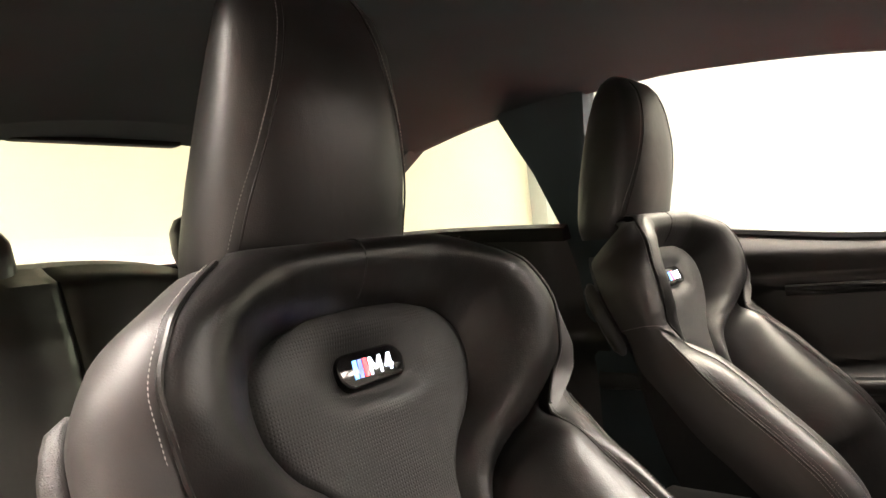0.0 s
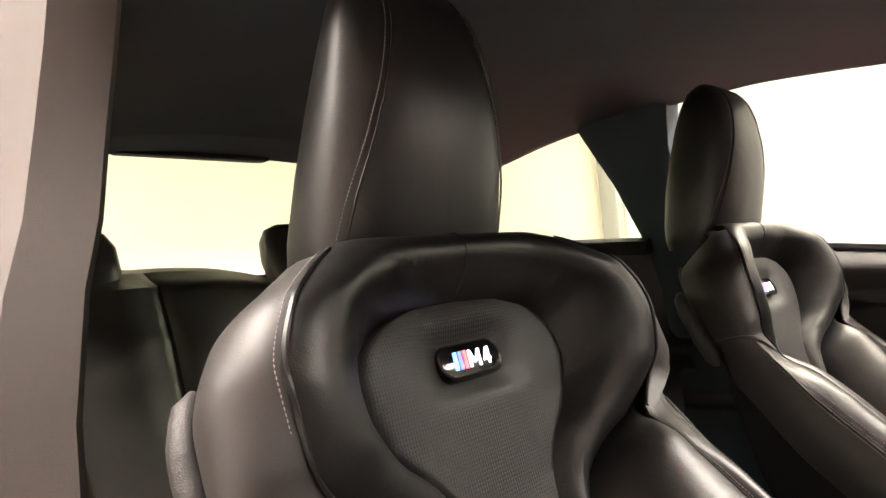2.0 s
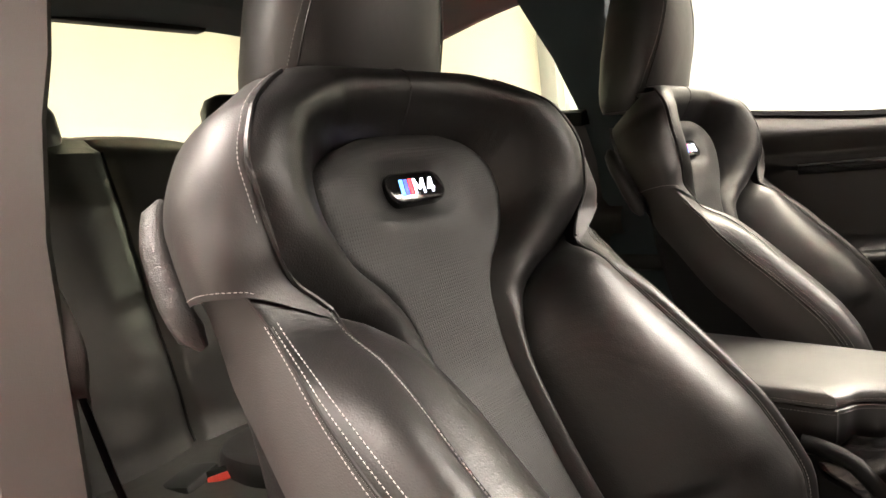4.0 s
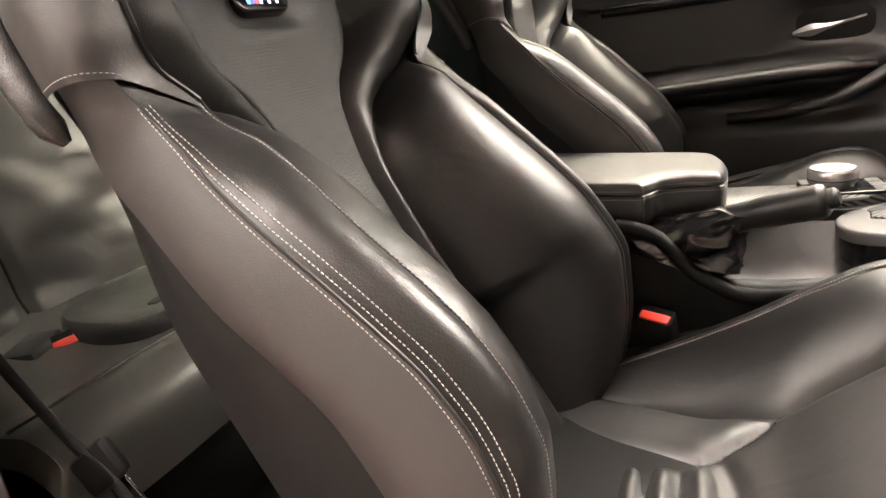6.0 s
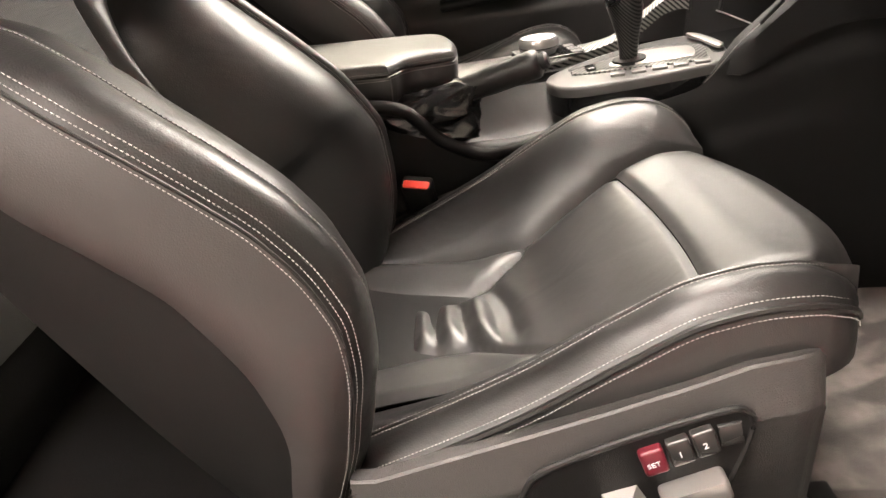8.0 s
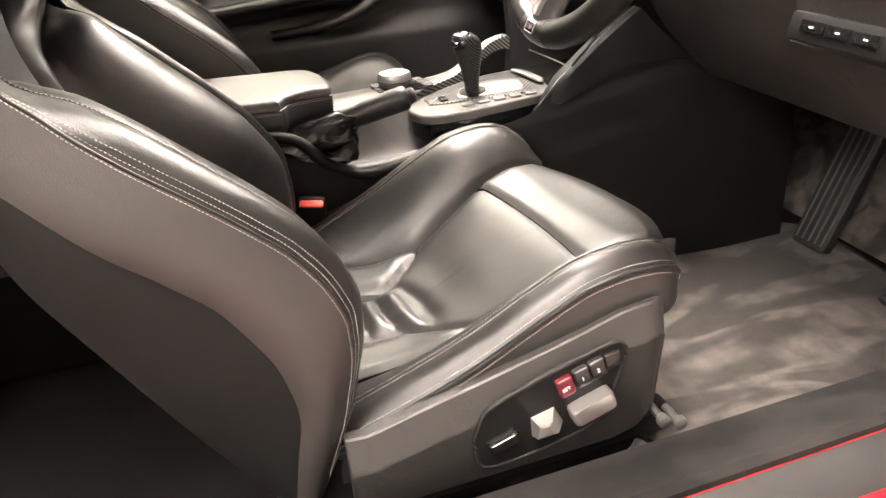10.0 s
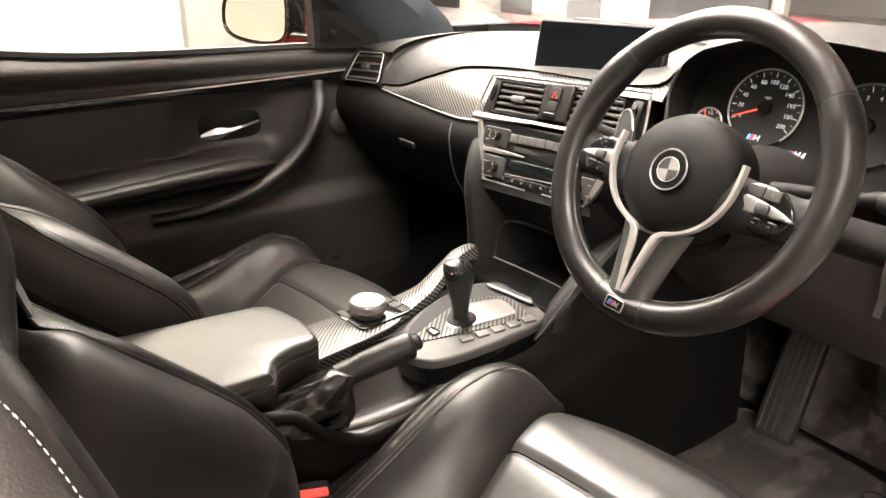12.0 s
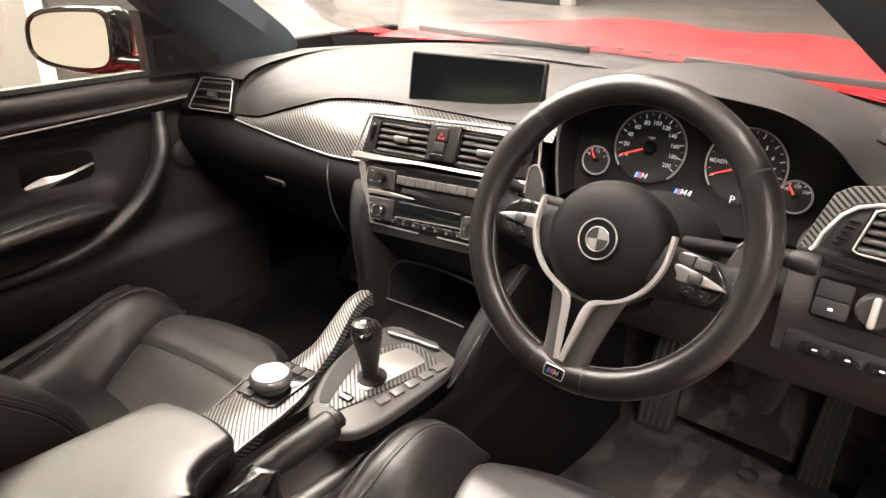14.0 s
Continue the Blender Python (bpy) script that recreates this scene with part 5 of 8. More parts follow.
# thumb wheels in slanting cheeks beside the outlets
for a, e in ((0.0045, 1), (0.268, -1)):
    q = B()
    prism(q, [(a - 0.015, -0.055), (a + 0.008, -0.055), (a + 0.014, -0.002), (a - 0.003, -0.002)], 0.012, CS @ Matrix.Translation((0, 0, -0.001)), 0.002)
    ch = part("vent_cheek", q, STACK_GREY, stack)
    q = B()
    lathe(q, [(0.0, 0.004), (0.0045, 0.004), (0.006, 0.002), (0.006, -0.004)], CS @ Matrix.Translation((a + 0.002, -0.024, 0)) @ Euler((0, 0, -0.12)).to_matrix().to_4x4() @ Matrix.Diagonal((0.7, 2.4, 1, 1)), 20)
    part("vent_wheel", q, GLOSS, ch)
q = B()
tube(q, [cs(p.x, p.y, 0.002) for p in spline([(-0.021, -0.058, 0), (-0.0105, -0.022, 0), (-0.003, -0.001, 0), (0.01, 0.006, 0), (0.14, 0.009, 0), (0.275, 0.011, 0), (0.29, 0.004, 0), (0.296, -0.055, 0)], 5)], 0.0024, 8)
part("stack_frame", q, CREAM, stack, "satin silver surround")
q = B()
loft(q, [[cs(a, -0.0585 - 0.0012 * k, 0.004), cs(a, -0.0615 - 0.006 * k, 0.006), cs(a, -0.063 - 0.0075 * k, 0.001), cs(a, -0.0585, -0.004)] for a, k in ((-0.024, 1.0), (0.02, 0.9), (0.06, 0.6), (0.1, 0.15), (0.29, 0.1))])
part("vent_lip", q, CREAM, stack, "satin silver lip under the outlets")
q = B()
prism(q, [(0.1135, 0.003), (0.1645, 0.0045), (0.160, -0.0515), (0.1085, -0.053)][::-1], 0.02, CS @ Matrix.Translation((0, 0, 0.006)), 0.002)
block = part("button_block", q, STACK_GREY, stack)
for i, (b, h, w, mat) in enumerate(((-0.0115, 0.021, 0.021, PLASTIC), (-0.0315, 0.0165, 0.019, PLASTIC), (-0.0455, 0.009, 0.024, GLOSS))):
    q = B()
    prism(q, rounded(w, h, 0.003), 0.008, CS @ Matrix.Translation((0.1352 - 0.002 * i, b, 0.0095)), 0.0015)
    part("button", q, mat, block)
q = B()
tube(q, [CS @ Vector((0.1352 + x, -0.0135 + y, 0.0098)) for x, y in ((-0.005, -0.004), (0.005, -0.004), (0, 0.005))], 0.0006, 6, True)
part("hazard_mark", q, RED_GLOW, block, "red warning triangle")
# radio and climate panel
q = B()
prism(q, [(p.x, p.y) for p in spline([(-0.004, -0.070, 0), (0.13, -0.069, 0), (0.262, -0.070, 0), (0.258, -0.1, 0), (0.238, -0.155, 0), (0.222, -0.167, 0), (0.13, -0.169, 0), (0.042, -0.168, 0), (0.026, -0.158, 0), (0.006, -0.1, 0)], 4, True)][::-1], 0.04, CS, 0.004)
radio = part("radio_panel", q, GLOSS, stack, "gloss black radio and climate panel")
for e in (1, -1):
    q = B()
    loft(q, [[cs(0.129 + e * (x - 0.129), y, 0.002), cs(0.129 + e * (x + w - 0.129), y, 0.0035), cs(0.129 + e * (x + w - 0.129), y, -0.002), cs(0.129 + e * (x - 0.129), y, -0.008)] for x, y, w in ((-0.0135, -0.069, 0.006), (-0.009, -0.085, 0.011), (0.001, -0.112, 0.012), (0.011, -0.138, 0.010), (0.018, -0.154, 0.007), (0.0235, -0.164, 0.005), (0.03, -0.169, 0.003))])
    part("panel_edge", q, CREAM, radio, "satin silver edge")
for x0, x1 in ((0.026, 0.118), (0.152, 0.232)):
    q = B()
    tube(q, [cs(x0, -0.1675, 0.003), cs(x1, -0.1685, 0.003)], 0.0011, 6)
    part("panel_line", q, CREAM, radio)
q = B()
tube(q, [cs(0.072, -0.1505, 0.004), cs(0.19, -0.1465, 0.004)], 0.0007, 6)
part("panel_line", q, CREAM, radio)
for a, b, r, x0, x1, y0, y1 in ((0.0385, -0.0928, 0.0072, 0.0085, 0.062, -0.111, -0.0785), (0.0437, -0.1445, 0.0098, 0.0155, 0.066, -0.1605, -0.1255), (0.21, -0.1445, 0.0098, 0.19, 0.238, -0.1605, -0.1255)):
    q = B()
    prism(q, [((x0 + x1) / 2 + x, (y0 + y1) / 2 + y) for x, y in rounded(x1 - x0, y1 - y0, 0.004)], 0.006, CS @ Matrix.Translation((0, 0, 0.003)), 0.0015)
    kp = part("knob_plate", q, STACK_GREY, radio)
    q = B()
    tube(q, [cs(x0, y1 - 0.003, 0.0035), cs(x0, y0 + 0.003, 0.0035), cs(x0 + 0.003, y0, 0.0035), cs(x1 - 0.02, y0, 0.0035)], 0.0006, 6)
    part("plate_outline", q, CREAM, kp)
    q = B()
    lathe(q, [(0.0, 0.014), (r * 0.80, 0.014), (r * 0.86, 0.0125), (r, 0.004), (r * 1.05, 0.0)], CS @ Matrix.Translation((a, b, 0.003)), 28)
    dialk = part("knob", q, SOFT_PLASTIC, radio)
    q = B()
    tube(q, [CS @ Vector((a + r * 0.92 * math.cos(k * math.pi / 14), b + r * 0.92 * math.sin(k * math.pi / 14), 0.0165)) for k in range(28)], 0.0011, 6, True)
    part("knob_ring", q, BRIGHT, dialk, "bright ring")
    for mx_, my_ in ((-0.021, 0.008), (-0.021, -0.008)):
        q = B()
        prism(q, rounded(0.006, 0.0016, 0.0004), 0.0005, CS @ Matrix.Translation((a + mx_ if a < 0.2 else a - mx_, b + my_, 0.0035)))
        part("key_mark", q, STEEL, kp)
for i in range(8):
    q = B()
    prism(q, rounded(0.0172, 0.0135, 0.0012), 0.008, CS @ Matrix.Translation((0.074 + 0.018 * i, -0.0915 + 0.00025 * i, 0.0055)), 0.0012)
    part("preset_button", q, PRESET_GREY, radio)
q = B()
prism(q, rounded(0.12, 0.0075, 0.002), 0.006, CS @ Matrix.Translation((0.135, -0.1075, 0.001)), 0.001)
part("disc_slot", q, RUBBER, radio)
q = B()
prism(q, [(0.0115, -0.1135), (0.055, -0.1135), (0.10, -0.1165), (0.10, -0.118), (0.06, -0.1205), (0.0145, -0.1215)][::-1], 0.006, CS @ Matrix.Translation((0, 0, 0.003)), 0.001)
part("silver_blade", q, CREAM, radio)
q = B()
prism(q, rounded(0.115, 0.020, 0.003), 0.004, CS @ Matrix.Translation((0.13, -0.1355, 0.001)), 0.001)
part("climate_display", q, SCREEN, radio)
for i in range(8):
    q = B()
    prism(q, rounded(0.0185, 0.0105, 0.002), 0.006, CS @ Matrix.Translation((0.068 + 0.0195 * i, -0.1585, 0.0012)), 0.001)
    key = part("climate_key", q, GLOSS, radio)
    q = B()
    prism(q, rounded(0.0042, 0.0042, 0.001), 0.0006, CS @ Matrix.Translation((0.068 + 0.0195 * i, -0.1585, 0.0016)))
    part("key_mark", q, GUNMETAL, key)
# stack below the radio down to the tunnel
q = B()
loft(q, [[cs(0.03, -0.166, -0.004), cs(0.235, -0.166, -0.004), Vector((0.175, 0.26, 0.73)), Vector((-0.09, 0.26, 0.73))], [cs(0.03, -0.182, 0.0), cs(0.245, -0.182, 0.0), Vector((0.17, 0.26, 0.67)), Vector((-0.09, 0.26, 0.67))], [cs(0.04, -0.225, -0.06), cs(0.25, -0.225, -0.06), Vector((0.17, 0.26, 0.64)), Vector((-0.09, 0.26, 0.64))]])
part("stack_foot", q, material("ledge_black", (0.003, 0.003, 0.003), 0.5, spec=0.12), stack)
q = B()
rings = []
for p in spline([(-0.135, 0.16, 0.785), (-0.118, 0.115, 0.76), (-0.10, 0.09, 0.70), (-0.088, 0.09, 0.62), (-0.082, 0.085, 0.55), (-0.08, 0.07, 0.45), (-0.08, 0.06, 0.3)], 8):
    rings.append([p + Vector(o) for o in ((-0.012, 0.012, 0), (-0.008, -0.004, 0), (0.004, -0.011, 0), (0.018, -0.008, 0), (0.026, 0.006, 0), (0.026, 0.25, 0), (-0.012, 0.25, 0))])
loft(q, rings)
part("stack_cheek", q, SOFT_PLASTIC, stack, "leather cheek beside the stack")

# display
display = thing("centre_display", "wide dark infotainment screen standing on the dash", "screen", (0.0, 0.27, 0.875))
SM = Matrix.Translation((0.0, 0.270, 0.9155)) @ Euler((radians(90 - 11), 0, radians(13))).to_matrix().to_4x4()
q = B()
prism(q, rounded(0.236, 0.106, 0.006), 0.014, SM, 0.003)
body = part("display_case", q, PLASTIC, display)
q = B()
prism(q, rounded(0.228, 0.098, 0.003), 0.002, SM @ Matrix.Translation((0, 0, 0.0005)))
part("display_glass", q, SCREEN, body, "dark screen glass")
q = B()
rbox(q, (0.02, 0.30, 0.872), (0.14, 0.04, 0.02), 0.006, Euler((0, 0, radians(13))).to_matrix())
part("display_foot", q, SOFT_PLASTIC, display)


# ---------------------------------------------------------------- instruments
cluster = thing("instrument_cluster", "black instrument cluster with four round white-figured gauges", "instruments", (0.375, 0.25, 0.8))
GM = Matrix.Translation((0.375, 0.256, 0.862)) @ Euler((radians(90 - 14), 0, radians(2))).to_matrix().to_4x4()
q = B()
prism(q, [(p.x, p.y) for p in spline([(-0.185, -0.05, 0), (-0.18, 0.04, 0), (-0.12, 0.09, 0), (0.0, 0.11, 0), (0.12, 0.10, 0), (0.185, 0.06, 0), (0.2, -0.02, 0), (0.17, -0.06, 0), (0.0, -0.075, 0)], 5, True)][::-1], 0.01, GM @ Matrix.Translation((0, 0, -0.004)))
part("gauge_panel", q, DIAL, cluster)
# cowl walls round the gauges
q = B()
arch = spline([(0.205, 0.205, 0.80), (0.196, 0.21, 0.85), (0.198, 0.212, 0.905), (0.245, 0.202, 0.952), (0.37, 0.191, 0.977), (0.47, 0.191, 0.971), (0.543, 0.199, 0.94), (0.584, 0.2, 0.89), (0.565, 0.195, 0.835), (0.54, 0.19, 0.80)], 8)
inner = []
for p in arch:
    c = Vector((0.375, 0.26, 0.87))
    inner.append(Vector((ss(c.x, p.x, 0.93), 0.268, ss(c.z, p.z, 0.90))))
loft(q, [arch, [ss(a, b, 0.5) for a, b in zip(arch, inner)], inner], closed=False)
part("gauge_cowl", q, SOFT_PLASTIC, cluster)
q = B()
tube(q, arch[:20], 0.0024, 8)
part("cowl_edge", q, GUNMETAL, cluster, "grey edge of the cowl")


RING = material("gauge_ring_paint", (0.42, 0.41, 0.4), 0.35, metal=0.5, vary=0.05)
DIAL_GREY = material("gauge_face", (0.022, 0.022, 0.022), 0.55, spec=0.3, vary=0.1)


def gauge(ox, oy, r, figures, a0, a1, ticks, needle, minor=1, fs=0.0085):
    m = GM @ Matrix.Translation((ox, oy, 0.001))
    q = B()
    lathe(q, [(0.0, 0.0), (r, 0.0), (r, -0.004)], m, 48)
    g = part("gauge", q, DIAL_GREY, cluster)
    q = B()
    n = 40
    lo, hi = (radians(a0 + 14), radians(a1 - 14)) if r > 0.03 else (0.0, 2 * math.pi)
    tube(q, [m @ Vector((r * 1.03 * math.cos(ss(lo, hi, i / n)), r * 1.03 * math.sin(ss(lo, hi, i / n)), 0.002)) for i in range(n + 1)], 0.0014, 8)
    part("gauge_ring", q, RING, g, "thin bright ring")
    q = B()
    for i in range(ticks + 1):
        a = radians(ss(a0, a1, i / ticks))
        big = i % (minor + 1) == 0
        l = 0.13 if big else 0.07
        d = Vector((math.cos(a), math.sin(a), 0))
        s = Vector((-d.y, d.x, 0)) * (0.0005 if big else 0.00025)
        vs = [q.verts.new(m @ (p + Vector((0, 0, 0.0008)))) for p in (d * r * 0.96 + s, d * r * 0.96 - s, d * r * (0.96 - l) - s, d * r * (0.96 - l) + s)]
        q.faces.new(vs)
    t = part("gauge_ticks", q, WHITE_INK, g)
    t["kind"] = "stuff"
    for k, (txt, frac) in enumerate(figures):
        a = radians(ss(a0, a1, frac))
        part("figure", text_mesh(txt, fs, m @ Matrix.Translation((r * 0.70 * math.cos(a), r * 0.70 * math.sin(a) - fs * 0.35, 0.0012)), align="CENTER", depth=0.0001), WHITE_INK, g)
    q = B()
    a = radians(needle)
    d = Vector((math.cos(a), math.sin(a), 0))
    s = Vector((-d.y, d.x, 0))
    prism(q, [(-d.x * r * 0.1 + s.x * 0.0014, -d.y * r * 0.1 + s.y * 0.0014), (-d.x * r * 0.1 - s.x * 0.0014, -d.y * r * 0.1 - s.y * 0.0014), (d.x * r * 0.9 - s.x * 0.0005, d.y * r * 0.9 - s.y * 0.0005), (d.x * r * 0.9 + s.x * 0.0005, d.y * r * 0.9 + s.y * 0.0005)], 0.0012, m @ Matrix.Translation((0, 0, 0.004)))
    part("pointer", q, RED_GLOW, g, "red pointer")
    q = B()
    lathe(q, [(0.0, 0.006), (r * 0.16, 0.006), (r * 0.2, 0.003), (r * 0.2, 0.0)], m, 24)
    part("pointer_cap", q, SOFT_PLASTIC, g)
    return g


speed = [(str(v), v / 200) for v in range(0, 201, 20)]
gauge(-0.062, 0.021, 0.0485, speed, 205, -35, 20, 203, 1, 0.0082)
part("figure", text_mesh("mph", 0.005, GM @ Matrix.Translation((-0.062, 0.033, 0.002)), align="CENTER", depth=0.0001), WHITE_INK, cluster)
gauge(0.066, 0.019, 0.0485, [(str(v), (v + 1) / 9.6) for v in range(1, 9)] + [("READY", 0.115)], 205, -35, 18, 203, 1, 0.0075)
gauge(-0.136, -0.011, 0.0195, [("0", 0.02), ("1/2", 0.5), ("1", 0.98)], 150, 30, 4, 122, 0, 0.0062)
gauge(0.131, -0.006, 0.0195, [("70", 0.06), ("120", 0.5), ("170", 0.94)], 150, 30, 4, 125, 0, 0.0055)
for i, col in enumerate(((0.1, 0.32, 0.75), (0.05, 0.07, 0.4), (0.75, 0.04, 0.05))):
    for ox, oy, k in ((-0.075, -0.0225, 1.0), (-0.016, -0.033, 0.9)):
        q = B()
        x = i * 0.0028 * k
        prism(q, [(x, 0), (x + 0.0022 * k, 0), (x + 0.0045 * k, 0.0075 * k), (x + 0.0023 * k, 0.0075 * k)], 0.0003, GM @ Matrix.Translation((ox, oy, 0.0022)))
        part("stripe", q, material("stripe_glow", col, 0.4, emit=col, strength=0.8), cluster)
part("emblem_mark", slant_mark(0.0105, GM @ Matrix.Translation((-0.066, -0.0225, 0.0022)), False, 0.0002), WHITE_INK, cluster)
part("emblem_mark", slant_mark(0.0105, GM @ Matrix.Translation((-0.008, -0.033, 0.0022)), True, 0.0002), WHITE_INK, cluster)
part("lettering", text_mesh("P", 0.0145, GM @ Matrix.Translation((0.056, -0.03, 0.0022)), depth=0.0001), WHITE_INK, cluster)

# ---------------------------------------------------------------- steering wheel
WM = Matrix.Translation((0.3825, -0.004, 0.857)) @ Euler((radians(67), 0, radians(-1.7))).to_matrix().to_4x4() @ Euler((0, 0, radians(-2))).to_matrix().to_4x4()
NW = (WM.to_3x3() @ Vector((0, 0, 1)))
wheel = thing("steering_wheel", "black leather steering wheel with silver trimmed spokes", "steering wheel", (0.378, 0.1, 0.8))


def on_wheel(x, y, z=0.0):
    return WM @ Vector((x, y, z))


def arc(r, a0, a1, n=24, z=0.0):
    return [on_wheel(r * math.cos(radians(ss(a0, a1, i / n))), r * math.sin(radians(ss(a0, a1, i / n))), z) for i in range(n + 1)]


R = 0.158
rim_r = table([(-60, 0.0172), (0, 0.0175), (30, 0.0185), (45, 0.0165), (90, 0.0162), (135, 0.0165), (150, 0.0185), (180, 0.0175), (240, 0.0172), (300, 0.0172)])
for a0, a1 in ((39, 137), (138, 258), (259, 281), (282, 398)):
    bm = B()
    n = 30
    path = arc(R, a0, a1, n)
    rr = [rim_r(((ss(a0, a1, i / n) + 60) % 360) - 60) for i in range(n + 1)]
    tube(bm, path, rr, 18, up=NW, flat=1.0)
    part("rim", bm, RIM_LEATHER, wheel)
for a in (38.5, 137.5, 258.5, 281.5):
    bm = B()
    c = on_wheel(R * math.cos(radians(a)), R * math.sin(radians(a)))
    t = (WM.to_3x3() @ Vector((-math.sin(radians(a)), math.cos(radians(a)), 0)))
    tube(bm, [c - t * 0.0012, c + t * 0.0012], 0.0168, 18, up=NW)
    part("rim_joint", bm, RUBBER, wheel)
bm = B()
for i in range(150):
    a = radians(ss(-77, 0, i / 74)) if i < 75 else radians(ss(186, 256, (i - 75) / 74))
    d = 0.55 if i % 2 else -0.55
    r = R - 0.0172 * math.cos(0.2)
    p, w = on_wheel(r * math.cos(a), r * math.sin(a), 0.004), on_wheel(r * math.cos(a + 0.014), r * math.sin(a + 0.014), 0.004 + 0.003 * d)
    tube(bm, [p + Vector((0, 0, 0)), w], 0.0007, 4)
part("rim_stitching", bm, material("rim_thread", (0.13, 0.125, 0.12), 0.7, spec=0.2), wheel)["kind"] = "stuff"
HM = WM @ Matrix.Translation((0.003, -0.0055, -0.010))


def on_hub(x, y, z=0.0):
    return HM @ Vector((x, y, z))


# hub cushion
bm = B()
rings = []
for sc, z in ((0.0, 0.034), (0.45, 0.0335), (0.75, 0.0305), (0.92, 0.024), (0.985, 0.014), (1.0, 0.0), (0.98, -0.02)):
    rings.append([on_hub(sc * 0.0685 * math.cos(a) * 1.02, sc * (0.066 * math.sin(a) if math.sin(a) > 0 else 0.07 * math.sin(a)), z) for a in [2 * math.pi * k / 48 for k in range(48)]])
rings[0] = [on_hub(0.0006 * math.cos(2 * math.pi * k / 48), 0.0006 * math.sin(2 * math.pi * k / 48), 0.034) for k in range(48)]
loft(bm, rings)
part("hub_cushion", bm, material("hub_skin", (0.0042, 0.004, 0.0039), 0.5, spec=0.1, bump=("leather", 700, 0.3)), wheel)
bm = B()
lathe(bm, [(0.0, 0.0365), (0.0205, 0.0365), (0.0225, 0.0345), (0.0225, 0.03)], HM, 40)
PALE = material("pale_enamel", (0.42, 0.41, 0.39), 0.25, metal=0.7)
roundel = part("roundel", bm, material("roundel_black", (0.004, 0.004, 0.004), 0.5, spec=0.04), wheel, "round black and silver emblem")
bm = B()
tube(bm, [HM @ Vector((0.0213 * math.cos(k * math.pi / 20), 0.0213 * math.sin(k * math.pi / 20), 0.0367)) for k in range(40)], 0.0009, 6, True)
part("roundel_rim", bm, STEEL, roundel)
bm = B()
tube(bm, [HM @ Vector((0.0128 * math.cos(k * math.pi / 16), 0.0128 * math.sin(k * math.pi / 16), 0.0372)) for k in range(32)], 0.0005, 5, True)
part("roundel_ring", bm, STEEL, roundel)
for k in range(4):
    bm = B()
    a0 = 90 * k + 8
    pts = [(0.0, 0.0)] + [(0.0125 * math.cos(radians(a0 + 90 * i / 8)), 0.0125 * math.sin(radians(a0 + 90 * i / 8))) for i in range(9)]
    prism(bm, pts, 0.0006, HM @ Matrix.Translation((0, 0, 0.0373)))
    part("roundel_quarter", bm, PALE if k % 2 == 0 else DIAL, roundel)
# spokes
for sign in (-1, 1):
    bm = B()
    rings = []
    for t in [i / 10 for i in range(11)]:
        x = ss(0.05, 0.155, t)
        yc = -0.011 + 0.003 * t
        h = ss(0.034, 0.023, t) + 0.010 * smooth01(0.7, 1, t)
        dz = ss(0.014, 0.0, t)
        th = ss(0.013, 0.014, t)
        rings.append([on_hub(sign * x, yc + h * math.cos(a) * 0.9, dz + th * math.sin(a)) for a in [2 * math.pi * k / 20 for k in range(20)]])
    loft(bm, rings)
    part("spoke", bm, SOFT_PLASTIC, wheel)
    # button field
    bm = B()
    prism(bm, [(p.x, p.y) for p in spline([(sign * 0.079, 0.012, 0), (sign * 0.1, 0.0165, 0), (sign * 0.118, 0.012, 0), (sign * 0.132, -0.003, 0), (sign * 0.131, -0.014, 0), (sign * 0.12, -0.0285, 0), (sign * 0.098, -0.029, 0), (sign * 0.084, -0.018, 0)], 5, True)], 0.012, HM @ Matrix.Translation((0, 0, 0.019)), 0.003)
    field = part("button_field", bm, GLOSS, wheel)
    bm = B()
    prism(bm, [(p.x, p.y) for p in spline([(sign * 0.081, 0.0015, 0), (sign * 0.10, 0.0005, 0), (sign * 0.12, -0.0035, 0), (sign * 0.1335, -0.0085, 0), (sign * 0.134, -0.0105, 0), (sign * 0.12, -0.0115, 0), (sign * 0.10, -0.013, 0), (sign * 0.083, -0.0125, 0)], 4, True)], 0.004, HM @ Matrix.Translation((0, 0, 0.0225)), 0.0015)
    part("silver_bar", bm, STEEL, field, "satin silver bar")
    bm = B()
    rbox(bm, (0, 0, 0), (0.0145, 0.0115, 0.008), 0.003)
    bm.transform(HM @ Matrix.Translation((sign * 0.104, -0.0065, 0.0225)))
    part("thumb_wheel", bm, RUBBER, field)
    for dx, dy, w, mat in ((0.0885, 0.0085, 0.016, PRESET_GREY if sign > 0 else GLOSS), (0.1065, 0.0085, 0.017, PRESET_GREY if sign > 0 else GLOSS), (0.099, -0.021, 0.014, GLOSS), (0.1145, -0.0205, 0.014, GLOSS)):
        bm = B()
        prism(bm, rounded(w, 0.0105, 0.002), 0.004, HM @ Matrix.Translation((sign * dx, dy, 0.0205)), 0.001)
        b = part("spoke_button", bm, mat, field)
        bm = B()
        prism(bm, rounded(0.0034, 0.0007, 0.0002), 0.0004, HM @ Matrix.Translation((sign * dx, dy, 0.0208)))
        if sign > 0 and dy > 0 and dx > 0.1:
            prism(bm, rounded(0.0009, 0.0042, 0.0003), 0.0005, HM @ Matrix.Translation((sign * dx, dy, 0.0209)))
        part("button_mark", bm, PALE, b)
part("lettering", text_mesh("LIM", 0.005, HM @ Matrix.Translation((-0.108, 0.0115, 0.0209)), align="CENTER"), PALE, wheel)
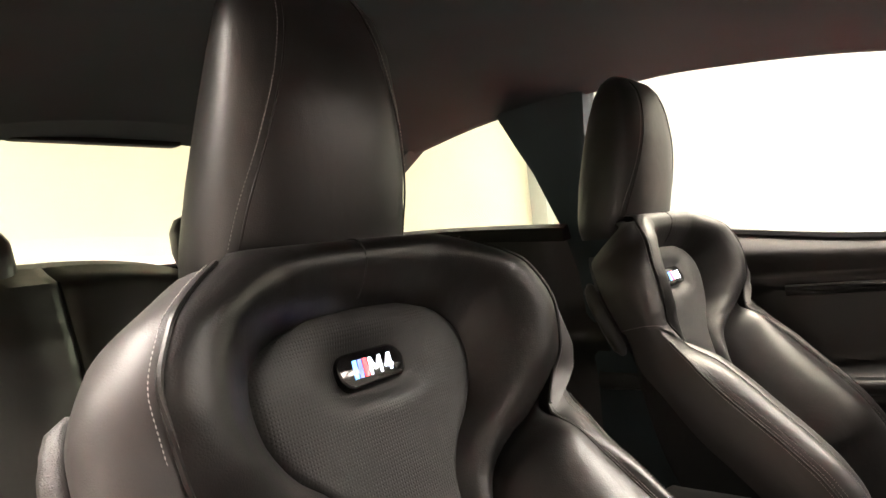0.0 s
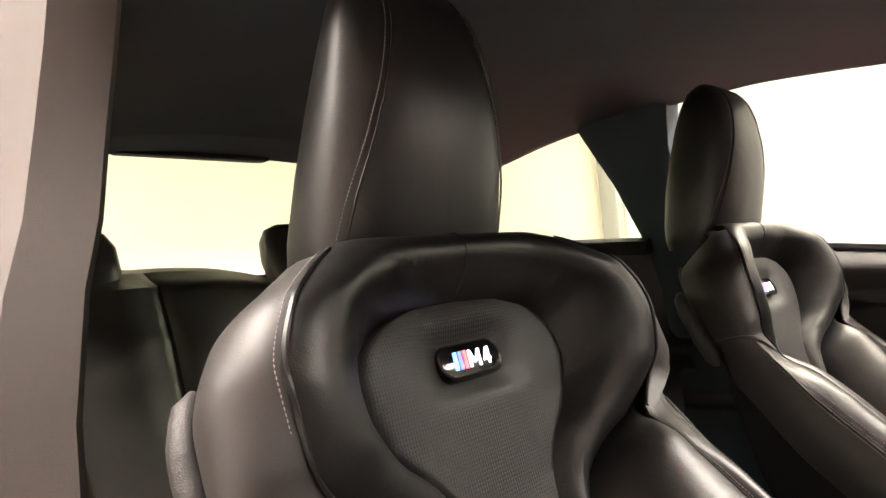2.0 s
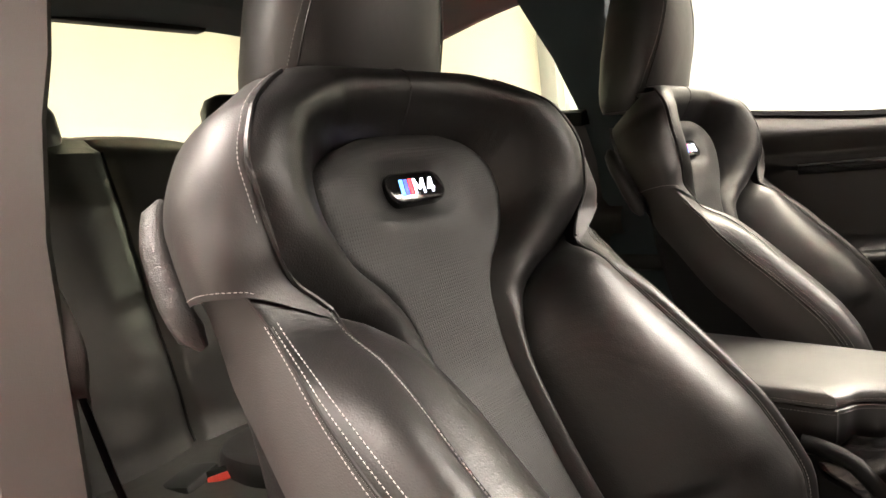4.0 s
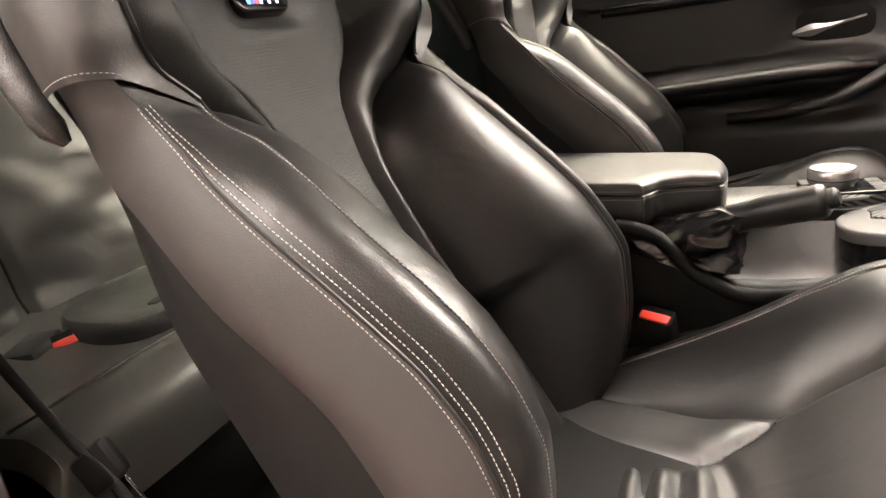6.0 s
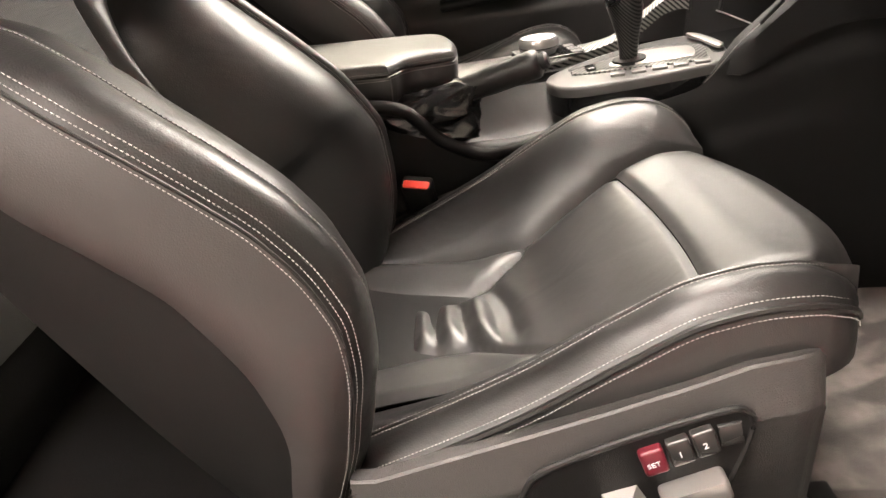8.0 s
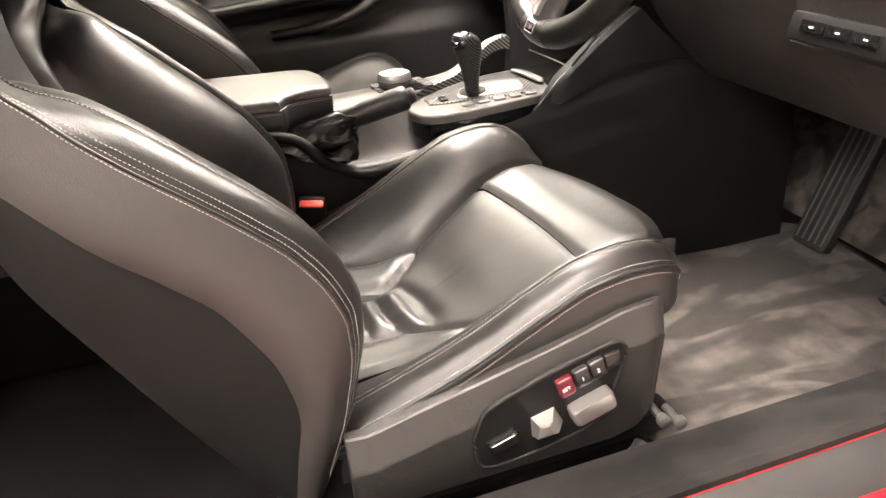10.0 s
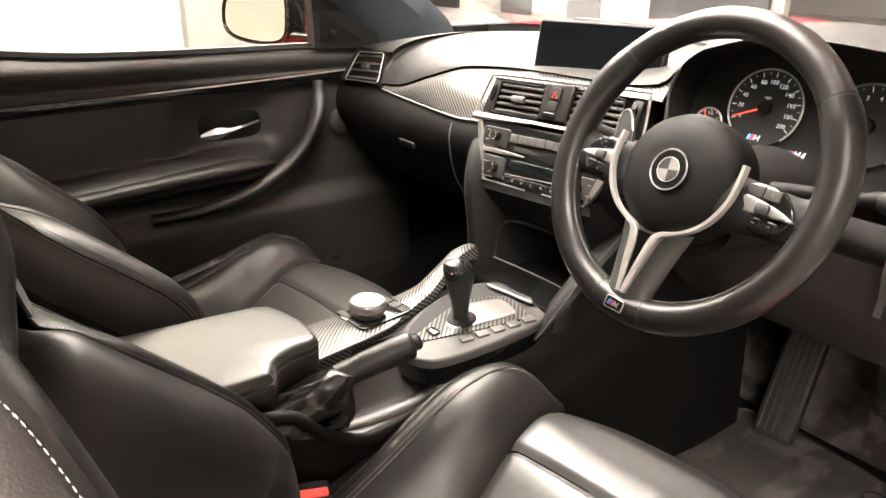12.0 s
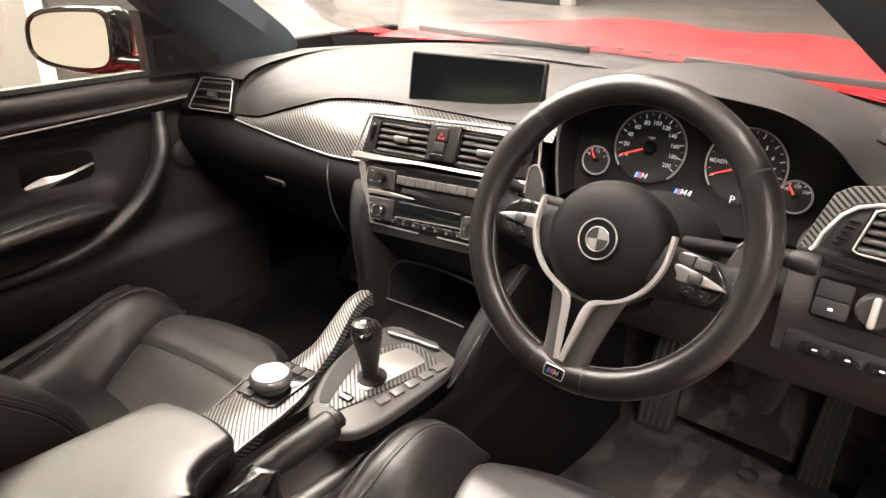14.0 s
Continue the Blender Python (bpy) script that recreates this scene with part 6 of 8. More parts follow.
TRIM_SILVER = material("trim_silver", (0.3, 0.292, 0.28), 0.34, metal=0.5, spec=0.5, vary=0.06)
SPOKE_GREY = material("spoke_lacquer", (0.045, 0.0435, 0.042), 0.42, metal=0.4, spec=0.4, vary=0.08)
# lower double spoke
bm = B()
rings = []
for t in [i / 10 for i in range(11)]:
    y = ss(-0.060, -0.158, t)
    w = ss(0.046, 0.024, t**0.8) + 0.010 * smooth01(0.75, 1, t)
    dz = ss(-0.001, 0.001, t)
    rings.append([on_wheel(w * math.cos(a), y, dz + 0.0135 * math.sin(a)) for a in [2 * math.pi * k / 20 for k in range(20)]])
loft(bm, rings)
part("lower_spoke", bm, SPOKE_GREY, wheel)
for sign in (-1, 1):
    bm = B()
    path = spline([(sign * 0.0765, 0.021, 0.0185), (sign * 0.0775, 0.004, 0.0195), (sign * 0.0755, -0.016, 0.0195), (sign * 0.066, -0.038, 0.0185), (sign * 0.051, -0.0545, 0.018), (sign * 0.034, -0.0645, 0.0175), (sign * 0.0195, -0.0705, 0.0172), (sign * 0.0128, -0.080, 0.0172), (sign * 0.0092, -0.10, 0.0172), (sign * 0.0058, -0.122, 0.0175), (sign * 0.0026, -0.1425, 0.017)], 6)
    rings = []
    for i, p in enumerate(path):
        t = (path[min(i + 1, len(path) - 1)] - path[max(i - 1, 0)]).normalized()
        s = Vector((t.y, -t.x, 0)).normalized()
        w = 0.0017 + 0.0007 * smooth01(0.02, 0.08, p.x * sign) + 0.0030 * smooth01(-0.062, -0.08, p.y) - 0.0016 * smooth01(-0.085, -0.1425, p.y)
        rings.append([WM @ (p + s * (w * a) + Vector((0, 0, b))) for a, b in ((-1, -0.006), (-1, 0.0008), (-0.7, 0.0018), (0.7, 0.0018), (1, 0.0008), (1, -0.006))])
    loft(bm, rings)
    part("silver_trim", bm, TRIM_SILVER, wheel, "satin silver spoke trim")
bm = B()
prism(bm, [(-0.010, -0.074), (-0.0015, -0.14), (0.0015, -0.14), (0.010, -0.074)], 0.003, WM @ Matrix.Translation((0, 0, 0.0158)), 0.0)
part("spoke_slot", bm, material("slot_void", (0.003, 0.003, 0.003), 0.9, spec=0.0), wheel)
bm = B()
prism(bm, rounded(0.024, 0.0125, 0.002), 0.003, WM @ Matrix.Translation((0, -0.1575, 0.0172)), 0.001)
wb = part("wheel_badge", bm, GLOSS, wheel, "small black badge with coloured stripes")
bm = B()
tube(bm, [WM @ Vector((x, y - 0.1575, 0.0175)) for x, y in rounded(0.024, 0.0125, 0.002, 3)], 0.0006, 5, True)
part("badge_rim", bm, STEEL, wb)
for i, col in enumerate(((0.1, 0.32, 0.75), (0.05, 0.07, 0.35), (0.75, 0.04, 0.05))):
    bm = B()
    prism(bm, [(-0.009 + i * 0.0024, -0.167), (-0.0072 + i * 0.0024, -0.167), (-0.0055 + i * 0.0024, -0.161), (-0.0073 + i * 0.0024, -0.161)], 0.0004, WM @ Matrix.Translation((0, 0.0065, 0.0176)))
    part("stripe", bm, material("badge_paint", [c * 0.35 for c in col], 0.4), wb)
part("emblem_mark", slant_mark(0.008, WM @ Matrix.Translation((-0.001, -0.1605, 0.0178)), False, 0.0002), STEEL, wb)
# shift paddles
for sign in (-1, 1):
    bm = B()
    prism(bm, [(p.x, p.y) for p in spline([(sign * 0.112, 0.004, 0), (sign * 0.118, 0.034, 0), (sign * 0.132, 0.055, 0), (sign * 0.144, 0.05, 0), (sign * 0.141, 0.02, 0), (sign * 0.128, -0.006, 0)], 5, True)], 0.006, HM @ Matrix.Translation((0, 0, -0.03)), 0.002)
    pd = part("shift_paddle", bm, SPOKE_GREY, wheel, "metal shift paddle")
    bm = B()
    tube(bm, [HM @ Vector((p.x, p.y, -0.0295)) for p in spline([(sign * 0.118, 0.034, 0), (sign * 0.132, 0.055, 0), (sign * 0.144, 0.05, 0), (sign * 0.141, 0.02, 0)], 6)], 0.0013, 6)
    part("paddle_edge", bm, STEEL, pd, "bright paddle edge")
    if sign > 0:
        part("paddle_mark", text_mesh("+", 0.014, HM @ Matrix.Translation((0.1295, 0.018, -0.0296)), align="CENTER"), WHITE_INK, pd)
# column and stalks
bm = B()
rings = []
for t in [i / 8 for i in range(9)]:
    c = on_wheel(0, -0.03, -0.03) + Vector((0, 0.16 * t, -0.01 * t))
    w, h = ss(0.06, 0.075, t), ss(0.05, 0.06, t)
    rings.append([c + Vector((w * math.cos(a), 0, h * math.sin(a) - 0.01)) for a in [2 * math.pi * k / 24 for k in range(24)]])
loft(bm, rings)
column = solo("steering_column", bm, SOFT_PLASTIC, "dull black steering column shroud", "steering column")
for sign in (-1, 1):
    st = thing("column_stalk", "black control stalk behind the steering wheel", "stalk", (0.378 + sign * 0.08, 0.06, 0.85), group="stalks")
    bm = B()
    tube(bm, spline([(0.378 + sign * 0.06, 0.08, 0.835), (0.378 + sign * 0.12, 0.082, 0.842), (0.378 + sign * 0.165, 0.075, 0.852), (0.378 + sign * 0.178, 0.068, 0.855)], 5), [0.009] * 5 + [0.007] * 5 + [0.009] * 6, 12)
    part("lever", bm, SOFT_PLASTIC, st)
    bm = B()
    tube(bm, [(0.378 + sign * 0.174, 0.070, 0.854), (0.378 + sign * 0.177, 0.069, 0.854), (0.378 + sign * 0.196, 0.064, 0.856), (0.378 + sign * 0.2, 0.064, 0.856)], [0.009, 0.0115, 0.0115, 0.009], 14)
    part("stalk_end", bm, PLASTIC, st)


# ---------------------------------------------------------------- centre console
console = thing("centre_console", "black centre console with carbon and gunmetal panels", "console", (0.03, -0.1, 0.3))
# right and left flanks sweeping down to the floor
for sign in (1, -1):
    bm = B()
    top_zs = table([(-0.62, 0.56), (-0.40, 0.555), (-0.36, 0.545), (-0.31, 0.495), (-0.25, 0.468), (-0.18, 0.475), (-0.10, 0.50), (-0.03, 0.515), (0.02, 0.53), (0.06, 0.565), (0.1, 0.597), (0.16, 0.645), (0.21, 0.68), (0.3, 0.725), (0.5, 0.75)])

    def flank_c(u, v):
        y = ss(-0.62, 0.5, u)
        zt = top_zs(y) if sign > 0 else 0.545
        edge = (0.128 + 0.03 * smooth01(-0.1, 0.06, y) + 0.03 * smooth01(0.1, 0.4, y)) if sign > 0 else 0.075
        x = edge + 0.012 * math.sin(v * 1.6) + 0.02 * v * v
        if sign > 0:
            z = ss(zt, 0.22, v)
            for y0, z0, z1 in ((-0.035, 0.515, 0.19), (0.03, 0.46, 0.2)):
                x += 0.007 * smooth01(z0 + z1 * (y - y0) + 0.012, z0 + z1 * (y - y0) - 0.012, z) * smooth01(-0.16, -0.03, y)
        return Vector((sign * x if sign > 0 else -0.06 - (x - 0.075), y, ss(zt, 0.22, v)))

    grid(bm, 70, 40, flank_c)
    part("console_side", bm, SOFT_PLASTIC, console)
# hollow round the hand brake
bm = B()


def bowl(u, v):
    y = ss(-0.40, -0.09, u)
    x = ss(0.035, 0.14, v)
    z = ss(0.53, top_zs(y), v) - 0.03 * math.sin(math.pi * v)
    return Vector((x, y, z))


top_zs = table([(-0.62, 0.56), (-0.40, 0.555), (-0.36, 0.545), (-0.31, 0.495), (-0.25, 0.468), (-0.18, 0.475), (-0.10, 0.50), (-0.03, 0.515), (0.02, 0.53), (0.06, 0.565), (0.1, 0.597), (0.16, 0.645), (0.21, 0.68), (0.3, 0.725), (0.5, 0.75)])
grid(bm, 24, 12, bowl)
part("brake_hollow", bm, LEATHER_SOFT, console)
for pts, r in (([(0.085, -0.30, 0.462), (0.098, -0.22, 0.462), (0.11, -0.16, 0.477), (0.118, -0.11, 0.5)], 0.017), ([(0.112, -0.31, 0.472), (0.12, -0.24, 0.462), (0.126, -0.18, 0.47), (0.13, -0.12, 0.495)], 0.012)):
    bm = B()
    path = spline(pts, 8)
    tube(bm, path, [r * (0.35 + 0.65 * math.sin(math.pi * min(1, 0.2 + i / len(path)))) for i in range(len(path))], 14, flat=0.8)
    part("hollow_pad", bm, LEATHER_SOFT, console, "soft leather roll in the hollow")
bm = B()
tube(bm, [Vector((0.132 + 0.03 * smooth01(-0.1, 0.06, y), y, top_zs(y))) for y in [ss(-0.40, -0.03, i / 30) for i in range(31)]], [0.009] * 24 + [0.008, 0.007, 0.006, 0.005, 0.004, 0.003, 0.001], 10)
part("hollow_edge", bm, SOFT_PLASTIC, console)
bm = B()
loft(bm, [[Vector((0.148 + 0.004, y, 0.0 + z0)) for z0 in ()] + [Vector((x, y, z)) for x, z in ((-0.06, 0.50), (-0.058, 0.54), (0.03, 0.542), (0.034, 0.50))] for y in (-0.62, -0.4, -0.2, -0.05, 0.06)])
part("console_core", bm, SOFT_PLASTIC, console)
# carbon plate under the controller, rising at its front
bm = B()
right = table([(-0.285, 0.04), (-0.15, 0.018), (-0.084, -0.012), (-0.03, -0.03), (0.02, -0.04), (0.07, -0.045)])
left = table([(-0.285, -0.055), (-0.1, -0.062), (0.0, -0.066), (0.07, -0.066)])
rise = table([(-0.285, 0.551), (-0.1, 0.553), (-0.05, 0.558), (0.0, 0.585), (0.035, 0.606), (0.06, 0.61), (0.07, 0.606)])


def plate(u, v):
    y = ss(-0.285, 0.07, v)
    return Vector((ss(left(y), right(y), u), y, rise(y) + 0.004 * math.sin(math.pi * u)))


rows = grid(bm, 12, 44, plate)
ext = bmesh.ops.extrude_face_region(bm, geom=bm.faces[:])
bmesh.ops.translate(bm, vec=(0, 0, -0.02), verts=[g for g in ext["geom"] if isinstance(g, bmesh.types.BMVert)])
part("carbon_plate", bm, carbon_material("carbon_plate", "Y", 85.0, 0.12), console, "glossy woven carbon plate")
bm = B()
tube(bm, [Vector((right(y) + 0.001, y, rise(y) - 0.002)) for y in [ss(-0.285, -0.12, i / 12) for i in range(13)]], 0.0025, 6)
part("plate_edge", bm, GUNMETAL, console)
# selector surround
bm = B()
outline = [(p.x, p.y) for p in spline([(0.0, 0.085, 0), (-0.03, 0.03, 0), (-0.018, -0.05, 0), (0.012, -0.115, 0), (0.045, -0.155, 0), (0.09, -0.158, 0), (0.125, -0.128, 0), (0.138, -0.04, 0), (0.137, 0.05, 0), (0.11, 0.075, 0)], 5, True)]
SUR = Matrix.Translation((0, 0, 0.551)) @ Euler((radians(4), 0, 0)).to_matrix().to_4x4()
prism(bm, outline, 0.014, SUR, 0.005)
surround = part("selector_surround", bm, material("satin_trim", (0.06, 0.058, 0.056), 0.46, metal=0.15, spec=0.2, vary=0.08), console, "satin silver selector surround")
bm = B()
prism(bm, [(p.x, p.y) for p in spline([(0.0, 0.07, 0), (-0.021, 0.03, 0), (-0.011, -0.045, 0), (0.018, -0.105, 0), (0.04, -0.125, 0), (0.055, -0.09, 0), (0.03, 0.0, 0), (0.045, 0.06, 0), (0.09, 0.06, 0), (0.09, 0.075, 0), (0.03, 0.078, 0)], 4, True)], 0.002, SUR @ Matrix.Translation((0, 0, 0.0008)))
part("dark_inset", bm, material("dark_suede", (0.03, 0.03, 0.03), 0.8, spec=0.2, bump=("noise", 900, 0.4)), surround, "matt dark grey inset")
bm = B()
prism(bm, outline, 0.03, SUR @ Matrix.Translation((0, 0, -0.014)) @ Matrix.Diagonal((0.98, 0.98, 1, 1)))
part("surround_skirt", bm, GLOSS, surround)
bm = B()
inl = [(p.x, p.y) for p in spline([(0.012, -0.01, 0), (0.04, 0.05, 0), (0.06, 0.058, 0), (0.112, 0.045, 0), (0.118, 0.03, 0), (0.075, -0.11, 0), (0.06, -0.122, 0), (0.046, -0.112, 0)], 5, True)]
prism(bm, inl, 0.004, SUR @ Matrix.Translation((0, 0, 0.0025)), 0.0015)
part("carbon_inlay", bm, CARBON, surround)
bm = B()
inl2 = [(p.x, p.y) for p in spline([(0.03, -0.015, 0), (0.045, 0.034, 0), (0.065, 0.042, 0), (0.095, 0.034, 0), (0.098, 0.018, 0), (0.078, -0.06, 0), (0.065, -0.072, 0), (0.05, -0.062, 0)], 5, True)]
prism(bm, inl2, 0.003, SUR @ Matrix.Translation((0, 0, 0.0045)), 0.001)
part("gate_plate", bm, STEEL, surround, "satin silver gate plate")
bm = B()
lathe(bm, [(0.0005, 0.0012), (0.019, 0.0012), (0.0225, 0.0006), (0.023, -0.004)], SUR @ Matrix.Translation((0.061, -0.044, 0.0062)), 28)
part("gate_ring", bm, SOFT_PLASTIC, surround)
for i in range(5):
    bm = B()
    t = i / 4
    prism(bm, rounded(0.0155, 0.019, 0.002), 0.004, SUR @ Matrix.Translation((ss(0.106, 0.124, t), ss(-0.07, 0.035, t), 0.0035)) @ Euler((0, 0, radians(-12))).to_matrix().to_4x4(), 0.001)
    part("console_button", bm, GUNMETAL, surround)
bm = B()
prism(bm, rounded(0.021, 0.013, 0.003), 0.005, SUR @ Matrix.Translation((0.062, -0.098, 0.0065)), 0.0015)
part("drive_button", bm, GLOSS, surround)
# tray in front of the selector, with a bright lid
bm = B()
grid(bm, 8, 6, lambda u, v: Vector((ss(-0.05, 0.15, u), ss(0.08, 0.25, v), 0.545 + 0.01 * v)))
part("tray_floor", bm, GLOSS, console)
bm = B()
prism(bm, [(p.x, p.y) for p in spline([(0.006, 0.05, 0), (0.012, 0.063, 0), (0.05, 0.071, 0), (0.085, 0.075, 0), (0.094, 0.064, 0), (0.05, 0.058, 0)], 4, True)][::-1], 0.004, Matrix.Translation((0, 0, 0.5645)), 0.001)
part("ashtray_lid", bm, ALU, console, "pale silver tray lid")
bm = B()
tube(bm, spline([(-0.054, 0.118, 0.575), (-0.046, 0.113, 0.5785), (0.04, 0.125, 0.575), (0.1, 0.125, 0.575)], 6), 0.0011, 6)
part("tray_edge", bm, STEEL, console)
bm = B()
tube(bm, spline([(-0.055, 0.118, 0.575), (-0.05, 0.135, 0.64), (0.06, 0.15, 0.645), (0.155, 0.13, 0.64), (0.16, 0.09, 0.60)], 6), 0.003, 8)
part("tray_frame", bm, SOFT_PLASTIC, console)
# padded cheek on the driver's side, in front of the surround
bm = B()


def cheek(y):
    e = 0.128 + 0.03 * smooth01(-0.1, 0.06, y) + 0.03 * smooth01(0.1, 0.4, y)
    z = top_zs(y)
    h = 0.022 * smooth01(0.03, 0.1, y) + 0.13 * smooth01(0.08, 0.4, y)
    g = 0.1 + 0.9 * smooth01(0.03, 0.075, y)
    return [Vector((e - 0.012 + (a + 0.012) * g, y, z - 0.006 + (b + 0.006) * g)) for a, b in ((-0.03, -0.02), (-0.028, 0.002), (-0.02, 0.009), (-0.004, 0.008), (0.005, 0.0), (0.008, -0.012 - 0.2 * h), (0.0105, -0.015 - 0.6 * h), (0.012, -0.018 - h), (0.0, -0.022 - h))]


ys = [ss(0.03, 0.42, i / 40) for i in range(41)]
loft(bm, [cheek(y) for y in ys])
part("knee_pad", bm, SOFT_PLASTIC, console, "stitched leather knee pad")
bm = B()
stitches(bm, [cheek(y)[3] + Vector((0.003, 0, 0.0006)) for y in ys])
part("stitching", bm, THREAD, console)["kind"] = "stuff"
# armrest
bm = B()
arm = [(p.x, p.y) for p in spline([(-0.052, -0.292, 0), (0.0, -0.278, 0), (0.052, -0.279, 0), (0.066, -0.292, 0), (0.072, -0.325, 0), (0.086, -0.352, 0), (0.108, -0.366, 0), (0.118, -0.39, 0), (0.118, -0.56, 0), (0.09, -0.60, 0), (-0.06, -0.60, 0), (-0.078, -0.56, 0), (-0.076, -0.36, 0), (-0.07, -0.31, 0)], 6, True)]
AM = Matrix.Translation((0, -0.44, 0.602)) @ Euler((radians(-2.2), 0, 0)).to_matrix().to_4x4() @ Matrix.Translation((0, 0.44, 0))
c0 = Vector((0.02, -0.44))


def inset(d):
    """The outline drawn in by d."""
    out = []
    n = len(arm)
    for i in range(n):
        a, b, c = Vector(arm[i - 1]), Vector(arm[i]), Vector(arm[(i + 1) % n])
        t = (c - a).normalized()
        out.append(b + Vector((t.y, -t.x)) * d)
    return out


core = inset(0.010)
rings = [[AM @ Vector((ss(c0.x, p.x, k), ss(c0.y, p.y, k), z)) for p in core] for k, z in ((0.003, 0.005), (0.25, 0.005), (0.5, 0.0049), (0.85, 0.0042))]
for d, z in ((0.010, 0.003), (0.006, 0.0016), (0.003, -0.001), (0.0005, -0.006), (0.0, -0.0095), (0.0022, -0.0112), (0.0, -0.013), (0.0, -0.03), (0.001, -0.046), (0.006, -0.054)):
    rings.append([AM @ Vector((p.x, p.y, z)) for p in inset(d)])
loft(bm, rings)
rest = thing("armrest", "padded leather centre armrest with twin stitching", "armrest", (0.02, -0.44, 0.545))
part("armrest_pad", bm, LEATHER_SOFT, rest)
bm = B()
for d, z in ((0.0006, -0.0065), (-0.0003, -0.0165)):
    ring = inset(d)
    stitches(bm, [AM @ Vector((p.x, p.y, z)) for p in ring + ring[:1]])
part("stitching", bm, THREAD, rest)["kind"] = "stuff"
bm = B()
prism(bm, [(x * 0.93 + 0.0014, y * 0.93 - 0.031) for x, y in arm], 0.06, Matrix.Translation((0, 0, 0.55)))
part("armrest_base", bm, SOFT_PLASTIC, rest)
# controller
knob = thing("rotary_controller", "silver rimmed rotary controller on the carbon plate", "controller", (-0.022, -0.158, 0.552))
KM = Matrix.Translation((-0.029, -0.156, 0.5545))
bm = B()
prism(bm, rounded(0.066, 0.10, 0.012, 6), 0.004, KM @ Matrix.Translation((0.002, 0.012, 0.0025)) @ Euler((0, 0, radians(8))).to_matrix().to_4x4(), 0.0015)
part("controller_base", bm, GLOSS, knob)
for i in range(3):
    bm = B()
    prism(bm, rounded(0.018, 0.016, 0.002), 0.004, KM @ Matrix.Translation((-0.022 + 0.020 * i, 0.050 + 0.003 * (i - 1), 0.0035)) @ Euler((0, 0, radians(8))).to_matrix().to_4x4(), 0.001)
    part("menu_key", bm, PLASTIC, knob)
for i in range(2):
    bm = B()
    prism(bm, rounded(0.028, 0.012, 0.002), 0.004, KM @ Matrix.Translation((-0.018 + 0.032 * i, -0.031, 0.0035)) @ Euler((0, 0, radians(8))).to_matrix().to_4x4(), 0.001)
    part("menu_key", bm, PLASTIC, knob)
bm = B()
lathe(bm, [(0.024, 0.002), (0.0255, 0.006), (0.0285, 0.009), (0.0295, 0.016), (0.0290, 0.023), (0.027, 0.0255), (0.0262, 0.0248)], KM, 56)
part("knurled_ring", bm, material("ring_metal", (0.34, 0.33, 0.32), 0.34, metal=0.85),  knob, "polished metal ring")
bm = B()
lathe(bm, [(0.0005, 0.0262), (0.018, 0.0262), (0.0262, 0.0256), (0.0266, 0.024)], KM, 56)
touch = part("touch_pad", bm, material("touch_paint", (0.36, 0.347, 0.335), 0.8, spec=0.06), knob, "pale brushed touch surface")
for r, z in ((0.0262, 0.0258), (0.0292, 0.0135)):
    bm = B()
    tube(bm, [KM @ Vector((r * math.cos(k * math.pi / 24), r * math.sin(k * math.pi / 24), z)) for k in range(48)], 0.0008, 6, True)
    part("dark_groove", bm, RUBBER, touch)
# gear selector
sel = thing("gear_selector", "glossy black carbon gear selector with a lit red mark", "gear selector", (0.055, -0.044, 0.55))
bm = B()
rings = []
for z, y, rx, ry in ((0.545, 0.0, 0.010, 0.011), (0.57, 0.0, 0.0105, 0.012), (0.59, -0.001, 0.013, 0.015), (0.606, -0.002, 0.0155, 0.0185), (0.622, -0.004, 0.0178, 0.0215), (0.634, -0.006, 0.0185, 0.022), (0.643, -0.009, 0.017, 0.0195), (0.649, -0.012, 0.0135, 0.0145), (0.652, -0.014, 0.006, 0.007)):
    rings.append([Vector((0.057 + 0.03 * max(0.0, z - 0.6) + 1.14 * rx * math.cos(a), -0.044 + y + 1.1 * ry * math.sin(a), z)) for a in [2 * math.pi * k / 32 for k in range(32)]])
loft(bm, rings)
part("selector_grip", bm, carbon_material("selector_carbon", "Z", 110.0, 0.025), sel)
cn = Vector((0.36, -0.62, 0.70)).normalized()
cx_ = Vector((1, 0, 0)) - cn * cn.x
cx_.normalize()
CAP = Matrix.Translation(Vector((0.0578, -0.0515, 0.6295)) + cn * 0.0205) @ Matrix((cx_, cn.cross(cx_), cn)).transposed().to_4x4()
bm = B()
lathe(bm, [(0.0003, 0.0035), (0.007, 0.003), (0.012, 0.0012), (0.0148, -0.002), (0.0165, -0.007)], CAP @ Matrix.Diagonal((0.98, 1.1, 1, 1)), 36)
cap = part("selector_cap", bm, GLOSS, sel)
for dx, dy in ((0, 0.0055), (-0.0055, 0.0), (0.0055, 0.0), (0, 0.0), (0, -0.0055)):
    bm = B()
    prism(bm, rounded(0.0034, 0.0034, 0.0008), 0.0006, CAP @ Matrix.Translation((dx, dy + 0.002, 0.0036)))
    part("shift_mark", bm, RED_GLOW if dx == 0 and dy == 0 else PALE, cap)
for i, col in enumerate(((0.1, 0.32, 0.75), (0.05, 0.07, 0.35), (0.75, 0.04, 0.05), (0.7, 0.7, 0.7))):
    bm = B()
    prism(bm, rounded(0.0022, 0.004, 0.0003), 0.0006, CAP @ Matrix.Translation((-0.005 + 0.0032 * i, -0.0085, 0.0026)))
    part("selector_stripe", bm, material("selector_paint", col, 0.4), sel)
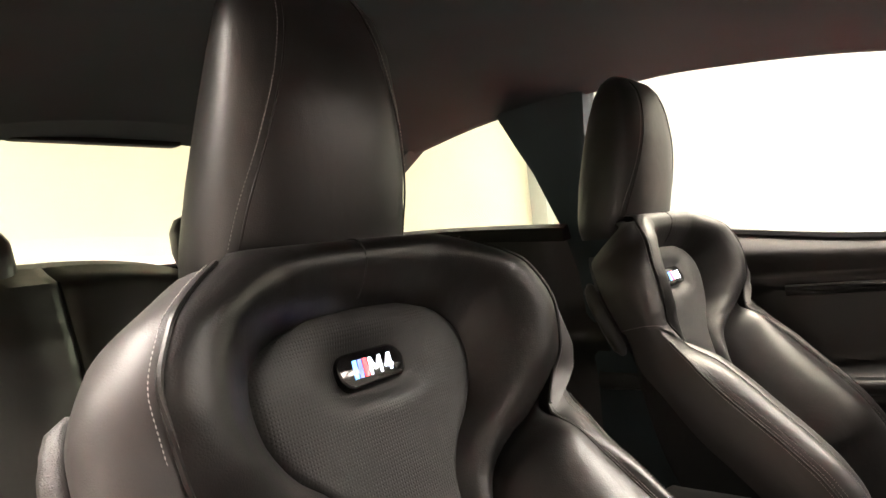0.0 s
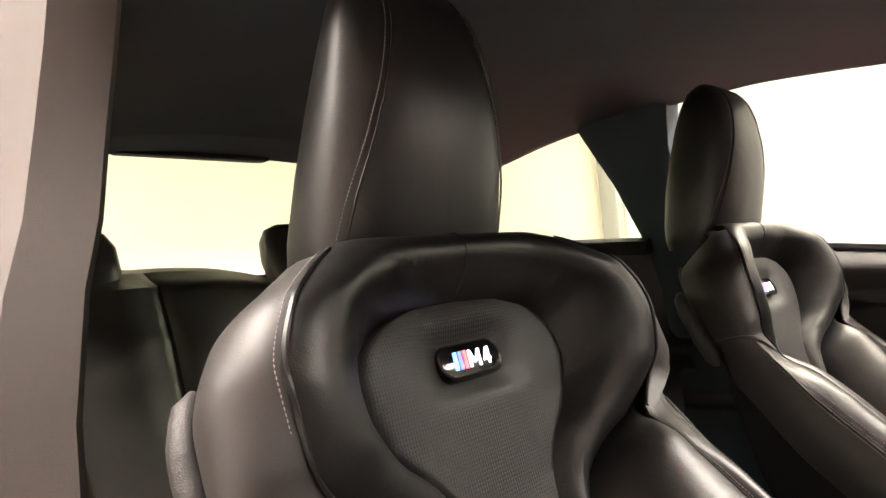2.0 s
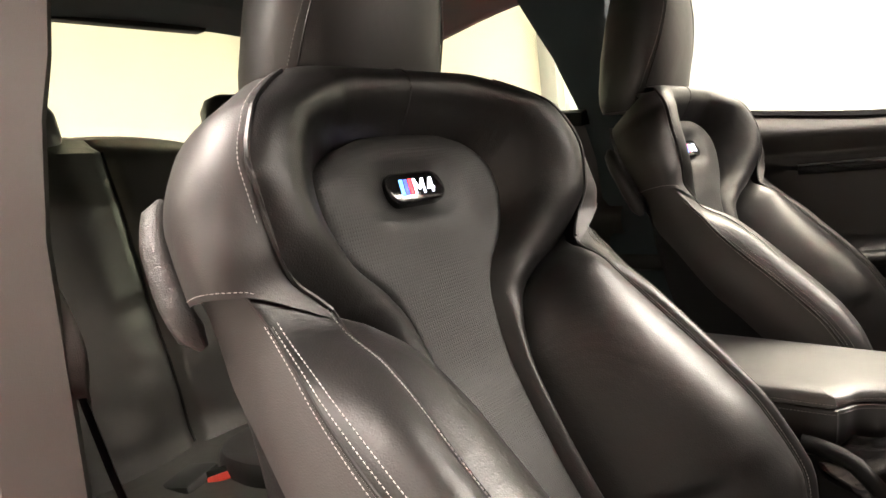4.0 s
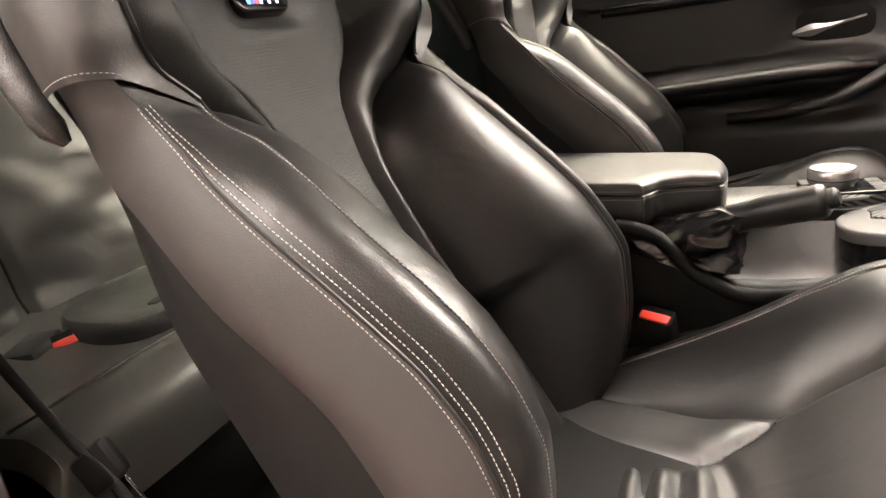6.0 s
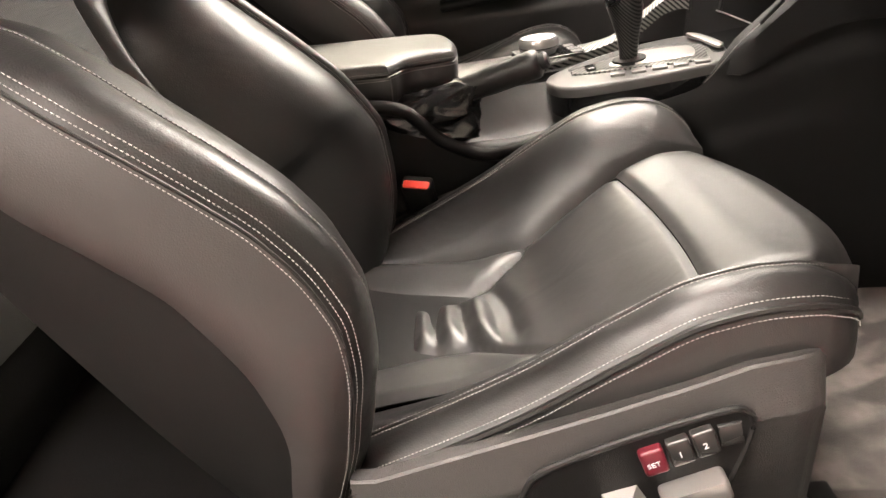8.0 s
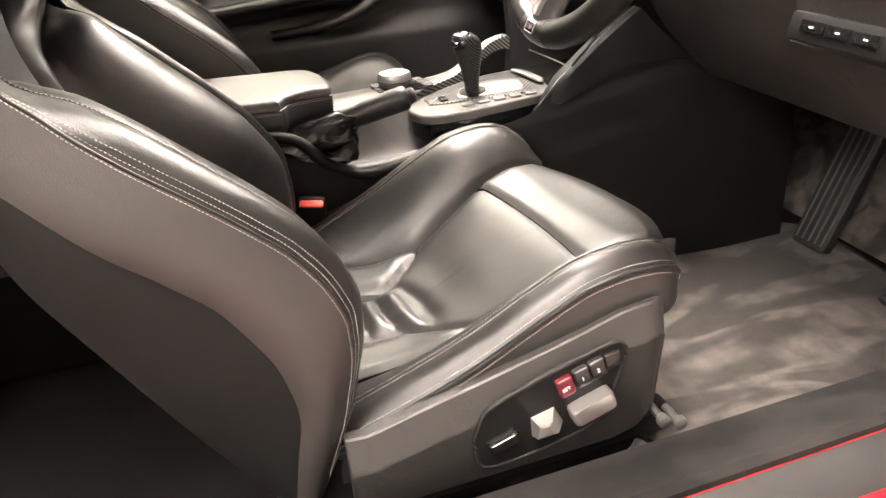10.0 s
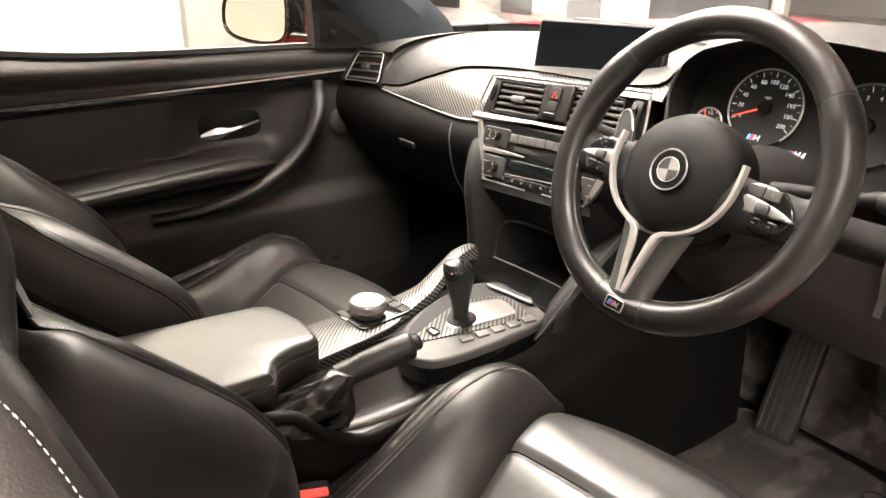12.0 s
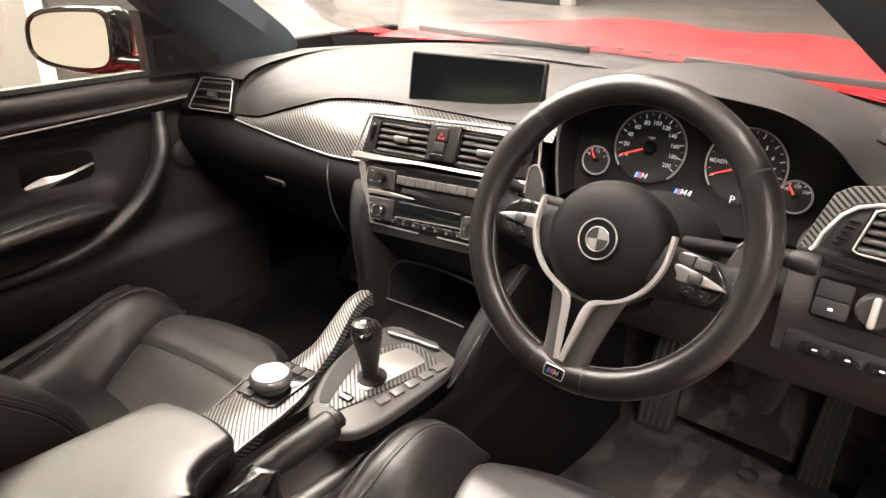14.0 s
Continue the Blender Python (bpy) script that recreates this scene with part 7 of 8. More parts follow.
# hand brake
brake = thing("hand_brake", "leather hand brake lever with a crumpled gaiter", "hand brake", (0.09, -0.3, 0.5))
bm = B()
lever = spline([(0.085, -0.335, 0.525), (0.092, -0.29, 0.545), (0.102, -0.24, 0.56), (0.113, -0.2, 0.572), (0.12, -0.172, 0.58)], 6)
tube(bm, lever, [0.0165] * 6 + [0.0178] * 6 + [0.019] * 6 + [0.0195] * 5 + [0.018, 0.0135], 16)
part("lever_grip", bm, LEATHER, brake)
bm = B()
tube(bm, [(0.1205, -0.172, 0.5805), (0.1225, -0.165, 0.583), (0.1233, -0.162, 0.584)], [0.0115, 0.0115, 0.008], 14)
part("release_knob", bm, PLASTIC, brake)
bm = B()
stitches(bm, [p + Vector((0.004, 0, 0.0187)) for p in lever[10:-1]])
part("stitching", bm, THREAD, brake)["kind"] = "stuff"
bm = B()
rings = []
rng = random.Random(4)
ph = [rng.random() * 6.28 for _ in range(6)]
for j in range(61):
    t = j / 60
    c = Vector((ss(0.092, 0.103, t), ss(-0.345, -0.268, t), ss(0.508, 0.563, t)))
    w, h = ss(0.044, 0.0165, t**1.1), ss(0.074, 0.0175, t**1.0)
    ring = []
    for k in range(96):
        a = 2 * math.pi * k / 96
        e = Vector((math.cos(a), math.sin(a), 0))
        q = Vector((e.x * 1.6, e.y * 1.6, t * 2.2))
        fold = 0.5 - abs(noise.noise(q * 0.75 + Vector((3.1, 0, 0)))) * 2.0
        fine = 0.5 - abs(noise.noise(q * 1.6 + Vector((0, 5.7, 0)))) * 2.0
        env = smooth01(0, 0.12, t) * smooth01(1.0, 0.85, t)
        f = 1 + env * (0.34 * fold + 0.09 * fine)
        ring.append(c + Vector((w * f * e.x, h * f * e.y, -0.35 * h * f * e.y)))
    rings.append(ring)
loft(bm, rings)
part("gaiter", bm, material("gaiter_leather", (0.007, 0.0066, 0.0066), 0.27, spec=0.55, bump=("leather", 300, 0.4), vary=0.2), brake, "crumpled black leather gaiter")


# ---------------------------------------------------------------- far door
door = thing("door_left", "black leather door card with chrome handle and armrest", "door", (-0.7, -0.3, 0.3))
DOOR_Y0, DOOR_Y1 = -0.96, 0.34


def card_x(y, z):
    """Depth of the door card."""
    x = -0.705
    x += 0.04 * smooth01(0.805, 0.87, z)
    x += 0.012 * smooth01(0.79, 0.80, z) * smooth01(0.825, 0.81, z)
    low = smooth01(0.56, 0.50, z)
    x += 0.03 * low * smooth01(-0.9, -0.5, y)
    arm_z = 0.605 + 0.02 * smooth01(-0.6, -0.1, y)
    x += 0.06 * math.exp(-(((z - arm_z) / 0.032) ** 4)) * smooth01(0.02, -0.08, y)
    ell = ((y + 0.10) / 0.115) ** 4 + ((z - 0.715) / 0.052) ** 4
    x -= 0.02 * math.exp(-ell * 1.3)
    x -= 0.04 * smooth01(belt_z(y) - 0.06, belt_z(y) + 0.012, z) ** 1.5
    return x


bm = B()
grid(bm, 120, 70, lambda u, v: Vector((card_x(ss(DOOR_Y0, DOOR_Y1, u), ss(0.27, belt_z(ss(DOOR_Y0, DOOR_Y1, u)), v)), ss(DOOR_Y0, DOOR_Y1, u), ss(0.27, belt_z(ss(DOOR_Y0, DOOR_Y1, u)), v))))
part("door_card", bm, material("door_skin_leather", (0.02, 0.0186, 0.018), 0.48, spec=0.5, bump=("leather", 520, 0.3), vary=0.15), door)
# thin sheet over the card's top, its lighter colour standing in for window light
bm = B()
grid(bm, 60, 30, lambda u, v: Vector((card_x(ss(DOOR_Y0, DOOR_Y1, u), ss(0.815, belt_z(ss(DOOR_Y0, DOOR_Y1, u)), v)) + 0.002, ss(DOOR_Y0, DOOR_Y1, u), ss(0.815, belt_z(ss(DOOR_Y0, DOOR_Y1, u)), v) + 0.001)))
part("door_top", bm, material("lit_door_top_skin", (0.04, 0.037, 0.035), 0.5, spec=0.5, bump=("leather", 600, 0.4), vary=0.1), door, "padded door top, coloured lighter for the window light on it")
bm = B()
ys = [ss(DOOR_Y0, DOOR_Y1, i / 30) for i in range(31)]
loft(bm, [[Vector((x, y, belt_z(y) + dz)) for x, dz in ((-0.686, -0.006), (-0.688, 0.003), (-0.70, 0.005), (-0.72, -0.01), (-0.70, -0.02))] for y in ys])
part("window_seal", bm, RUBBER, door)
bm = B()
ys = [ss(-0.56, 0.27, i / 40) for i in range(41)]
tz = table([(-0.6, 0.790), (-0.25, 0.796), (0.0, 0.803), (0.3, 0.815)])
loft(bm, [[Vector((-0.692 + dx, y, tz(y) + dz * (1 - 0.4 * smooth01(0.0, 0.27, y)))) for dx, dz in ((-0.01, -0.012), (0.004, -0.010), (0.008, 0.0), (0.006, 0.012), (-0.01, 0.014))] for y in ys])
part("trim_strip", bm, GLOSS, door, "gloss black trim strip")
bm = B()
tube(bm, [Vector((-0.6835, y, tz(y) + 0.0095)) for y in ys[:-4]], 0.002, 6)
part("trim_chrome", bm, ALU, door, "satin chrome trim line")
# grip and armrest
bm = B()
tube(bm, spline([(-0.676, 0.10, 0.80), (-0.664, 0.092, 0.765), (-0.652, 0.078, 0.725), (-0.645, 0.04, 0.665), (-0.645, -0.02, 0.615), (-0.65, -0.10, 0.575), (-0.665, -0.2, 0.55), (-0.69, -0.3, 0.54)], 6), [0.014] * 6 + [0.019] * 24 + [0.017] * 6 + [0.015] * 7, 14, flat=0.8)
part("door_grip", bm, LEATHER_SOFT, door, "curved leather pull grip")
bm = B()
rings = []
for y in [ss(-0.80, -0.03, i / 24) for i in range(25)]:
    c = Vector((-0.672, y, 0.607 + 0.025 * smooth01(-0.6, -0.05, y)))
    w, h = 0.038, 0.02
    k = smooth01(-0.80, -0.74, y) * smooth01(-0.02, -0.1, y)
    rings.append([c + Vector((w * (0.5 + 0.5 * k) * math.cos(a), 0, h * (0.4 + 0.6 * k) * math.sin(a))) for a in [2 * math.pi * q / 20 for q in range(20)]])
loft(bm, rings)
part("door_armrest", bm, LEATHER, door)
# inner handle
bm = B()
loft(bm, [[p + Vector(o) for o in ((0.0, 0, -h), (0.006, 0, 0), (0.0, 0, h), (-0.004, 0, 0))] for p, h in zip(spline([(-0.690, -0.178, 0.704), (-0.682, -0.14, 0.709), (-0.678, -0.10, 0.716), (-0.680, -0.05, 0.727)], 5), [0.003, 0.005, 0.008, 0.01, 0.012, 0.012, 0.01, 0.008, 0.006, 0.005, 0.004, 0.003, 0.003, 0.003, 0.0025, 0.002])])
part("door_handle", bm, ALU, door, "satin chrome door handle")
bm = B()
rbox(bm, (-0.7235, -0.10, 0.715), (0.004, 0.19, 0.075), 0.001)
part("handle_bowl", bm, SOFT_PLASTIC, door)
# tweeter and speaker
bm = B()
lathe(bm, [(0.0005, 0.004), (0.02, 0.003), (0.03, 0.0), (0.033, -0.004)], Matrix.Translation((-0.697, 0.165, 0.695)) @ Euler((0, radians(80), 0)).to_matrix().to_4x4(), 32)
part("tweeter", bm, PLASTIC, door)
bm = B()
lathe(bm, [(0.0005, 0.003), (0.06, 0.002), (0.075, 0.0), (0.08, -0.006)], Matrix.Translation((-0.682, 0.12, 0.42)) @ Euler((0, radians(85), 0)).to_matrix().to_4x4(), 40)
part("door_speaker", bm, PLASTIC, door)
# window glass
bm = B()
grid(bm, 12, 6, lambda u, v: Vector((-ss(0.69, 0.60, v), ss(-0.92, 0.2, u) - 0.0 * v, ss(belt_z(ss(-0.92, 0.2, u)) - 0.01, 1.245, v))))
pane = part("door_glass", bm, glass_material("side_glass", (0.64, 0.64, 0.57)), door, "clear side window")
pane.visible_shadow = False
# corner cover and mirror
bm = B()
loft(bm, [[Vector((-0.69 + dx, y, z)) for y, z in ((0.093, 0.874), (0.262, 0.866), (0.255, 0.90), (0.17, 0.965), (0.088, 1.0), (0.091, 0.975))] for dx in (0.02, -0.015)])
part("corner_cover", bm, PLASTIC, door)
bm = B()
loft(bm, [[Vector((-0.668 + dx, y, z)) for y, z in ((0.108, 0.888), (0.205, 0.885), (0.2, 0.893), (0.118, 0.948), (0.108, 0.945))] for dx in (0.003, -0.004)])
part("corner_speaker_cover", bm, SOFT_PLASTIC, door)
bm = B()
lathe(bm, [(0.0005, 0.004), (0.006, 0.004), (0.008, 0.001), (0.008, -0.004)], Matrix.Translation((-0.664, 0.135, 0.905)) @ Euler((0, radians(90), 0)).to_matrix().to_4x4(), 20)
part("mirror_switch", bm, PLASTIC, door)
mirror = thing("wing_mirror", "red cased wing mirror reflecting the bright showroom", "mirror", (-0.88, 0.08, 0.85))
MN = Vector((0.41, -0.90, 0.10)).normalized()
mx = Vector((0.91, 0.415, 0)).normalized()
mu = MN.cross(mx) * -1
if mu.z < 0:
    mu = -mu
MM = Matrix.Translation((-0.885, 0.050, 0.930)) @ Matrix((mx, mu, MN)).transposed().to_4x4()
outm = [(p.x, p.y) for p in spline([(-0.105, 0.0, 0), (-0.095, 0.038, 0), (-0.05, 0.056, 0), (0.04, 0.062, 0), (0.095, 0.055, 0), (0.105, 0.0, 0), (0.095, -0.048, 0), (0.04, -0.062, 0), (-0.05, -0.055, 0), (-0.095, -0.035, 0)], 5, True)]
bm = B()
rings = []
for sc, z in ((0.92, 0.006), (1.0, 0.004), (1.10, -0.004), (1.15, -0.03), (1.04, -0.07), (0.7, -0.095), (0.3, -0.105)):
    rings.append([MM @ Vector((x * sc, y * sc, z)) for x, y in outm])
loft(bm, rings)
part("mirror_case", bm, GLOSS, mirror, "gloss black and red mirror case")
bm = B()
prism(bm, [(x * 0.9, y * 0.9) for x, y in outm], 0.002, MM @ Matrix.Translation((0, 0, 0.0085)))
part("mirror_glass", bm, MIRROR, mirror, "mirror glass")
bm = B()
tube(bm, [MM @ Vector((x * 1.0, y * 1.0, 0.005)) for x, y in outm], 0.0045, 8, True)
part("mirror_edge", bm, GLOSS, mirror)
bm = B()
tube(bm, spline([(-0.80, 0.10, 0.89), (-0.76, 0.13, 0.885), (-0.70, 0.16, 0.89)], 5), 0.022, 12, flat=0.7)
part("mirror_arm", bm, GLOSS, mirror)
# outer skin of the door
bm = B()
loft(bm, [[Vector((x, y, z)) for x, z in ((-0.76, 0.28), (-0.9, 0.4), (-0.93, 0.65), (-0.9, 0.84), (-0.74, belt_z(y) - 0.03))] for y in (-0.97, -0.4, 0.45)], closed=False)
part("door_skin", bm, RED_PAINT, door)

# ---------------------------------------------------------------- driver's end of the dash
bm = B()


def right_face(u, v):
    x = ss(0.535 + 0.05 * smooth01(0.35, 0.0, v), 0.70, u)
    return Vector((x, ss(0.202, 0.13, v) + 0.03 * smooth01(0.6, 1, v) - 0.01 * u, ss(0.905, 0.70, v)))


grid(bm, 14, 20, right_face)
part("dash_end", bm, END_PLASTIC, dash, "grained plastic dash end")
EM = Matrix.Translation((0, 0.155, 0.835)) @ Euler((radians(70), 0, 0)).to_matrix().to_4x4()
bm = B()
prism(bm, [(p.x, p.y) for p in [Vector((0.54, 0.0))] + [Vector((a, b)) for a, b in ((0.552, 0.004), (0.557, 0.02), (0.568, 0.047), (0.582, 0.061), (0.607, 0.068), (0.70, 0.076), (0.70, 0.089), (0.603, 0.083), (0.575, 0.077), (0.56, 0.066), (0.55, 0.035))]], 0.006, EM, 0.001)
part("carbon_wedge", bm, CARBON, dash)
mouth = [(0.562, 0.008), (0.70, 0.006), (0.70, 0.071), (0.605, 0.063), (0.586, 0.056), (0.573, 0.044)]
bm = B()
tube(bm, [EM @ Vector((a, b, 0.004)) for a, b in mouth[3:] + [(0.560, 0.02), (0.557, 0.006)]] + [EM @ Vector((0.553, 0.0, 0.004))], 0.0022, 8)
tube(bm, [EM @ Vector((0.605, 0.063, 0.004)), EM @ Vector((0.70, 0.073, 0.004))], 0.0022, 8)
part("vent_edge", bm, CHROME, dash, "satin chrome vent edge")
vent(dash, [EM @ Vector((a, b, 0.003)) for a, b in ((0.592, 0.008), (0.70, 0.007), (0.70, 0.068), (0.604, 0.058))], 5, name="side_vent")
bm = B()
prism(bm, [(0.561, 0.006), (0.590, 0.008), (0.601, 0.058), (0.588, 0.055), (0.575, 0.044)], 0.004, EM @ Matrix.Translation((0, 0, 0.002)), 0.001)
wh = part("vent_cheek", bm, PLASTIC, dash)
for i in range(5):
    bm = B()
    prism(bm, rounded(0.011, 0.003, 0.001), 0.005, EM @ Matrix.Translation((0.577 + 0.0025 * i, 0.014 + 0.0065 * i, 0.005)), 0.0005)
    part("wheel_rib", bm, GLOSS, wh)
bm = B()
prism(bm, [(0.54, -0.014), (0.70, -0.017), (0.70, 0.002), (0.54, 0.0)], 0.008, EM @ Matrix.Translation((0, 0, 0.003)), 0.002)
part("gloss_strip", bm, GLOSS, dash, "gloss black strip under the vent")
bm = B()
q = Matrix.Translation((0.634, 0.149, 0.786)) @ Euler((radians(74), 0, 0)).to_matrix().to_4x4()
prism(bm, rounded(0.134, 0.048, 0.007), 0.012, q, 0.002)
sw = part("light_switch_panel", bm, GLOSS, dash)
for i, b in enumerate((0.0105, -0.0105)):
    bm = B()
    prism(bm, rounded(0.036, 0.02, 0.003), 0.006, q @ Matrix.Translation((-0.0455, b, 0.003)), 0.001)
    k = part("light_key", bm, PLASTIC, sw)
    if i:
        bm = B()
        prism(bm, rounded(0.005, 0.003, 0.001), 0.0005, q @ Matrix.Translation((-0.0455, b, 0.0035)))
        part("key_mark", bm, WHITE_INK, k)
bm = B()
lathe(bm, [(0.0005, 0.008), (0.016, 0.008), (0.019, 0.005), (0.0205, 0.0)], q @ Matrix.Translation((-0.004, 0, 0.001)), 36)
sk = part("light_knob", bm, STACK_GREY, sw)
bm = B()
prism(bm, rounded(0.0075, 0.034, 0.0035), 0.012, q @ Matrix.Translation((-0.004, 0, 0.019)), 0.003)
part("knob_bar", bm, CHROME, sk, "satin chrome bar")
bm = B()
rbox(bm, (0.63, 0.148, 0.722), (0.16, 0.02, 0.03), 0.004, Euler((radians(-15), 0, 0)).to_matrix())
kb = part("lower_key_strip", bm, SOFT_PLASTIC, dash)
for i in range(3):
    bm = B()
    rbox(bm, (0.585 + 0.034 * i, 0.1385, 0.726), (0.03, 0.006, 0.012), 0.001, Euler((radians(-15), 0, 0)).to_matrix())
    k = part("driver_aid_key", bm, GLOSS, kb)
    bm = B()
    rbox(bm, (0.585 + 0.034 * i, 0.1352, 0.7265), (0.005, 0.0008, 0.0016), 0.0, Euler((radians(-15), 0, 0)).to_matrix())
    part("key_mark", bm, WHITE_INK, k)
# knee panel
bm = B()
grid(bm, 16, 12, lambda u, v: Vector((ss(0.2, 0.70, u), ss(0.165, 0.33, v) - 0.03 * math.sin(v * 3), ss(0.77, 0.56, v))))
part("knee_panel", bm, END_PLASTIC, dash)

# ---------------------------------------------------------------- pedals and mat
brake_pedal = thing("brake_pedal", "ribbed black rubber brake pedal", "pedal", (0.483, 0.5, 0.4))
PM = Matrix.Translation((0.484, 0.50, 0.432)) @ Euler((radians(62), 0, radians(-4))).to_matrix().to_4x4()
bm = B()
prism(bm, [(p.x, p.y) for p in spline([(-0.028, 0.04, 0), (0.03, 0.04, 0), (0.034, 0.01, 0), (0.02, -0.045, 0), (-0.01, -0.045, 0), (-0.03, 0.0, 0)], 4, True)], 0.012, PM, 0.004)
part("pedal_pad", bm, RUBBER, brake_pedal)
for i in range(6):
    for s in (-1, 1):
        bm = B()
        y = -0.034 + 0.0135 * i
        tube(bm, [PM @ Vector((-0.022, y - s * 0.008, 0.001)), PM @ Vector((0.022, y + s * 0.008, 0.001))], 0.0017, 5)
        part("pad_rib", bm, PLASTIC, brake_pedal)
bm = B()
tube(bm, [(0.484, 0.515, 0.44), (0.484, 0.55, 0.5), (0.484, 0.56, 0.62)], 0.008, 8)
part("pedal_arm", bm, RUBBER, brake_pedal)
gas = thing("accelerator_pedal", "long ribbed black accelerator pedal", "pedal", (0.59, 0.53, 0.23))
PM = Matrix.Translation((0.592, 0.56, 0.34)) @ Euler((radians(72), 0, radians(2))).to_matrix().to_4x4()
bm = B()
prism(bm, [(-0.032, -0.105), (0.026, -0.105), (0.026, 0.105), (-0.018, 0.105)], 0.014, PM, 0.004)
part("pedal_pad", bm, RUBBER, gas)
for i in range(5):
    bm = B()
    tube(bm, [PM @ Vector((-0.024 + 0.0115 * i, -0.1, 0.001)), PM @ Vector((-0.012 + 0.009 * i, 0.1, 0.001))], 0.002, 5)
    part("pad_rib", bm, GUNMETAL, gas)
bm = B()
rbox(bm, (0.59, 0.515, 0.238), (0.09, 0.04, 0.02), 0.004)
part("pedal_hinge", bm, RUBBER, gas)
rest2 = thing("foot_rest", "ribbed black foot rest beside the tunnel", "foot rest", (0.3, 0.53, 0.23))
PM = Matrix.Translation((0.297, 0.545, 0.36)) @ Euler((radians(66), 0, radians(6))).to_matrix().to_4x4()
bm = B()
prism(bm, rounded(0.07, 0.25, 0.008), 0.02, PM, 0.004)
part("rest_pad", bm, RUBBER, rest2)
for i in range(5):
    bm = B()
    tube(bm, [PM @ Vector((-0.026 + 0.013 * i, -0.115, 0.001)), PM @ Vector((-0.026 + 0.013 * i, 0.115, 0.001))], 0.0022, 5)
    part("pad_rib", bm, GUNMETAL, rest2)
bm = B()
rng = random.Random(2)
matp = [(p.x, p.y) for p in spline([(0.19, 0.52, 0), (0.18, 0.1, 0), (0.2, -0.02, 0), (0.40, -0.03, 0), (0.60, -0.02, 0), (0.632, 0.05, 0), (0.635, 0.3, 0), (0.62, 0.50, 0), (0.4, 0.56, 0)], 5, True)]
prism(bm, matp, 0.008, Matrix.Translation((0, 0, 0.2375)), 0.003)
mat_ob = thing("floor_mat", "dark velour driver floor mat with a bound edge", "floor mat", (0.4, 0.2, 0.23))
part("velour_top", bm, VELOUR, mat_ob)
bm = B()
tube(bm, [(x, y, 0.2345) for x, y in matp], 0.0042, 6, True)
part("mat_binding", bm, LEATHER, mat_ob)
bm = B()
tube(bm, [(0.492 + 0.018 * math.cos(k * math.pi / 12), 0.49 + 0.018 * math.sin(k * math.pi / 12), 0.243) for k in range(24)], 0.0028, 6, True)
part("mat_fastener", bm, RUBBER, mat_ob)

# ---------------------------------------------------------------- seat switches on the outer trim
SX = SEAT_X + 0.268
panel = thing("seat_switch_panel", "black seat switch panel with silver levers and memory keys", "switch panel", (SX, -0.2, 0.33))
SP = Matrix.Translation((SX + 0.002, -0.004, 0.03)) @ Matrix(((0, 0, 1, 0), (1, 0, 0, 0), (0, 1, 0, 0), (0, 0, 0, 1)))
bm = B()
outs = [(-0.27, 0.335), (-0.263, 0.366), (-0.248, 0.383), (-0.19, 0.404), (-0.122, 0.4215), (-0.104, 0.42), (-0.098, 0.404), (-0.112, 0.353), (-0.128, 0.32), (-0.25, 0.30)]
pts = [(p.x, p.y) for p in spline([(a, b, 0) for a, b in outs], 4, True)]
tube(bm, [SP @ Vector((a, b, 0.0)) for a, b in pts], 0.0028, 8, True)
part("panel_rim", bm, PLASTIC, panel)
bm = B()
prism(bm, pts, 0.004, SP @ Matrix.Translation((0, 0, 0.001)))
part("panel_face", bm, SOFT_PLASTIC, panel)
tilt = Euler((0, 0, radians(17))).to_matrix().to_4x4()
for i, (y, z, mat, lab) in enumerate(((-0.169, 0.3865, material("dark_red_key", (0.09, 0.006, 0.013), 0.35), "dark red memory key lettered SET"), (-0.150, 0.3935, STACK_GREY, ""), (-0.1325, 0.3995, STACK_GREY, ""))):
    bm = B()
    prism(bm, rounded(0.0182, 0.024, 0.003), 0.014, SP @ Matrix.Translation((y, z, 0.008)) @ tilt, 0.0025)
    k = part("memory_key", bm, mat, panel, lab)
    m = SP @ Matrix.Translation((y, z - 0.003, 0.0083)) @ tilt
    part("key_letter", text_mesh(("SET", "1", "2")[i], 0.008 if i else 0.0065, m, align="CENTER", depth=0.0001), WHITE_INK, k)
bm = B()
prism(bm, [(-0.121, 0.391), (-0.103, 0.394), (-0.107, 0.4135), (-0.124, 0.411)], 0.006, SP @ Matrix.Translation((0, 0, 0.004)), 0.002)
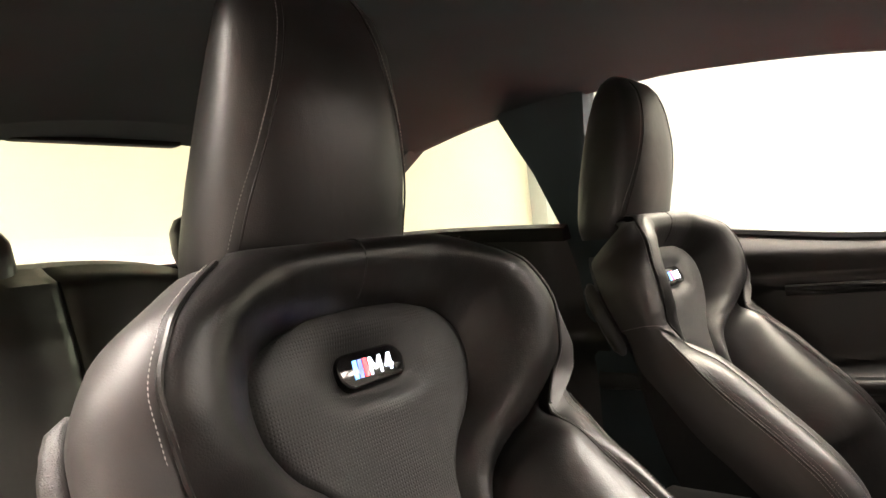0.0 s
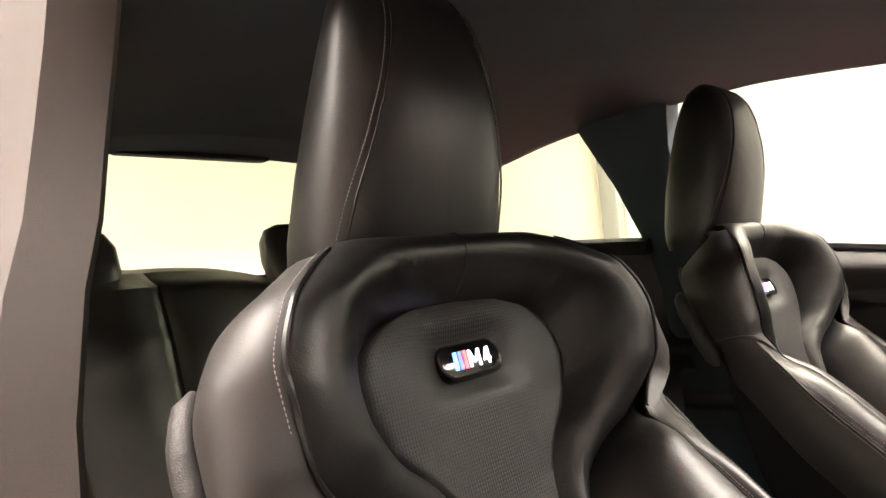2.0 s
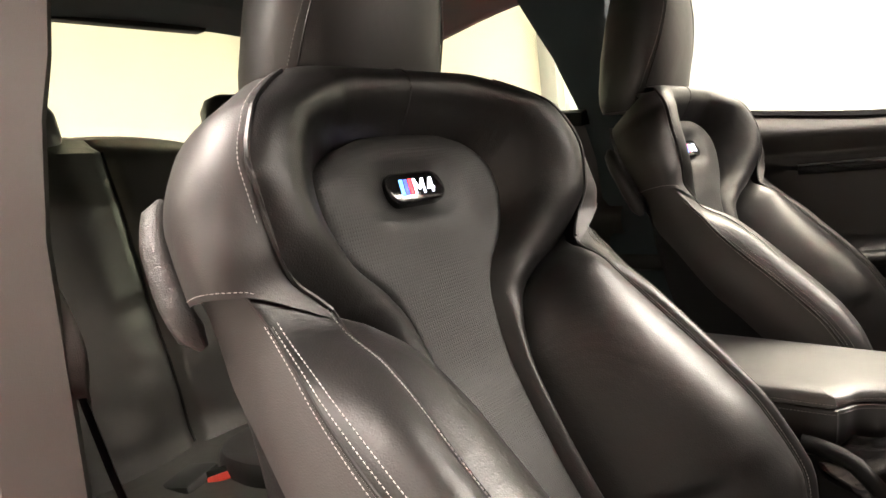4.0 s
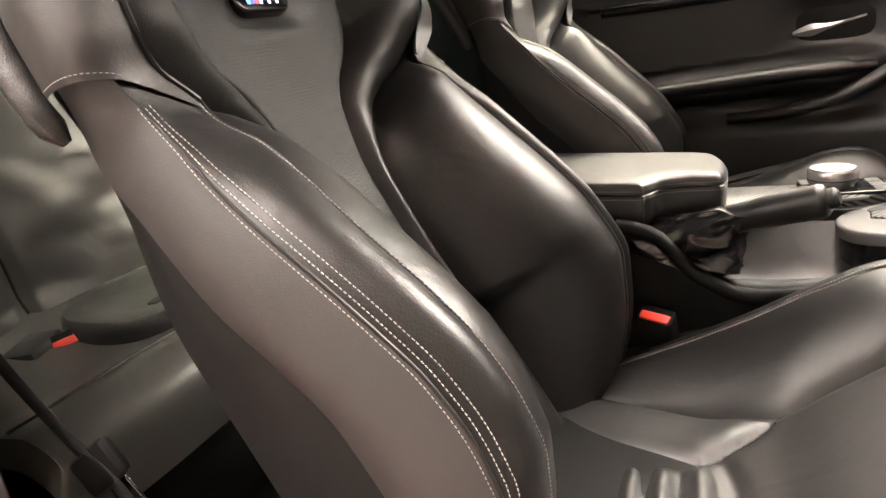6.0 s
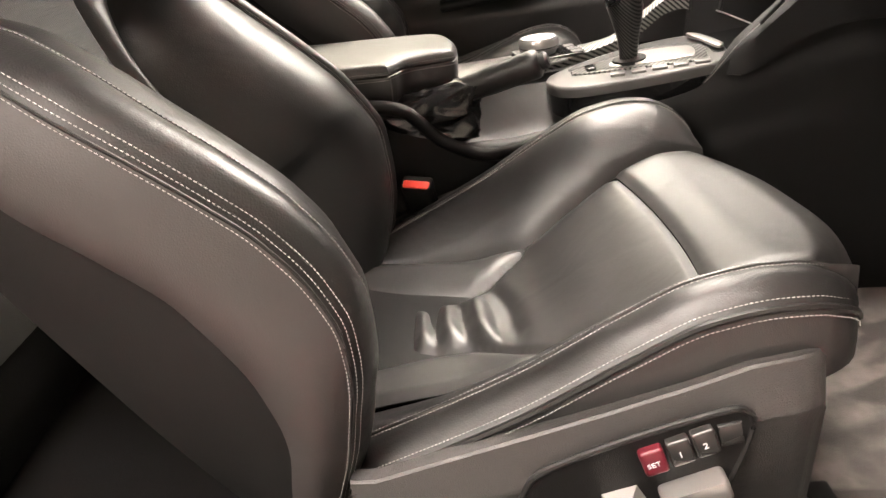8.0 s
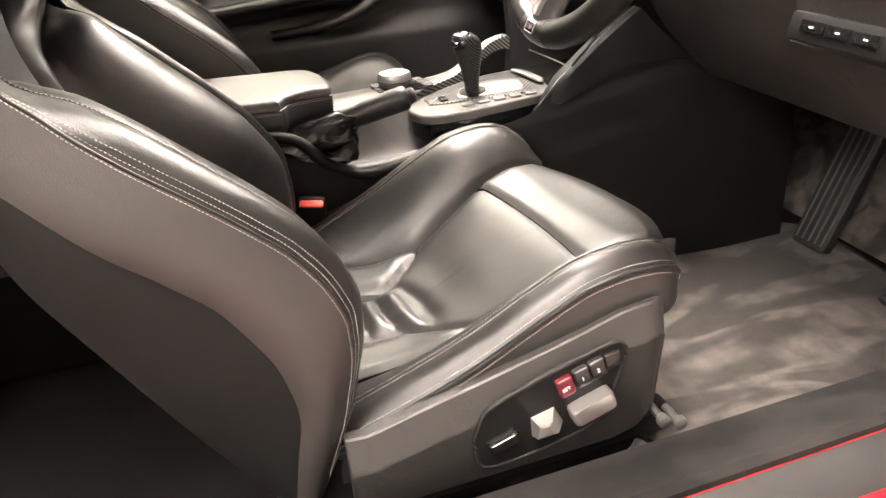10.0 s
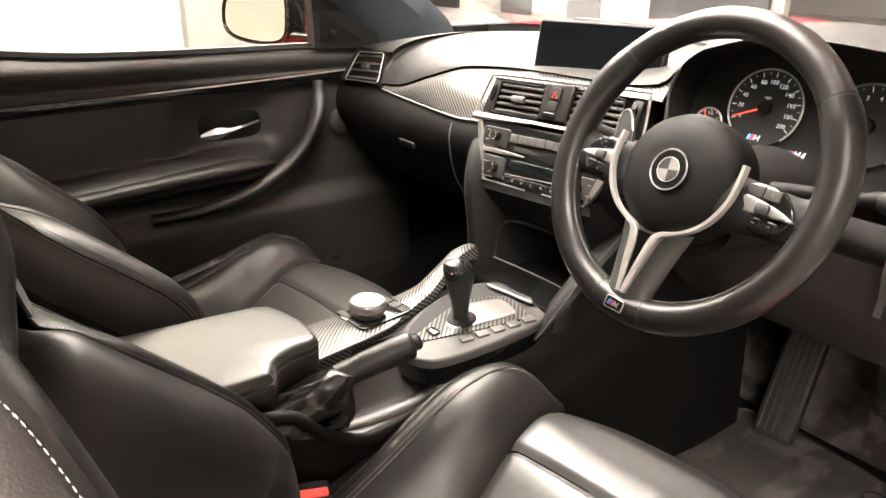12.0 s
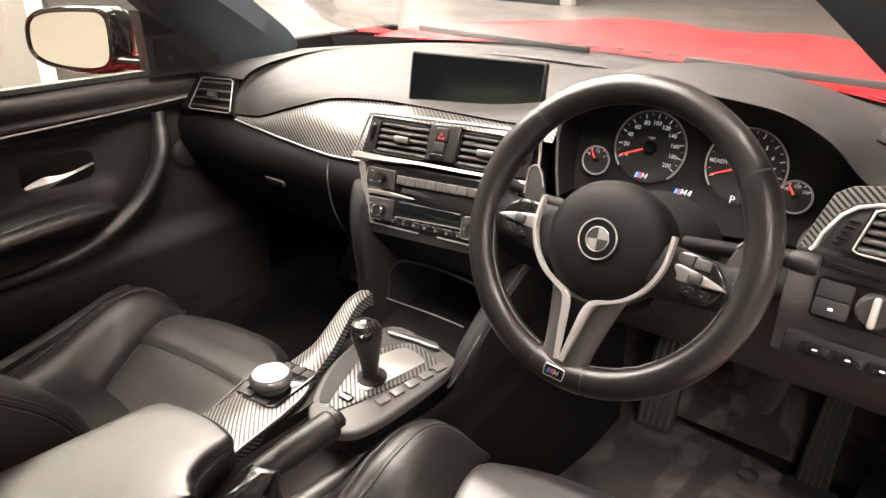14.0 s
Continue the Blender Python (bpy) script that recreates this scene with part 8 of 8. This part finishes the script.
part("panel_shoulder", bm, STACK_GREY, panel)
LEVER = material("satin_lever", (0.46, 0.445, 0.43), 0.32, metal=0.8, vary=0.08)
bm = B()
loft(bm, [[SP @ tilt_at @ Vector((x * k, y * k + dy, d)) for x, y in rounded(0.05, 0.024, 0.005, 4)] for tilt_at in [Matrix.Translation((-0.139, 0.353, 0)) @ tilt] for k, d, dy in ((1.0, 0.0, 0.0), (1.0, 0.014, 0.001), (0.93, 0.0175, 0.002), (0.86, 0.0185, 0.003))])
part("seat_lever", bm, LEVER, panel, "satin silver seat lever")
bm = B()
at = Matrix.Translation((-0.190, 0.345, 0)) @ tilt
loft(bm, [[SP @ at @ Vector((x, y, d)) for x, y in ring] for ring, d in (([(-0.02, -0.012), (0.018, -0.014), (0.014, 0.012), (-0.014, 0.014)], 0.0), ([(-0.017, -0.004), (0.006, -0.010), (0.004, 0.010), (-0.011, 0.012)], 0.016), ([(-0.013, 0.0), (0.0, -0.006), (-0.001, 0.008), (-0.009, 0.010)], 0.018))])
part("backrest_lever", bm, LEVER, panel, "faceted silver backrest lever")
bm = B()
at = Matrix.Translation((-0.240, 0.337, 0)) @ tilt
loft(bm, [[SP @ at @ Vector((x * k, y * k, d)) for x, y in rounded(0.036, 0.014, 0.003, 4)] for k, d in ((1.0, 0.0), (0.95, 0.009), (0.8, 0.011))])
part("lumbar_switch", bm, GLOSS, panel)
bm = B()
tube(bm, spline([(SX, -0.34, 0.262), (SX + 0.002, -0.2, 0.262), (SX, -0.09, 0.27), (SX - 0.012, -0.06, 0.275)], 6), 0.011, 10)
base_lever = solo("seat_height_lever", bm, RUBBER, "black lever along the seat base", "lever")
for y, z in ((-0.042, 0.318), (-0.02, 0.307)):
    bm = B()
    tube(bm, [(SX - 0.03, y, z), (SX - 0.008, y, z), (SX - 0.004, y, z), (SX + 0.004, y, z), (SX + 0.006, y, z)], [0.005, 0.005, 0.0085, 0.0085, 0.006], 14)
    part("rail_pin", bm, GUNMETAL, base_lever)
